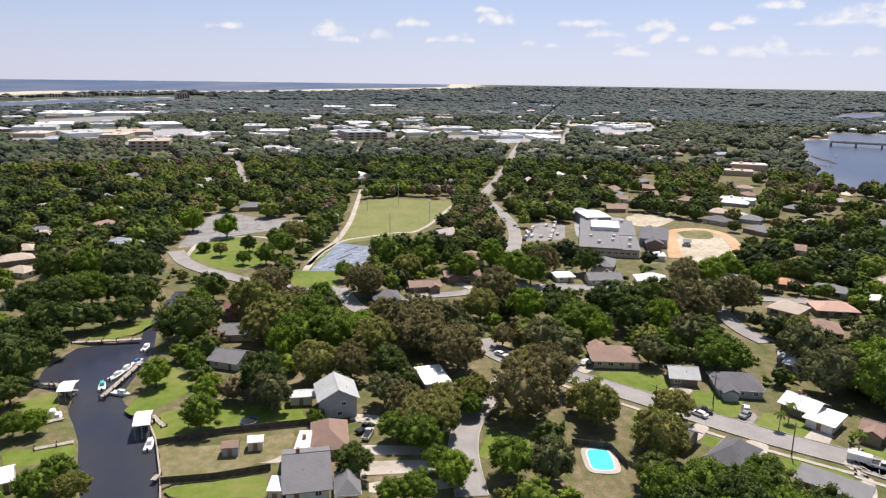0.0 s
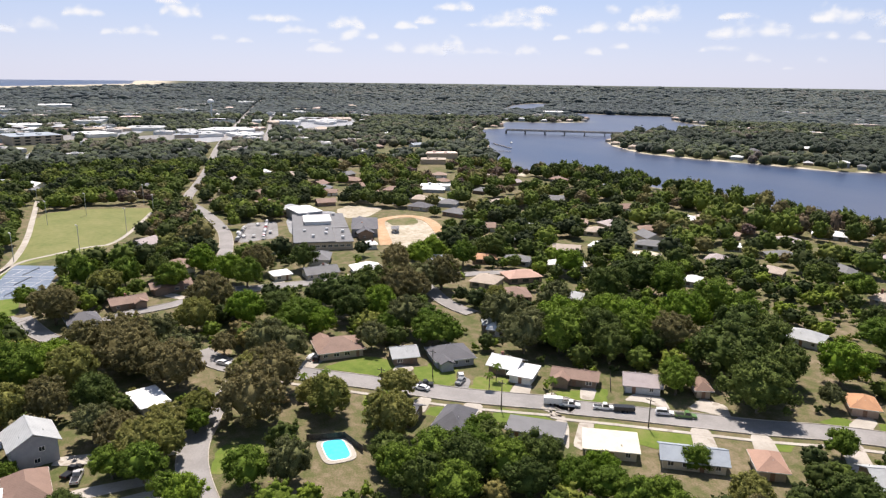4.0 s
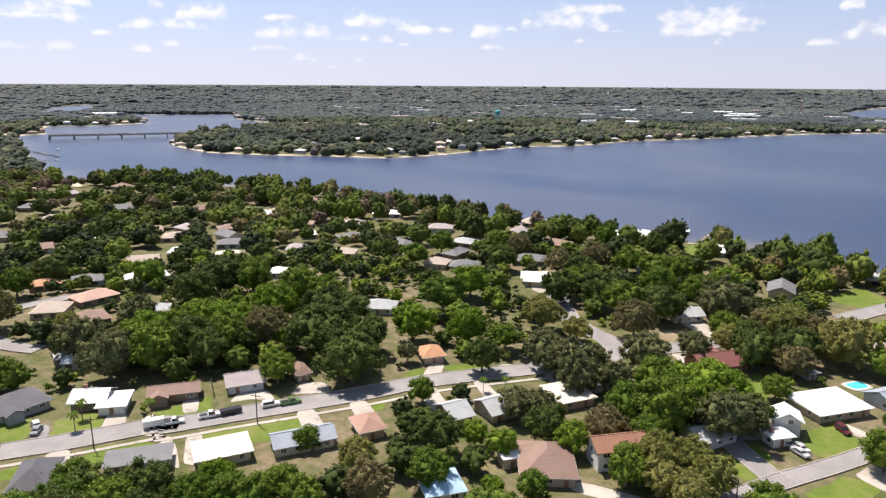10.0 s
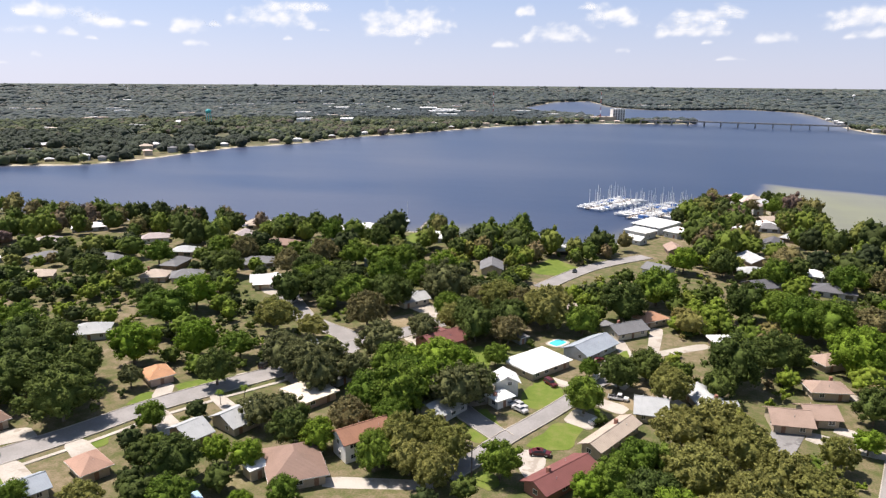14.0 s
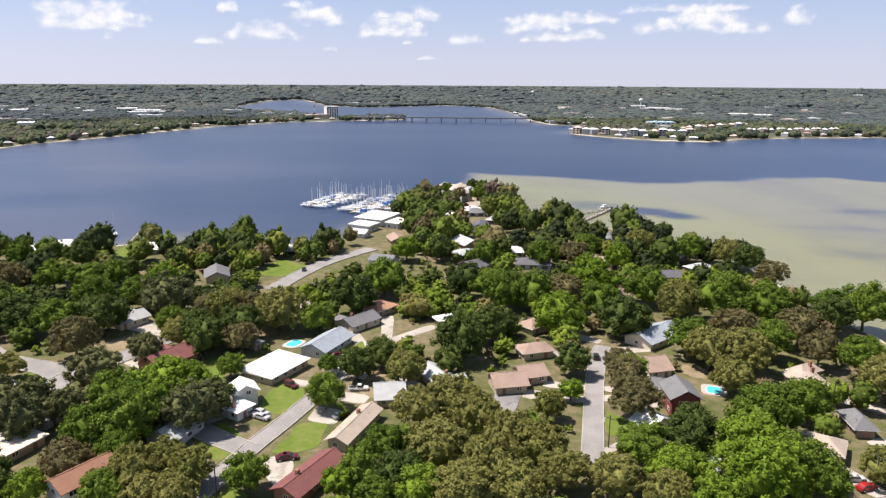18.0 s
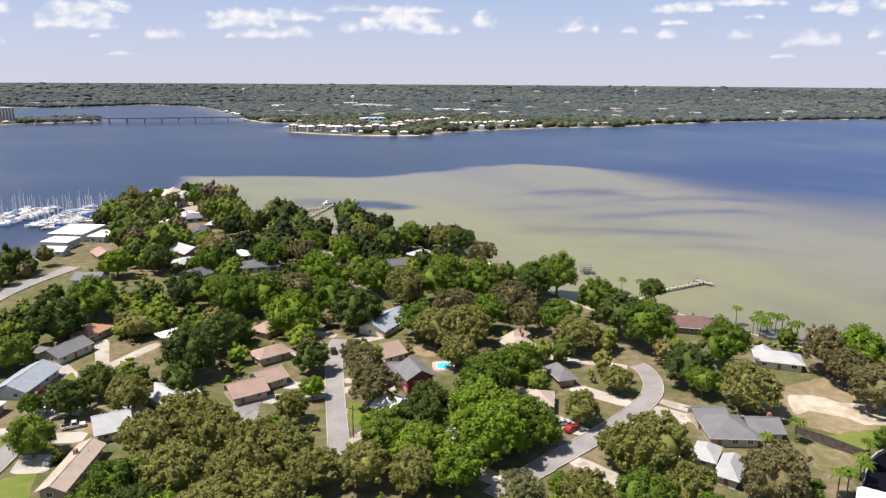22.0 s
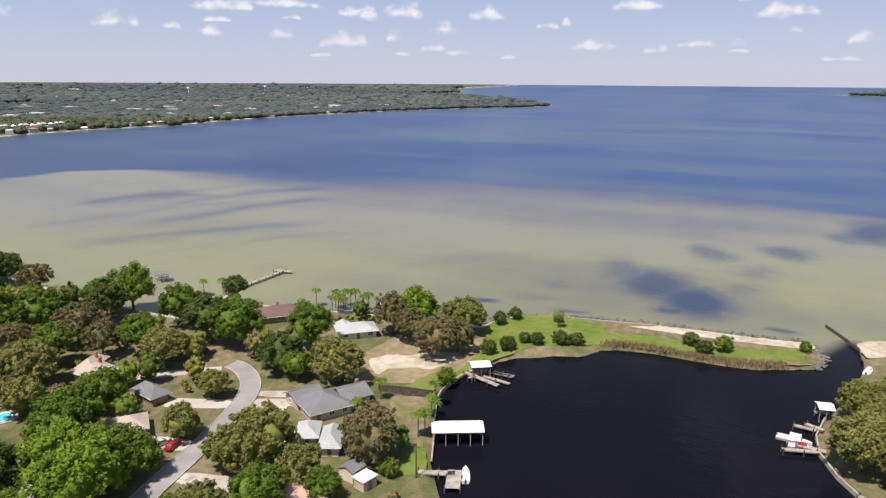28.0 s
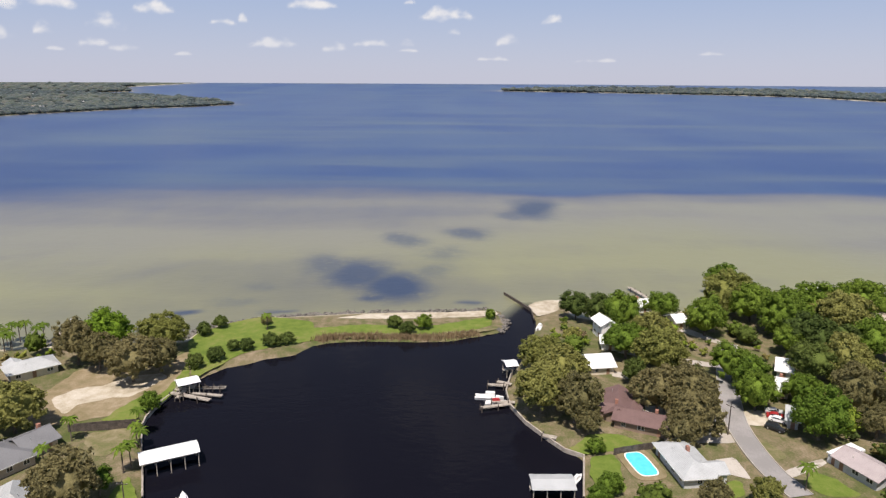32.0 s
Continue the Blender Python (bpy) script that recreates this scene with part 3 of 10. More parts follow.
def road(name, width, pts):
    line = smooth_line(pts)
    h = width / 2
    ROADS[0] += 0.006
    ob = new(name, ribbon(name, line, h, -h, -0.3, 0.15 + ROADS[0], M_PATCH["road"]))
    tagged(ob, "sun-bleached grey asphalt residential street", "road", kind="structure")
    for side in (1, -1):
        k = new("kerb", ribbon("kerb", line, side * h + 0.22, side * h + 0.002, -0.1, 0.29 + ROADS[0], M_PATCH["concrete"]))
        tagged(k, "pale concrete kerb beside the street", "kerb", kind="structure")
    BLOCKED.append(("line", np.array(line), h))
    return ob


def pavement(width, away, pts):
    """A narrow concrete pavement beside a street."""
    line = smooth_line(pts)
    ob = new("pavement", ribbon("pavement", line, away + width / 2, away - width / 2, -0.1, 0.17, M_PATCH["concrete"]))
    return tagged(ob, "narrow pale concrete pavement beside the street", "pavement", kind="structure")


def path(width, pts):
    line = smooth_line(pts)
    ob = new("park_path", ribbon("park_path", line, width / 2, -width / 2, -0.1, 0.16, M_PATCH["concrete"]))
    BLOCKED.append(("line", np.array(line), width / 2))
    return tagged(ob, "winding pale concrete park path", "path", kind="structure")


road("street", 8.4, [(-219.2, -19.6), (-207.5, -12.1), (-200.1, -2.9), (-196.7, 7.3), (-191.7, 15.4), (-181.4, 33.1), (-173.6, 44.8), (-166.7, 56.9), (-160, 71.5), (-155.8, 80.6), (-156.6, 75.2), (-148.9, 90.7), (-140.2, 106.7), (-131.1, 123.6), (-125.3, 138.4), (-113, 157.2), (-104, 170.3)])
road("street", 8, [(-104, 170.3), (-92.6, 186.7), (-91.6, 197.3), (-81.7, 209.7), (-70.5, 226.3), (-67.6, 232.9)])
road("street", 8, [(-87.9, 194.8), (-97.8, 205.8), (-109.4, 210.2), (-119.8, 216.7), (-128.1, 226.1), (-139.5, 239.5)])
road("street", 7, [(-186.2, -10.6), (-177.5, -13.1), (-168.6, -14.6), (-158.9, -16.5), (-149, -16.3), (-139.3, -14.6), (-128.7, -11.8)])
road("street", 7, [(-186.2, -10.6), (-181.8, -9.5), (-198.9, -4.6)])
road("street", 5.4, [(-39.2, 131.1), (-34.8, 140.6), (-30.5, 151.6), (-24, 164.1), (-18, 177), (-11.8, 191.8), (-6.2, 202.3), (-0, 213.9)])
road("street", 6, [(-30.5, 151.6), (-41.8, 160.3), (-47.6, 166.5)])
road("street", 5.2, [(48.8, 138.6), (52.9, 151.1), (58.8, 169.1), (65, 187.1), (70.9, 202), (74.7, 209)])
road("street", 5.6, [(88.8, 112.9), (104.3, 116.6), (114.6, 119.3), (125.5, 122.9), (136.6, 127.7), (144, 134.7), (148.2, 142.9), (148.1, 146.1)])
road("street", 5.6, [(88.8, 112.9), (79.2, 110.7), (71.3, 108)])
road("street", 5.6, [(131.3, -72.6), (139.8, -70.4), (149.4, -70), (160.3, -70.6), (167.9, -72.1), (179.7, -75.3), (199.5, -81.7), (218.4, -89.6)])
road("street", 8, [(-42.7, 282.4), (-36.3, 299.6), (-27.9, 318.9), (-17.9, 333.8), (-1.2, 352.5)])
road("street", 7.5, [(-313.3, -180.7), (-289.4, -161.8), (-275.2, -135.8), (-269.3, -120.2), (-258.9, -89.2), (-266.7, -82.1)])
road("street", 6.5, [(-266.7, -82.1), (-235.4, -64.1), (-250.3, -56.8), (-263.2, -46.9), (-267.8, -34.8), (-275.4, -24), (-285.9, -12.9)])
road("street", 8, [(-285.9, -12.9), (-284.5, 1.5), (-288.2, 20.5), (-287.6, 39.2)])
road("street", 7, [(-318.8, -14.7), (-381, -13.4), (-420.2, -18.6), (-477.2, -33.3), (-510.9, -46.4), (-604.4, -40.5), (-735.2, -37.9), (-893, -38), (-1078, -31.1), (-1356.5, -18.5), (-1990.4, 10.2), (-2988.7, 71)])
road("street", 6, [(-522.8, -237.7), (-621.9, -285.7), (-685.8, -319)])
road("street", 6.5, [(-286.2, 64.1), (-270.6, 69.4), (-253.6, 69.9), (-241.2, 73.2), (-233.9, 77.1)])
road("street", 6.5, [(-286.2, 64.1), (-291.6, 71.4), (-284.2, 79.4), (-286, 99.5), (-282.9, 114.8)])
road("street", 8, [(-949.6, 18.3), (-1223, 36.7), (-1651.7, 54.3)])
pavement(1.3, -7.2, [(-196.7, 7.3), (-191.7, 15.4), (-181.4, 33.1), (-173.6, 44.8), (-166.7, 56.9), (-160, 71.5), (-155.8, 80.6), (-156.6, 75.2), (-148.9, 90.7), (-140.2, 106.7), (-131.1, 123.6), (-125.3, 138.4), (-113, 157.2), (-104, 170.3)])
path(2.2, [(-303.9, -169.6), (-332.6, -178.7), (-345.6, -169.1), (-353.9, -156.6), (-347.3, -140.9), (-331.3, -122.5)])
path(2.2, [(-300.3, -107.2), (-334.2, -108.4), (-354.7, -105.3), (-363.9, -95.1), (-378.5, -82.4), (-381.5, -68.2), (-470.7, -62.3)])
path(3, [(-290.6, -105.1), (-321.7, -110.2), (-347.3, -107.8), (-399.4, -114.9), (-467.1, -129.2), (-530.3, -142.8)])
patch("field", "field", [(-348.8, -100.5), (-381.5, -68.2), (-487.7, -59.7), (-491.8, -106.9), (-479.1, -129.1), (-347, -109.3)])
patch("lawn", "grass", [(-283.8, -139.8), (-296.4, -126.3), (-328.4, -136.5), (-350, -161.4), (-335, -179.9), (-303.9, -169.6)])
patch("lawn", "grass", [(-301, -103.3), (-336.5, -97), (-350.2, -107.2), (-321.7, -110.2)])
patch("lawn", "grass", [(-264.6, -100.9), (-272.2, -83.7), (-293.6, -90.2), (-292.5, -105.8), (-284.5, -112.2)])
patch("tennis_court", "tennis", [(-293.6, -90.2), (-305.2, -82.7), (-341.5, -85.4), (-347.6, -106.4), (-291, -103.2)])
patch("parking", "asphalt", [(-325.3, -176.4), (-348.1, -170.3), (-369.7, -153.1), (-386.5, -135.3), (-402.3, -142.6), (-400.1, -169.1), (-415.8, -202.4), (-397.4, -206.7), (-318.7, -183.7)])
patch("parking", "asphalt", [(-379.4, 13.1), (-425.5, 14.1), (-423.2, -4.9), (-370.4, -9.9)])
patch("school_yard", "paving", [(-388, 19.6), (-356.3, 29.9), (-366.6, 49.6), (-448.8, 53.9), (-459.1, 29.6), (-428.4, 19.4)])
patch("slab", "concrete", [(-135.5, -53.3), (-139.3, -54.7), (-136.2, -66.5), (-132.3, -66.7)])
patch("diamond", "sand", [(-352.1, 66), (-335, 76.5), (-349.5, 98), (-365.3, 103), (-420, 106), (-428, 95), (-424, 80), (-405, 72)])
patch("infield", "dry", [(-398, 80), (-397, 93), (-405, 98), (-419, 98), (-421, 86), (-414, 78)])
track = new("track", ribbon("track", smooth_line([(-349, 67), (-376, 70), (-407, 73), (-417, 77), (-424, 88), (-424, 98), (-412, 105), (-387, 105), (-352, 100)]), 3.4, -3.4, -0.1, 0.19, M_PATCH["clay"]))
tagged(track, PATCH_WORDS["clay"], "ground", kind="structure")
patch("sandlot", "sand", [(-427.3, 55), (-427.1, 70), (-455.9, 86.6), (-470.7, 63.6), (-454.3, 52.7)])
patch("lawn", "grass", [(-215.3, -18.3), (-216.2, -8.1), (-222.2, -9.3), (-220.1, -20.7)])
patch("lawn", "dirt", [(-212, -14.3), (-214.7, -8), (-223.3, -9.4), (-219.2, -19.6)])
patch("lawn", "grass", [(-186, 34.5), (-195.5, 41.5), (-203.5, 32.9), (-197.7, 17.4)])
patch("lawn", "grass", [(-182.3, 43.7), (-177.2, 52.8), (-189.5, 54.3), (-191.4, 44.2)])
patch("lawn", "grass", [(-167.9, 63.9), (-167.6, 67.1), (-178, 69.9), (-175, 58.5)])
patch("lawn", "grass", [(-144.2, -11.5), (-146.7, 0.1), (-155.9, -0.1), (-157.1, -9.9), (-149.8, -12)])
patch("lawn", "grass", [(-169.3, 25.7), (-166.5, 35.8), (-171.3, 37.3), (-177.6, 26.6)])
patch("lawn", "grass", [(-160.2, 40.7), (-154.9, 51.1), (-161.2, 54), (-164.8, 43)])
patch("lawn", "grass", [(-151.8, 58.8), (-147.8, 69.3), (-152.8, 71.2), (-159.5, 60)])
patch("lawn", "grass", [(-150, -102.7), (-152.4, -97.8), (-166.7, -94.4), (-177.2, -101.7), (-180.1, -108.7), (-164.6, -106.4), (-152.6, -105.9)])
patch("lawn", "grass", [(-139.2, -88.6), (-145.1, -74.2), (-154.9, -56.7), (-163.6, -62.1), (-158.2, -83.5), (-152.6, -96.4), (-142.8, -92.2)])
patch("lawn", "dry", [(-123.3, -78.7), (-128.2, -66.1), (-139.7, -55.5), (-148.7, -58.2), (-139.1, -74.1), (-136.8, -87.2)])
patch("lawn", "grass", [(-117.8, -73.6), (-121.2, -53.5), (-129.6, -57.6), (-121.4, -77)])
patch("lawn", "dry", [(-132.7, -32.8), (-136.5, -24.1), (-149.5, -26.4), (-145.2, -38.6)])
patch("lawn", "grass", [(-146.2, -133.4), (-148, -122.8), (-152.6, -124.6), (-158.5, -130.7), (-148.7, -137.2)])
patch("lawn", "grass", [(-122, -115.5), (-127.9, -102.2), (-134.6, -107.5), (-128.4, -120.9)])
patch("lawn", "grass", [(-198.3, -139.1), (-203.5, -134.2), (-216.1, -134.3), (-218.3, -138.9), (-196.3, -149.9)])
patch("lawn", "grass", [(-161.3, 77.6), (-154.2, 90), (-162.9, 94.9), (-165, 78.7)])
patch("lawn", "grass", [(-180.1, 44.3), (-174.9, 52.7), (-187.9, 58), (-194.2, 51.3), (-183.8, 43.4)])
patch("lawn", "grass", [(-165.1, 66.2), (-172.4, 69.4), (-180.2, 61.2), (-172, 55.9)])
patch("lawn", "grass", [(-140.2, 78.7), (-128.7, 90.7), (-127.2, 101.7), (-132.4, 105.3), (-146.7, 82.5)])
patch("lawn", "grass", [(-151.7, 56.8), (-144.8, 69.8), (-150.5, 72), (-157.9, 58)])
patch("lawn", "grass", [(-121.7, 148), (-113.9, 159.8), (-118.1, 164), (-127.2, 153.2)])
patch("lawn", "grass", [(-123.5, 143.8), (-125.6, 148.7), (-132.5, 146.2), (-131.5, 137.7)])
patch("lawn", "grass", [(-47.4, 189.2), (-43.3, 189), (-49.7, 206.3), (-55.3, 200.4)])
patch("lawn", "grass", [(-37.9, 147.6), (-34.1, 160.9), (-39.5, 167.2), (-44.5, 153.3)])
patch("lawn", "dry", [(-78.8, 109.4), (-77.3, 115.7), (-84.6, 123.5), (-83, 113)])
patch("lawn", "grass", [(-123.7, 113.5), (-120.2, 119.5), (-123.2, 124.7), (-127.8, 116.3)])
patch("lawn", "grass", [(-93.5, 192), (-93.3, 198.8), (-103.7, 205.5), (-104.4, 193.9)])
patch("lawn", "dirt", [(-84.8, 212.6), (-78.4, 221.4), (-84.3, 233.7), (-90.5, 223.3)])
patch("lawn", "grass", [(-30.1, 170.6), (-24.7, 169.5), (-19.9, 173.6), (-20, 182.4), (-26.2, 194.4), (-31.4, 179.2)])
patch("lawn", "grass", [(-36.2, 147.2), (-31.9, 155.7), (-35, 161.5), (-41.1, 163.2), (-42.9, 150.7)])
patch("lawn", "grass", [(-22.1, 148.6), (-14.3, 151), (-12.5, 165.2), (-19.7, 163.9), (-25.6, 150.1)])
patch("lawn", "grass", [(-49.3, 193.1), (-43.9, 190.9), (-45.6, 203.7), (-51.6, 210.8), (-54.7, 201.8)])
patch("lawn", "grass", [(-7.9, 202.4), (-3.7, 214), (-4.8, 221.8), (-12.3, 202.5)])
patch("lawn", "dirt", [(-1.6, 176.4), (5.8, 190), (-0.9, 197.7), (-5.7, 181.9)])
patch("lawn", "grass", [(-28.8, 128.6), (-27.2, 132.6), (-31.6, 137.1), (-35.3, 131.9)])
patch("lawn", "grass", [(65.4, 150.6), (70.4, 156.1), (62.9, 159.4), (60.7, 164.1), (55.7, 151)])
patch("lawn", "grass", [(55.9, 170.8), (59.3, 179.6), (55.8, 181.6), (52.7, 176.2)])
patch("lawn", "dry", [(80.4, 139.8), (90.4, 152.5), (89.1, 156.9), (83.4, 150)])
patch("lawn", "dirt", [(90.7, 185.4), (96.6, 180.2), (100.4, 187.9), (93.7, 192.3)])
patch("lawn", "grass", [(-46.8, 302.6), (-34.3, 304.2), (-30.5, 318.9), (-45.9, 335.6), (-54.2, 309.5)])
patch("lawn", "grass", [(-118.9, 339.9), (-128.5, 380.8), (-133.3, 348.7)])
patch("lawn", "grass", [(194.4, 72.7), (204.6, 68.8), (211.1, 58.6), (216.7, 47.4), (235, 52.4), (240.1, 71.7), (233.8, 80.1), (222.9, 88.6), (213.8, 90.1), (184, 77.1)])
patch("lawn", "grass", [(164.1, 81), (183.4, 77.6), (204.6, 85.8), (193.8, 89.7), (171.3, 93.7), (161.1, 92.9)])
patch("lawn", "dirt", [(158.1, 112.3), (154, 105.4), (158.4, 96.1), (163.7, 86.4), (176.7, 82), (188.2, 82.4), (202.4, 84), (205.6, 87.2), (195.9, 89.2), (195.3, 105.4), (191.2, 113.3), (177.7, 114.2), (173.7, 115.1), (165.9, 115.6)])
patch("sandlot", "sand", [(165.5, 106.9), (162.2, 101.4), (167, 101.8), (171.3, 95.6), (172.9, 89.2), (179.5, 87), (185.7, 85.1), (188.4, 88.3), (185.3, 97.1), (179, 101.1), (176.5, 107.8), (170.7, 110.6)])
patch("lawn", "grass", [(157.5, 88.6), (159.2, 82.2), (169.7, 83.7), (177.3, 86.1), (169.5, 88.2), (159.8, 91.3)])
patch("yard", "sand", [(60.6, 522.7), (75.5, 556.3), (80.4, 578.3), (66.4, 582.5), (52.5, 557.8), (47.6, 523.6)])
patch("lawn", "dry", [(140.7, 83.5), (148.3, 74.7), (156.2, 81.5), (151.6, 92.2)])
patch("lawn", "grass", [(118.4, 69.2), (121, 64), (135.2, 72.4), (127, 73.2)])
patch("lawn", "grass", [(218, 51.7), (221, 40.8), (224.2, 2.4), (232.6, -11.5), (243.5, -12), (231.7, 10.5), (232.5, 34.7), (225.7, 61.3)])
patch("sand_strip", "sand", [(239.1, 19.1), (243.6, -14.1), (250.1, -14.4), (247.4, 2.7), (243.4, 36.2), (238.6, 45.9)])
patch("lawn", "dry", [(219.8, 32.9), (221.5, 2.3), (229.9, -14.4), (230.2, -9.4), (223.9, 10.1), (223.7, 41.3), (219.1, 48.1)])
patch("sand_strip", "sand", [(242.9, -28.6), (249.7, -36.7), (263.7, -41.9), (263.3, -33), (257.4, -26.8)])
patch("lawn", "grass", [(147.2, -29.8), (148.2, -35.9), (151.1, -45.9), (156.4, -40.4), (156.6, -32.1), (149.1, -26.1)])
patch("lawn", "grass", [(127.8, -29.4), (132.1, -36.2), (147, -37), (145.5, -30.1)])
patch("lawn", "dry", [(144.4, -69.9), (147.1, -76.9), (152.2, -75.8), (160.3, -70.9)])
patch("drive", "sand", [(161.9, -74.3), (163.7, -82.9), (169.3, -83.2), (171.3, -76.6), (164.8, -71.2)])
patch("lawn", "grass", [(131.4, -77.4), (131.7, -85.8), (138, -83.2), (141.3, -79.8), (136.6, -74.5)])
patch("lawn", "grass", [(129.6, -54.4), (130.9, -60.7), (137.2, -62), (134.8, -55)])
patch("drive", "concrete", [(139.4, -60.3), (137.3, -64.5), (140.7, -64.6), (146.7, -64.3), (145.3, -58.9)])
patch("drive", "concrete", [(138.1, -73.4), (144.5, -84.6), (146.9, -84.5), (141, -72.8)])
patch("drive", "concrete", [(-138.6, 68.7), (-134.5, 69.3), (-144.5, 74.1), (-151, 75.7), (-147, 69.5)])
patch("drive", "concrete", [(-133.4, 72.3), (-139, 77.9), (-145.5, 81.5), (-146.8, 78), (-136.3, 71.1)])
patch("drive", "concrete", [(-152.6, 100.4), (-146.3, 104.5), (-153.9, 107.1), (-158.2, 100.4), (-154.9, 95.4)])
patch("drive", "concrete", [(-138.8, 117.6), (-145.1, 120.9), (-150.9, 117.1), (-146.5, 109.5)])
patch("drive", "concrete", [(-162.5, 70.3), (-170.4, 74.9), (-173.6, 71.5), (-166.6, 66.1)])
patch("drive", "concrete", [(-122.4, 145), (-127.2, 153.2), (-132.5, 154), (-127.7, 143.5)])
patch("drive", "concrete", [(-106.8, 165.5), (-106.8, 171.6), (-114.7, 165.1), (-112.6, 159.4)])
patch("drive", "asphalt", [(-171, 55.5), (-177.8, 58.8), (-182.1, 56.7), (-174, 52.4)])
patch("drive", "concrete", [(-10.9, 162.1), (-8.4, 169.8), (-16.1, 173.5), (-18.4, 165.4)])
patch("drive", "concrete", [(-24.6, 139.1), (-20, 132.4), (-19, 144.8), (-22.1, 148.6), (-27.2, 147.6)])
patch("drive", "asphalt", [(34.8, 161.9), (41.2, 178.4), (33.5, 179.8), (29, 162.1)])
patch("drive", "concrete", [(52.8, 142), (60, 145.5), (60.8, 149.5), (52.9, 144.5)])
patch("drive", "concrete", [(70.2, 195.3), (77.1, 197.3), (78.2, 203.1), (71.6, 199.7)])
patch("lot", "asphalt", [(-819.1, -689.4), (-868.3, -651.4), (-944.3, -709.4), (-896.3, -753.2)])
patch("lot", "paving", [(-872.2, -639.1), (-951.3, -587.4), (-1039, -650.5), (-956.1, -708.8)])
patch("lot", "asphalt", [(-765.9, -496.2), (-819.5, -468.8), (-902.1, -515.3), (-844.8, -550.5)])
patch("lot", "paving", [(-955, -576.2), (-995.7, -522.2), (-1102.9, -587.8), (-1052.9, -649.2)])
patch("lot", "asphalt", [(-975.1, -286.5), (-1048.9, -223.4), (-1139.1, -247.4), (-1041.6, -314.9)])
patch("lot", "paving", [(-1076, -211.1), (-1157.4, -155.3), (-1283.6, -172.4), (-1223.8, -250.4)])
patch("lot", "asphalt", [(-1002, -138.4), (-1040.9, -80.1), (-1138.4, -97), (-1094.4, -155.7)])
patch("lot", "paving", [(-958.7, -65.8), (-1085, 24.6), (-1260.6, 22.9), (-1072.4, -82.6)])
patch("lot", "paving", [(-1224.1, 79.6), (-1323, 201.9), (-1580.9, 222), (-1374.7, 78.1)])
patch("lot", "asphalt", [(-1118.7, -881.9), (-1297.9, -810.6), (-1449.2, -904), (-1228.8, -979.6)])


# ---- colours of roofs and walls ----
ROOF_RGB = dict(white=(0.74, 0.75, 0.76), lgrey=(0.40, 0.415, 0.425), grey=(0.17, 0.172, 0.182), dgrey=(0.12, 0.12, 0.135), bgrey=(0.31, 0.35, 0.40), brown=(0.26, 0.175, 0.14), tan=(0.43, 0.36, 0.30), tanb=(0.335, 0.245, 0.20), pink=(0.48, 0.31, 0.25), pinkb=(0.40, 0.25, 0.19), pinkg=(0.38, 0.33, 0.33), orange=(0.50, 0.27, 0.15), orangeb=(0.45, 0.25, 0.16), dred=(0.19, 0.075, 0.07), rust=(0.31, 0.16, 0.105), mauve=(0.15, 0.095, 0.09), dbrown=(0.15, 0.095, 0.085), cream=(0.66, 0.59, 0.49), lblue=(0.38, 0.55, 0.70), pinkw=(0.62, 0.49, 0.44), brick=(0.34, 0.18, 0.14))
WALL_RGB = dict(white=(0.76, 0.75, 0.72), cream=(0.66, 0.59, 0.48), tan=(0.48, 0.40, 0.31), brown=(0.26, 0.19, 0.145), grey=(0.36, 0.37, 0.39), lgrey=(0.55, 0.56, 0.57), brick=(0.34, 0.17, 0.125), brick2=(0.22, 0.06, 0.06), pink=(0.54, 0.40, 0.33))
WORDS = dict(white="white", lgrey="light grey", grey="grey", dgrey="dark grey", bgrey="blue-grey", brown="brown", tan="tan", tanb="reddish tan", pink="pink", pinkb="dusty pink", pinkg="greyish pink", orange="orange", orangeb="orange-brown", dred="dark red", rust="rust-brown", mauve="mauve-brown", dbrown="dark brown", cream="cream", lblue="pale blue", pinkw="pinkish white", brick="red brick", brick2="deep red")


def roof_material(key):
    c = ROOF_RGB[key]
    m = Nodes("roof_" + WORDS[key].replace(" ", "_").replace("-", "_"), 0.75, 0, 0.3)
    tc = m.n.new("ShaderNodeTexCoord").outputs["Object"]
    rows = m.n.new("ShaderNodeTexWave")
    rows.bands_direction = "Y"
    rows.inputs["Scale"].default_value, rows.inputs["Distortion"].default_value = 1.1, 0.6
    m.l.new(tc, rows.inputs["Vector"])
    big, small = m.noise(0.35, 4), m.noise(4.0, 3)
    f = m.math("ADD", m.math("ADD", m.math("MULTIPLY", big, 0.5), m.math("MULTIPLY", small, 0.3)), m.math("MULTIPLY", rows.outputs["Fac"], 0.2))
    dark = tuple(v * 0.74 for v in c)
    pale = tuple(min(v * 1.14, 0.86) for v in c)
    m.color(m.ramp(f, [(0.3, dark), (0.5, c), (0.72, pale)]))
    m.bump(m.math("ADD", rows.outputs["Fac"], small), 0.35, 0.03)
    return m.mat


def wall_material(key):
    c = WALL_RGB[key]
    return two_tone("wall_" + key, tuple(v * 0.86 for v in c), c, 0.7, 0.8, 6, 0.3, 0.01)


M_ROOF = {k: roof_material(k) for k in ROOF_RGB}
M_WALL = {k: wall_material(k) for k in WALL_RGB}


def glass(name, tint=(0.02, 0.025, 0.03)):
    m = Nodes(name, 0.06, 0, 0.6)
    m.color(m.mix(m.noise(0.6, 2), tint, tuple(v * 1.8 for v in tint)))
    return m.mat


def painted(name, c, rough=0.45, metal=0.0):
    m = Nodes(name, rough, metal, 0.5)
    m.color(m.mix(m.step(m.noise(3.0, 3), 0.35, 0.65), tuple(v * 0.9 for v in c), c))
    return m.mat


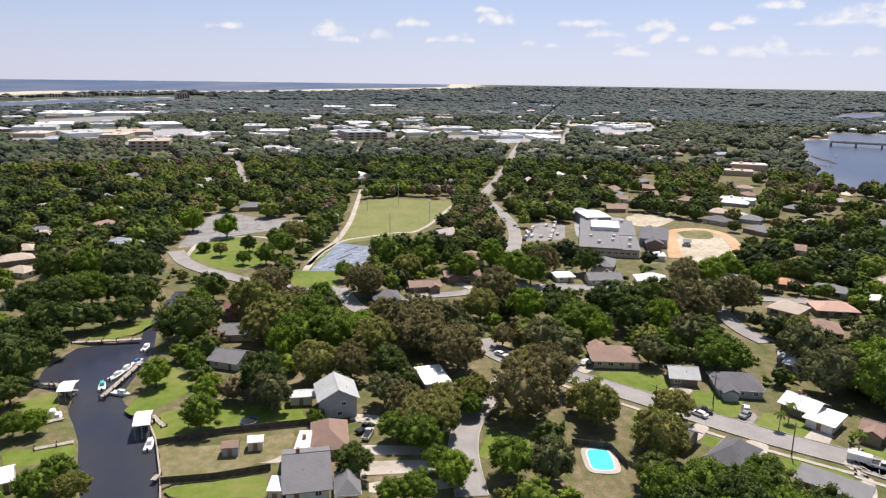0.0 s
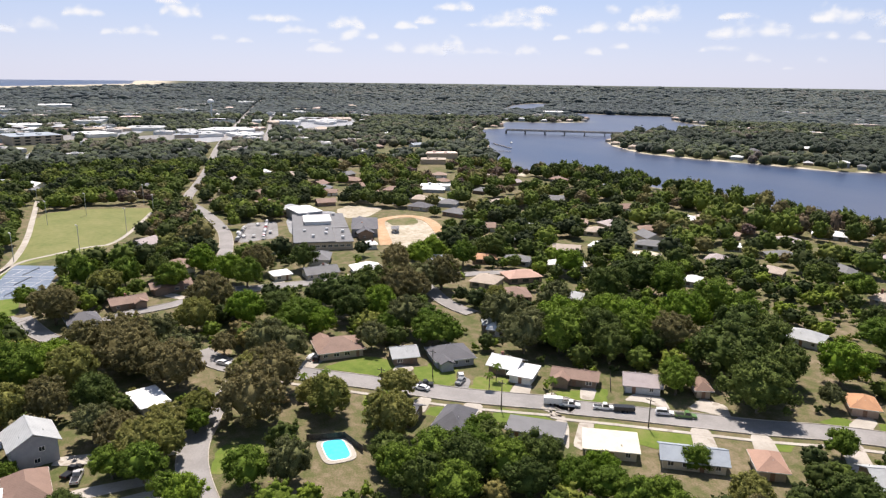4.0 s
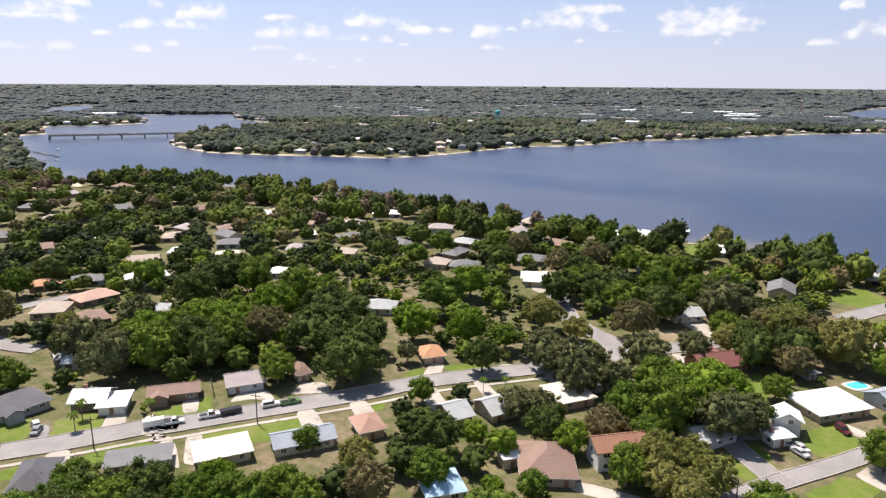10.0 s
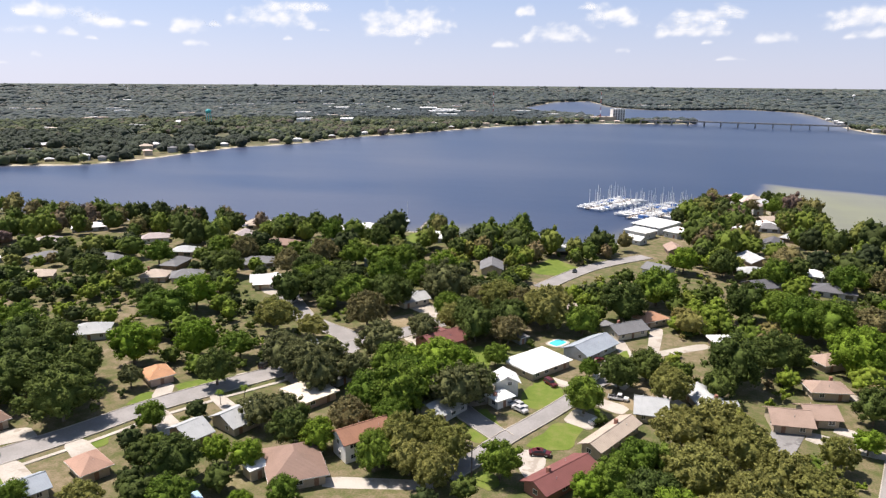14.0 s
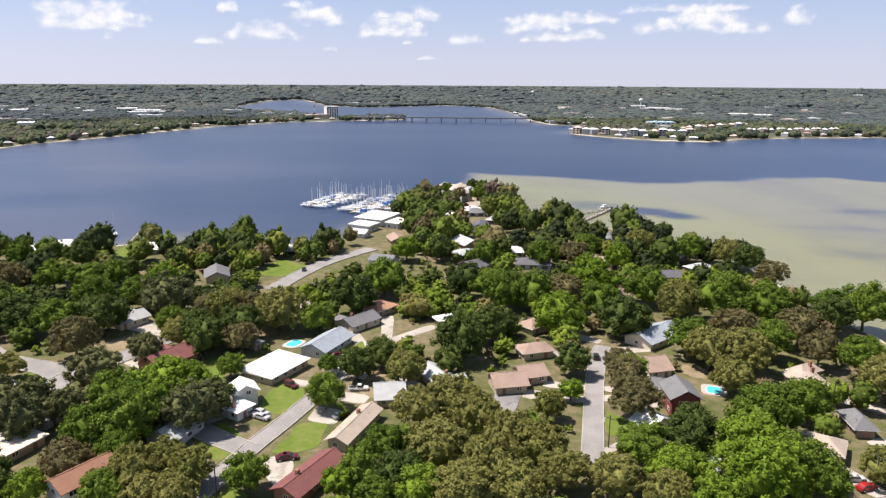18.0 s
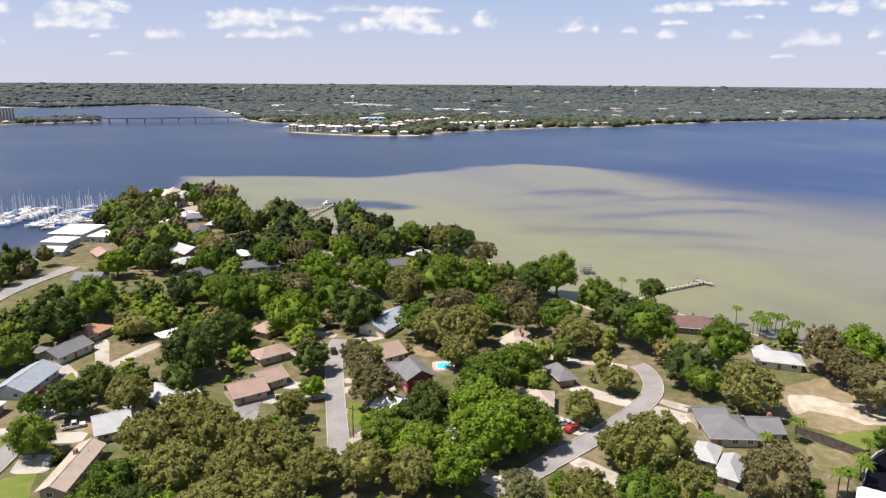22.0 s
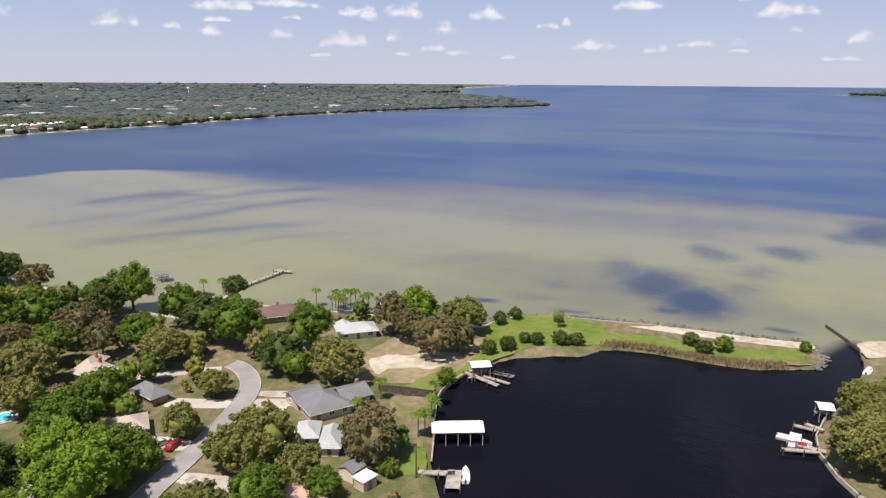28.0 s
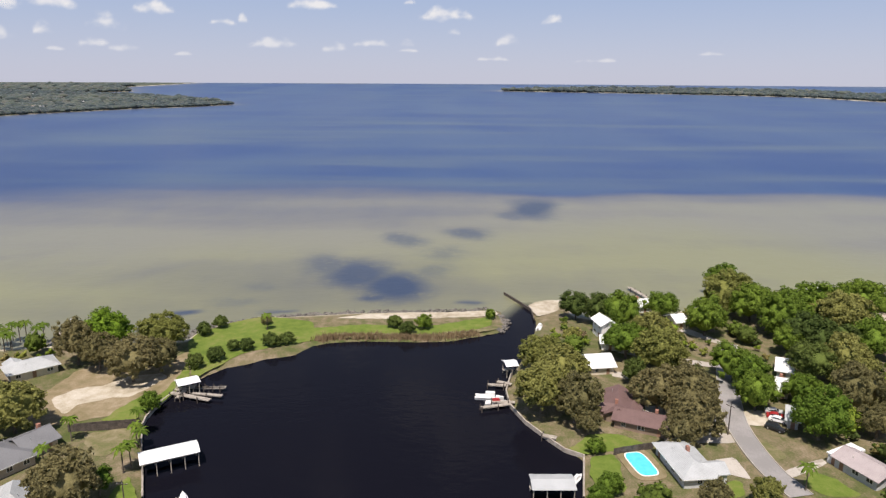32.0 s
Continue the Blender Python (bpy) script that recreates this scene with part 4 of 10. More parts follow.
M_GLASS = glass("window_glass")
M_TRIM = two_tone("white_trim", (0.66, 0.65, 0.62), (0.78, 0.77, 0.75), 1.0, 0.6)
M_DOOR = two_tone("door_paint", (0.22, 0.13, 0.09), (0.30, 0.18, 0.12), 2.0, 0.6)
M_WOOD = two_tone("weathered_timber", (0.26, 0.23, 0.20), (0.42, 0.38, 0.33), 0.8, 0.85, 8, 0.2, 0.02)
M_DARKWOOD = two_tone("dark_timber", (0.06, 0.05, 0.045), (0.12, 0.10, 0.085), 0.8, 0.85, 8, 0.2, 0.02)
M_REED = two_tone("dry_reeds", (0.16, 0.11, 0.06), (0.28, 0.21, 0.12), 0.6, 0.9)
M_METAL = painted("galvanised_metal", (0.55, 0.56, 0.57), 0.4, 0.6)
M_WHITE = painted("white_gelcoat", (0.80, 0.80, 0.79), 0.3)
M_TYRE = two_tone("tyre_rubber", (0.015, 0.015, 0.015), (0.03, 0.03, 0.03), 5, 0.8)
M_POOL = Nodes("pool_water", 0.08, 0, 0.5)
M_POOL.color(M_POOL.mix(M_POOL.noise(0.8, 3), (0.05, 0.50, 0.62), (0.14, 0.66, 0.76)))
M_POOL.bump(M_POOL.noise(2.0, 2), 0.2, 0.05)
M_POOL = M_POOL.mat
PAINT = {k: painted("paint_" + k, c, 0.3) for k, c in dict(white=(0.78, 0.78, 0.78), black=(0.02, 0.02, 0.022), grey=(0.25, 0.26, 0.27), silver=(0.5, 0.5, 0.51), red=(0.35, 0.02, 0.02), maroon=(0.10, 0.015, 0.02), green=(0.10, 0.20, 0.06), teal=(0.05, 0.40, 0.42), blue=(0.06, 0.16, 0.42), orange=(0.55, 0.22, 0.05)).items()}


# ---- making things ----
def empty(name, m, label="", category="", group=""):
    ob = new(name)
    ob.empty_display_size = 0.5
    ob.matrix_basis = m
    return tagged(ob, label, category, group)


def part(name, data, material, parent, label="", m=None):
    """One mesh object under a thing or a part; data is a bmesh or a finished mesh."""
    if isinstance(data, bmesh.types.BMesh):
        me = bpy.data.meshes.new(name)
        data.normal_update()
        data.to_mesh(me)
        data.free()
    else:
        me = data
    if material and not me.materials:
        me.materials.append(material)
    ob = new(name, me)
    ob.parent = parent
    if m is not None:
        ob.matrix_basis = m
    return tagged(ob, label)


def add_box(bm, x0, x1, y0, y1, z0, z1, taper=0.0):
    v = [bm.verts.new(p) for p in ((x0, y0, z0), (x1, y0, z0), (x1, y1, z0), (x0, y1, z0), (x0 + taper, y0 + taper, z1), (x1 - taper, y0 + taper, z1), (x1 - taper, y1 - taper, z1), (x0 + taper, y1 - taper, z1))]
    for f in ((3, 2, 1, 0), (4, 5, 6, 7), (0, 1, 5, 4), (1, 2, 6, 5), (2, 3, 7, 6), (3, 0, 4, 7)):
        bm.faces.new([v[k] for k in f])
    return v


def box(*args, bevel=0.0, taper=0.0):
    bm = bmesh.new()
    add_box(bm, *args, taper=taper)
    if bevel:
        bmesh.ops.bevel(bm, geom=bm.edges[:], offset=bevel, segments=1, affect="EDGES")
    return bm


def tube(bm, a, b, r0, r1=None, sides=8):
    a, b, r1 = Vector(a), Vector(b), r0 if r1 is None else r1
    q = (b - a).to_track_quat("Z", "Y")
    rings = [[bm.verts.new(p + q @ Vector((math.cos(k * math.tau / sides) * r, math.sin(k * math.tau / sides) * r, 0))) for k in range(sides)] for p, r in ((a, r0), (b, r1))]
    for k in range(sides):
        bm.faces.new((rings[0][k], rings[0][(k + 1) % sides], rings[1][(k + 1) % sides], rings[1][k]))
    bm.faces.new(rings[1])
    bm.faces.new(rings[0][::-1])
    return bm


def rod(a, b, r0, r1=None, sides=8):
    return tube(bmesh.new(), a, b, r0, r1, sides)


def poly_solid(bm, bottom, top):
    """A closed solid between two rings of the same length."""
    b, t = [bm.verts.new(p) for p in bottom], [bm.verts.new(p) for p in top]
    n = len(b)
    for k in range(n):
        bm.faces.new((b[k], b[(k + 1) % n], t[(k + 1) % n], t[k]))
    bm.faces.new(t)
    bm.faces.new(b[::-1])
    return bm


SHARED = {}


def shared(key, make, material):
    if key not in SHARED:
        bm = make()
        me = bpy.data.meshes.new(key)
        bm.normal_update()
        bm.to_mesh(me)
        bm.free()
        me.materials.append(material)
        SHARED[key] = me
    return SHARED[key]


def window_frame():
    bm = bmesh.new()
    for a in ((-0.7, 0.7, -0.05, 0.04, -0.6, -0.5), (-0.7, 0.7, -0.05, 0.04, 0.5, 0.6), (-0.7, -0.6, -0.05, 0.04, -0.5, 0.5), (0.6, 0.7, -0.05, 0.04, -0.5, 0.5), (-0.04, 0.04, -0.03, 0.03, -0.5, 0.5)):
        add_box(bm, *a)
    return bm


def add_window(parent, x, y, z, turn, sx=1.0, sz=1.0):
    w = part("window", shared("window_frame", window_frame, M_TRIM), None, parent, "", pose(x, y, z, 0, 0, turn) @ Matrix.Diagonal((sx, 1, sz, 1)))
    part("pane", shared("window_pane", lambda: box(-0.6, 0.6, -0.02, 0.02, -0.5, 0.5), M_GLASS), None, w, "dark reflecting glass")
    return w


def house(x, y, turn, length, depth, eave, kind, roof, wall, z=0.0, plain=False):
    """A house with its long side along its own x; gable, hip, flat, or gend (gable end to the front)."""
    rng = random.Random(round(x * 7 + y * 13))
    depth *= 0.9 if not plain else 1.0
    storeys = "two-storey" if eave > 4 else "single-storey"
    shape = dict(gable="gabled", hip="hipped", flat="low flat", gend="gabled")[kind]
    small = length * depth < 30
    name = "shed" if small else "house"
    h = empty(name, pose(x, y, z, 0, 0, turn), f"{storeys} {wall_word(wall)} {name} with a {WORDS[roof]} {shape} roof among trees", name, "sheds in the yards" if small else "houses of the neighbourhood")
    if kind == "gend":
        h.matrix_basis = pose(x, y, z, 0, 0, turn + 90)
        length, depth = depth, length
        kind = "gable"
    L, D = length / 2, depth / 2
    o = 0.8 if not small else 0.25
    up = {"gable": 0.21, "hip": 0.22, "flat": 0.035}[kind] * depth
    if eave > 4:
        up *= 1.25
    e = eave
    # walls, closed at the gables
    bm = bmesh.new()
    W, V = L - o, D - o
    if kind == "gable":
        rise = up * (V / D) - 0.12
        ring = [(-V, -0.3), (V, -0.3), (V, e), (0, e + rise), (-V, e)]
        poly_solid(bm, [(-W, a, b) for a, b in ring], [(W, a, b) for a, b in ring])
    else:
        add_box(bm, -W, W, -V, V, -0.3, e)
    bmesh.ops.recalc_face_normals(bm, faces=bm.faces)
    part("wall", bm, M_WALL[wall], h)
    # roof with its thickness
    bm = bmesh.new()
    t = 0.2
    if kind == "gable":
        for s in (1, -1):
            a, b = (s * D, e - 0.1), (0, e + up)
            poly_solid(bm, [(-L, a[0], a[1]), (L, a[0], a[1]), (L, b[0], b[1]), (-L, b[0], b[1])][::s], [(-L, a[0], a[1] + t), (L, a[0], a[1] + t), (L, b[0], b[1] + t), (-L, b[0], b[1] + t)][::s])
    elif kind == "hip":
        r = max(L - D, L * 0.12) if L > D else 0.0
        q = max(D - L, D * 0.12) if D > L else 0.0
        low = [(-L, -D, e), (L, -D, e), (L, D, e), (-L, D, e)]
        rim = [bm.verts.new((a, b, c + t)) for a, b, c in low]
        base = [bm.verts.new(p) for p in low]
        k0, k1 = bm.verts.new((-r, -q, e + up + t)), bm.verts.new((r, q, e + up + t))
        for i in range(4):
            bm.faces.new((base[i], base[(i + 1) % 4], rim[(i + 1) % 4], rim[i]))
        bm.faces.new(base[::-1])
        if L > D:
            for f in ((rim[0], rim[1], k1, k0), (rim[1], rim[2], k1), (rim[2], rim[3], k0, k1), (rim[3], rim[0], k0)):
                bm.faces.new(f)
        else:
            for f in ((rim[0], rim[1], k0), (rim[1], rim[2], k1, k0), (rim[2], rim[3], k1), (rim[3], rim[0], k0, k1)):
                bm.faces.new(f)
    else:
        poly_solid(bm, [(-L, -D, e), (L, -D, e), (L, D, e), (-L, D, e)], [(-L, -D, e + t), (L, -D, e + t), (L, D, e + t + up), (-L, D, e + t + up)])
    bmesh.ops.recalc_face_normals(bm, faces=bm.faces)
    rf = part("roof", bm, M_ROOF[roof], h)
    if kind == "gable" and not small and not plain:
        part("ridge_cap", box(-L, L, -0.14, 0.14, e + up + t - 0.02, e + up + t + 0.05), M_ROOF[roof], rf)
    # fascia board along the eaves
    if kind != "gable" and not plain:
        bm = bmesh.new()
        for a in ((-L - 0.02, L + 0.02, -D - 0.03, -D, e - 0.02, e + t - 0.02), (-L - 0.02, L + 0.02, D, D + 0.03, e - 0.02, e + t - 0.02), (-L - 0.03, -L, -D, D, e - 0.02, e + t - 0.02), (L, L + 0.03, -D, D, e - 0.02, e + t - 0.02)):
            add_box(bm, *a)
        part("fascia", bm, M_TRIM, h)
    # openings
    floors = (1.45,) if eave < 4 else (1.4, 4.0)
    n = max(1, int((2 * W) / (3.4 if not plain else 6)))
    door_at = rng.randrange(n)
    for zf in floors:
        for side, turn_w in ((-V - 0.01, 0),) if plain else ((-V - 0.01, 0), (V + 0.01, 180)):
            for k in range(n):
                px = -W + (k + 0.5) * 2 * W / n
                if zf < 2 and k == door_at:
                    part("door", shared("door_leaf", lambda: box(-0.5, 0.5, -0.04, 0.04, 0, 2.05, bevel=0.015), M_DOOR), None, h, "", pose(px, side, 0, 0, 0, turn_w))
                else:
                    add_window(h, px, side, zf, turn_w, rng.choice((0.8, 1.0, 1.25)) * (0.6 if small else 1))
        for side, turn_w in ((-W - 0.01, -90), (W + 0.01, 90)):
            if not small and not plain:
                add_window(h, side, rng.uniform(-0.4, 0.4) * V, zf, turn_w, 0.9)
    # a cross wing with its own gable
    if not plain and kind in ("gable", "hip") and eave < 4 and length > 13 and math.hypot(x, y) < 300 and rng.random() < 0.75:
        wx, wl, wr = rng.choice((-1, 1)) * L * 0.52, rng.uniform(1.6, 2.6), min(L * 0.36, 3.6)
        ws = rng.choice((-1, 1))
        wu = up * wr / D
        y0, y1 = 0.0, ws * (D + wl)
        bm = bmesh.new()
        ring = [(wx - wr + 0.5, -0.3), (wx + wr - 0.5, -0.3), (wx + wr - 0.5, e), (wx, e + wu * 0.8), (wx - wr + 0.5, e)]
        poly_solid(bm, [(a, y0, b) for a, b in ring], [(a, y1 - ws * 0.5, b) for a, b in ring])
        bmesh.ops.recalc_face_normals(bm, faces=bm.faces)
        wing = part("wing", bm, M_WALL[wall], h)
        bm = bmesh.new()
        for q in (1, -1):
            a, b = (wx + q * wr, e + 0.06), (wx, e + wu + 0.16)
            poly_solid(bm, [(a[0], y0, a[1]), (a[0], y1, a[1]), (b[0], y1, b[1]), (b[0], y0, b[1])], [(a[0], y0, a[1] + t), (a[0], y1, a[1] + t), (b[0], y1, b[1] + t), (b[0], y0, b[1] + t)])
        bmesh.ops.recalc_face_normals(bm, faces=bm.faces)
        part("wing_roof", bm, M_ROOF[roof], wing)
    # vents and a chimney break the roof line
    if not small and not plain:
        for k in range(rng.choice((1, 2, 2))):
            a, b = rng.uniform(-0.6, 0.6) * L, rng.choice((-0.45, 0.45)) * D
            top = e + up * (1 - abs(b) / D) + t if kind != "flat" else e + t + up * 0.6
            part("vent_pipe", rod((a, b, top - 0.4), (a, b, top + 0.45), 0.07, sides=6), M_METAL, rf)
        if rng.random() < 0.3:
            a = rng.uniform(-0.5, 0.5) * L
            part("chimney", box(a - 0.4, a + 0.4, 0.2, 1.0, e, e + up + 1.1, bevel=0.03), M_WALL["brick"], h, "brick chimney")
    c, s = abs(length) / 2 + 1.5, abs(depth) / 2 + 1.5
    m = h.matrix_basis
    out = np.array([(m @ Vector((a, b, 0)))[:2] for a, b in ((-c, -s), (c, -s), (c, s), (-c, s))])
    BLOCKED.append(("tight" if plain else "poly", out))
    if plain:
        # the open yard in front of it
        BLOCKED.append(("tight", out * (1 - 7 / max(math.hypot(x, y), 60))))
    return h


def wall_word(w):
    return {"brick": "red-brick", "brick2": "deep red clapboard", "tan": "tan-walled", "brown": "brown-walled", "pink": "pink-walled", "cream": "cream-walled"}.get(w, WORDS[w] + "-walled")


def building(x, y, width, depth, height, col, z=0.0):
    """A distant flat or low-pitched building, its front towards the neighbourhood."""
    dist = math.hypot(x, y)
    turn = -math.degrees(math.atan2(x, y)) + (x * 7.3 + y * 3.1) % 50 - 25
    height = min(height, 2.9) if width <= 22 and dist < 800 and height < 4.5 else height
    b = empty("building", pose(x, y, z, 0, 0, turn), f"distant {WORDS[col]} {'flat-roofed commercial' if width > 22 else 'low'} building among treetops", "building", "buildings beyond the trees")
    W = width / 2
    part("wall", box(-W, W, 0, depth, -1, height - 0.4), M_WALL["white" if width > 22 and col in ("white", "lgrey", "lblue") else "tan" if width > 22 or col in ("tan", "tanb", "pinkw") else "grey" if col in ("grey", "bgrey", "dgrey", "white") else "brown"], b)
    if width > 22:
        bm = box(-W - 0.3, W + 0.3, -0.3, depth + 0.3, height - 0.4, height)
        add_box(bm, -W * 0.5, -W * 0.3, depth * 0.4, depth * 0.6, height, height + 1.4)
        add_box(bm, W * 0.2, W * 0.34, depth * 0.3, depth * 0.5, height, height + 1.2)
    else:
        bm = bmesh.new()
        up = min(0.2 * depth, 2.4)
        a, e = W + 0.5, height - 0.4
        low = [(-a, -0.5, e), (a, -0.5, e), (a, depth + 0.5, e), (-a, depth + 0.5, e)]
        r = max(W - depth / 2, W * 0.2)
        poly_solid(bm, low, [(-r, depth * 0.46, e + up), (r, depth * 0.46, e + up), (r, depth * 0.54, e + up), (-r, depth * 0.54, e + up)])
    part("roof", bm, M_ROOF[col], b)
    floors = max(1, int(height / 3.4))
    n = max(2, min(5, int(width / 5)))
    if dist < 450 or height > 9:
        sx = (2 * W / n) * 0.45
        for f in range(floors):
            for k in range(n):
                part("window", shared("far_pane", lambda: box(-0.6, 0.6, -0.05, 0.1, -0.6, 0.6), M_GLASS), None, b, "", Matrix.Translation((-W + (k + 0.5) * 2 * W / n, -0.03, (f + 0.5) * height / floors - 0.2)) @ Matrix.Diagonal((sx, 1, 1.0 + 0.0006 * dist, 1)))
    k = 1.06
    m = b.matrix_basis
    front = -0.22 * 10 * dist / 85 if width > 22 or dist > 800 else -3.0
    BLOCKED.append(("tight" if width <= 22 and dist < 800 else "poly", np.array([(m @ Vector((a, c, 0)))[:2] for a, c in ((-W * k, front), (W * k, front), (W * k, depth * k), (-W * k, depth * k))])))
    return b


# ---- vehicles and boats ----
def profile_solid(profile, half, tuck=0.0):
    """A body from a side profile (x, z), with its top edges drawn in."""
    bm = bmesh.new()
    zs = [p[1] for p in profile]
    z0, z1 = min(zs), max(zs)
    side = lambda s: [(px, s * (half - tuck * (pz - z0) / max(z1 - z0, 1e-6)), pz) for px, pz in profile]
    poly_solid(bm, side(1), side(-1))
    bmesh.ops.recalc_face_normals(bm, faces=bm.faces)
    return bm


def vehicle(kind, col, x, y, turn, z=0.16):
    long = {"car": 4.6, "suv": 4.8, "pickup": 5.6, "van": 5.4, "truck": 6.5}[kind]
    v = empty({"car": "car", "suv": "car", "pickup": "pickup_truck", "van": "van", "truck": "box_truck"}[kind], pose(x, y, z, 0, 0, turn), f"{col} parked {'SUV' if kind == 'suv' else kind.replace('pickup', 'pickup truck')} on the pavement", "vehicle", "parked vehicles")
    h = long / 2
    body = [(-h, 0.35), (h, 0.35), (h, 0.75), (h * 0.96, 0.88), (-h * 0.98, 0.95), (-h, 0.75)]
    cab = {"car": [(-h * 0.75, 0.94), (h * 0.45, 0.9), (h * 0.12, 1.42), (-h * 0.45, 1.42)], "suv": [(-h * 0.94, 0.94), (h * 0.42, 0.9), (h * 0.15, 1.7), (-h * 0.86, 1.72)], "pickup": [(-h * 0.12, 0.94), (h * 0.5, 0.9), (h * 0.3, 1.75), (-h * 0.06, 1.78)], "van": [(-h * 0.97, 0.94), (h * 0.75, 0.9), (h * 0.45, 1.95), (-h * 0.96, 2.0)], "truck": [(h * 0.35, 0.94), (h * 0.9, 0.9), (h * 0.75, 2.1), (h * 0.38, 2.1)]}[kind]
    part("body", profile_solid(body, 0.92, 0.06), PAINT[col], v)
    c = part("cabin", profile_solid(cab, 0.84, 0.14), PAINT[col], v)
    glassy = [(px * 0.97 + 0.01, pz if pz < 1.2 else pz - 0.12) for px, pz in cab]
    part("window", profile_solid([(px, max(pz, 1.02)) for px, pz in glassy], 0.86, 0.12), M_GLASS, c, "dark side glass")
    part("windscreen", profile_solid([(cab[1][0] + 0.03, 0.98), (cab[1][0] + 0.05, 1.0), (cab[2][0] + 0.06, cab[2][1] - 0.1), (cab[2][0] + 0.03, cab[2][1] - 0.1)], 0.7, 0.05), M_GLASS, c, "dark windscreen")
    if kind == "truck":
        part("cargo_box", box(-h, h * 0.3, -1.05, 1.05, 0.8, 2.9, bevel=0.04), PAINT["white"], v, "white cargo box")
    if kind == "pickup":
        part("bed", box(-h * 0.93, -h * 0.16, -0.72, 0.72, 0.9, 0.97), PAINT["black"], v, "black open bed")
    for sx in (-0.62, 0.62):
        for sy in (-0.86, 0.86):
            w = part("wheel", shared("tyre", lambda: rod((0, -0.11, 0), (0, 0.11, 0), 0.34, sides=14), M_TYRE), None, v, "", pose(h * sx, sy, 0.34))
            part("rim", shared("rim", lambda: rod((0, -0.13, 0), (0, 0.13, 0), 0.19, sides=10), M_METAL), None, w)
    for sy in (-0.6, 0.6):
        part("headlight", box(h - 0.03, h + 0.02, sy - 0.18, sy + 0.18, 0.62, 0.76), M_METAL, v)
        part("tail_light", box(-h - 0.02, -h + 0.03, sy - 0.15, sy + 0.15, 0.66, 0.82), PAINT["red"], v)
    return v


def trailer(x, y, turn, col, length, z=0.16):
    t = empty("trailer", pose(x, y, z, 0, 0, turn), f"{col} {'cargo' if col != 'black' else 'flatbed'} trailer parked on the street", "trailer", "parked vehicles")
    h = length / 2
    part("body", box(-h, h, -1.0, 1.0, 0.5, 2.2 if col != "black" else 1.5, bevel=0.05), PAINT[col], t)
    part("drawbar", box(h, h + 1.2, -0.06, 0.06, 0.45, 0.55), M_METAL, t)
    for sx in (-0.25, 0.2):
        for sy in (-1.0, 1.0):
            part("wheel", shared("tyre", lambda: rod((0, -0.11, 0), (0, 0.11, 0), 0.34, sides=14), M_TYRE), None, t, "", pose(h * sx, sy, 0.34))
    return t


def hull_mesh(length, beam, height):
    bm = bmesh.new()
    rings = []
    for k in range(8):
        s = k / 7
        px = -length / 2 + s * length
        w = beam / 2 * (1 - max(0, (s - 0.45) / 0.55) ** 2.2)
        sheer = height * (1 + 0.25 * s * s)
        w = max(w, 0.03)
        rings.append([bm.verts.new(p) for p in ((px, -w, sheer), (px, -w * 0.8, 0.1), (px, 0, -0.15), (px, w * 0.8, 0.1), (px, w, sheer))])
    for a, b in zip(rings, rings[1:]):
        for k in range(4):
            bm.faces.new((a[k], b[k], b[k + 1], a[k + 1]))
        bm.faces.new((a[4], b[4], b[0], a[0]))
    bm.faces.new(rings[0])
    bm.faces.new(rings[-1][::-1])
    bmesh.ops.recalc_face_normals(bm, faces=bm.faces)
    return bm


def boat(x, y, turn, length=6.5, col="white", mast=0.0, z=-0.9, cover=None):
    b = empty("sailing_boat" if mast else "motor_boat", pose(x, y, z, 0, 0, turn), f"{col}-hulled {'sailing boat with a bare mast' if mast else 'motor boat'} moored at a dock", "boat", "moored boats")
    bm_key = f"hull_{round(length)}"
    part("hull", shared(bm_key + col, lambda: hull_mesh(round(length), round(length) * 0.32, 0.09 * length + 0.2), PAINT[col] if col in PAINT else M_WHITE), None, b)
    L = round(length)
    hh = 0.09 * length + 0.2
    part("deck", box(-L * 0.46, L * 0.2, -L * 0.12, L * 0.12, hh - 0.02, hh + 0.05), M_TRIM, b)
    part("cabin", box(-L * 0.15, L * 0.2, -L * 0.1, L * 0.1, hh, hh + (0.16 * L if not mast else 0.06 * L), taper=0.12), PAINT[cover] if cover else M_WHITE, b)
    part("windscreen", box(L * 0.17, L * 0.22, -L * 0.09, L * 0.09, hh + 0.05, hh + 0.35), M_GLASS, b)
    if mast:
        m = part("mast", rod((L * 0.05, 0, hh), (L * 0.05, 0, hh + mast), 0.22, 0.14, 6), M_WHITE, b)
        part("boom", rod((L * 0.05, 0, hh + 1.3), (-L * 0.38, 0, hh + 1.4), 0.12, 0.1, 6), PAINT["blue"] if cover else M_TRIM, m)
    else:
        part("outboard_motor", box(-L * 0.52, -L * 0.46, -0.2, 0.2, 0.1, hh + 0.4, bevel=0.04), PAINT["black"], b)
    return b


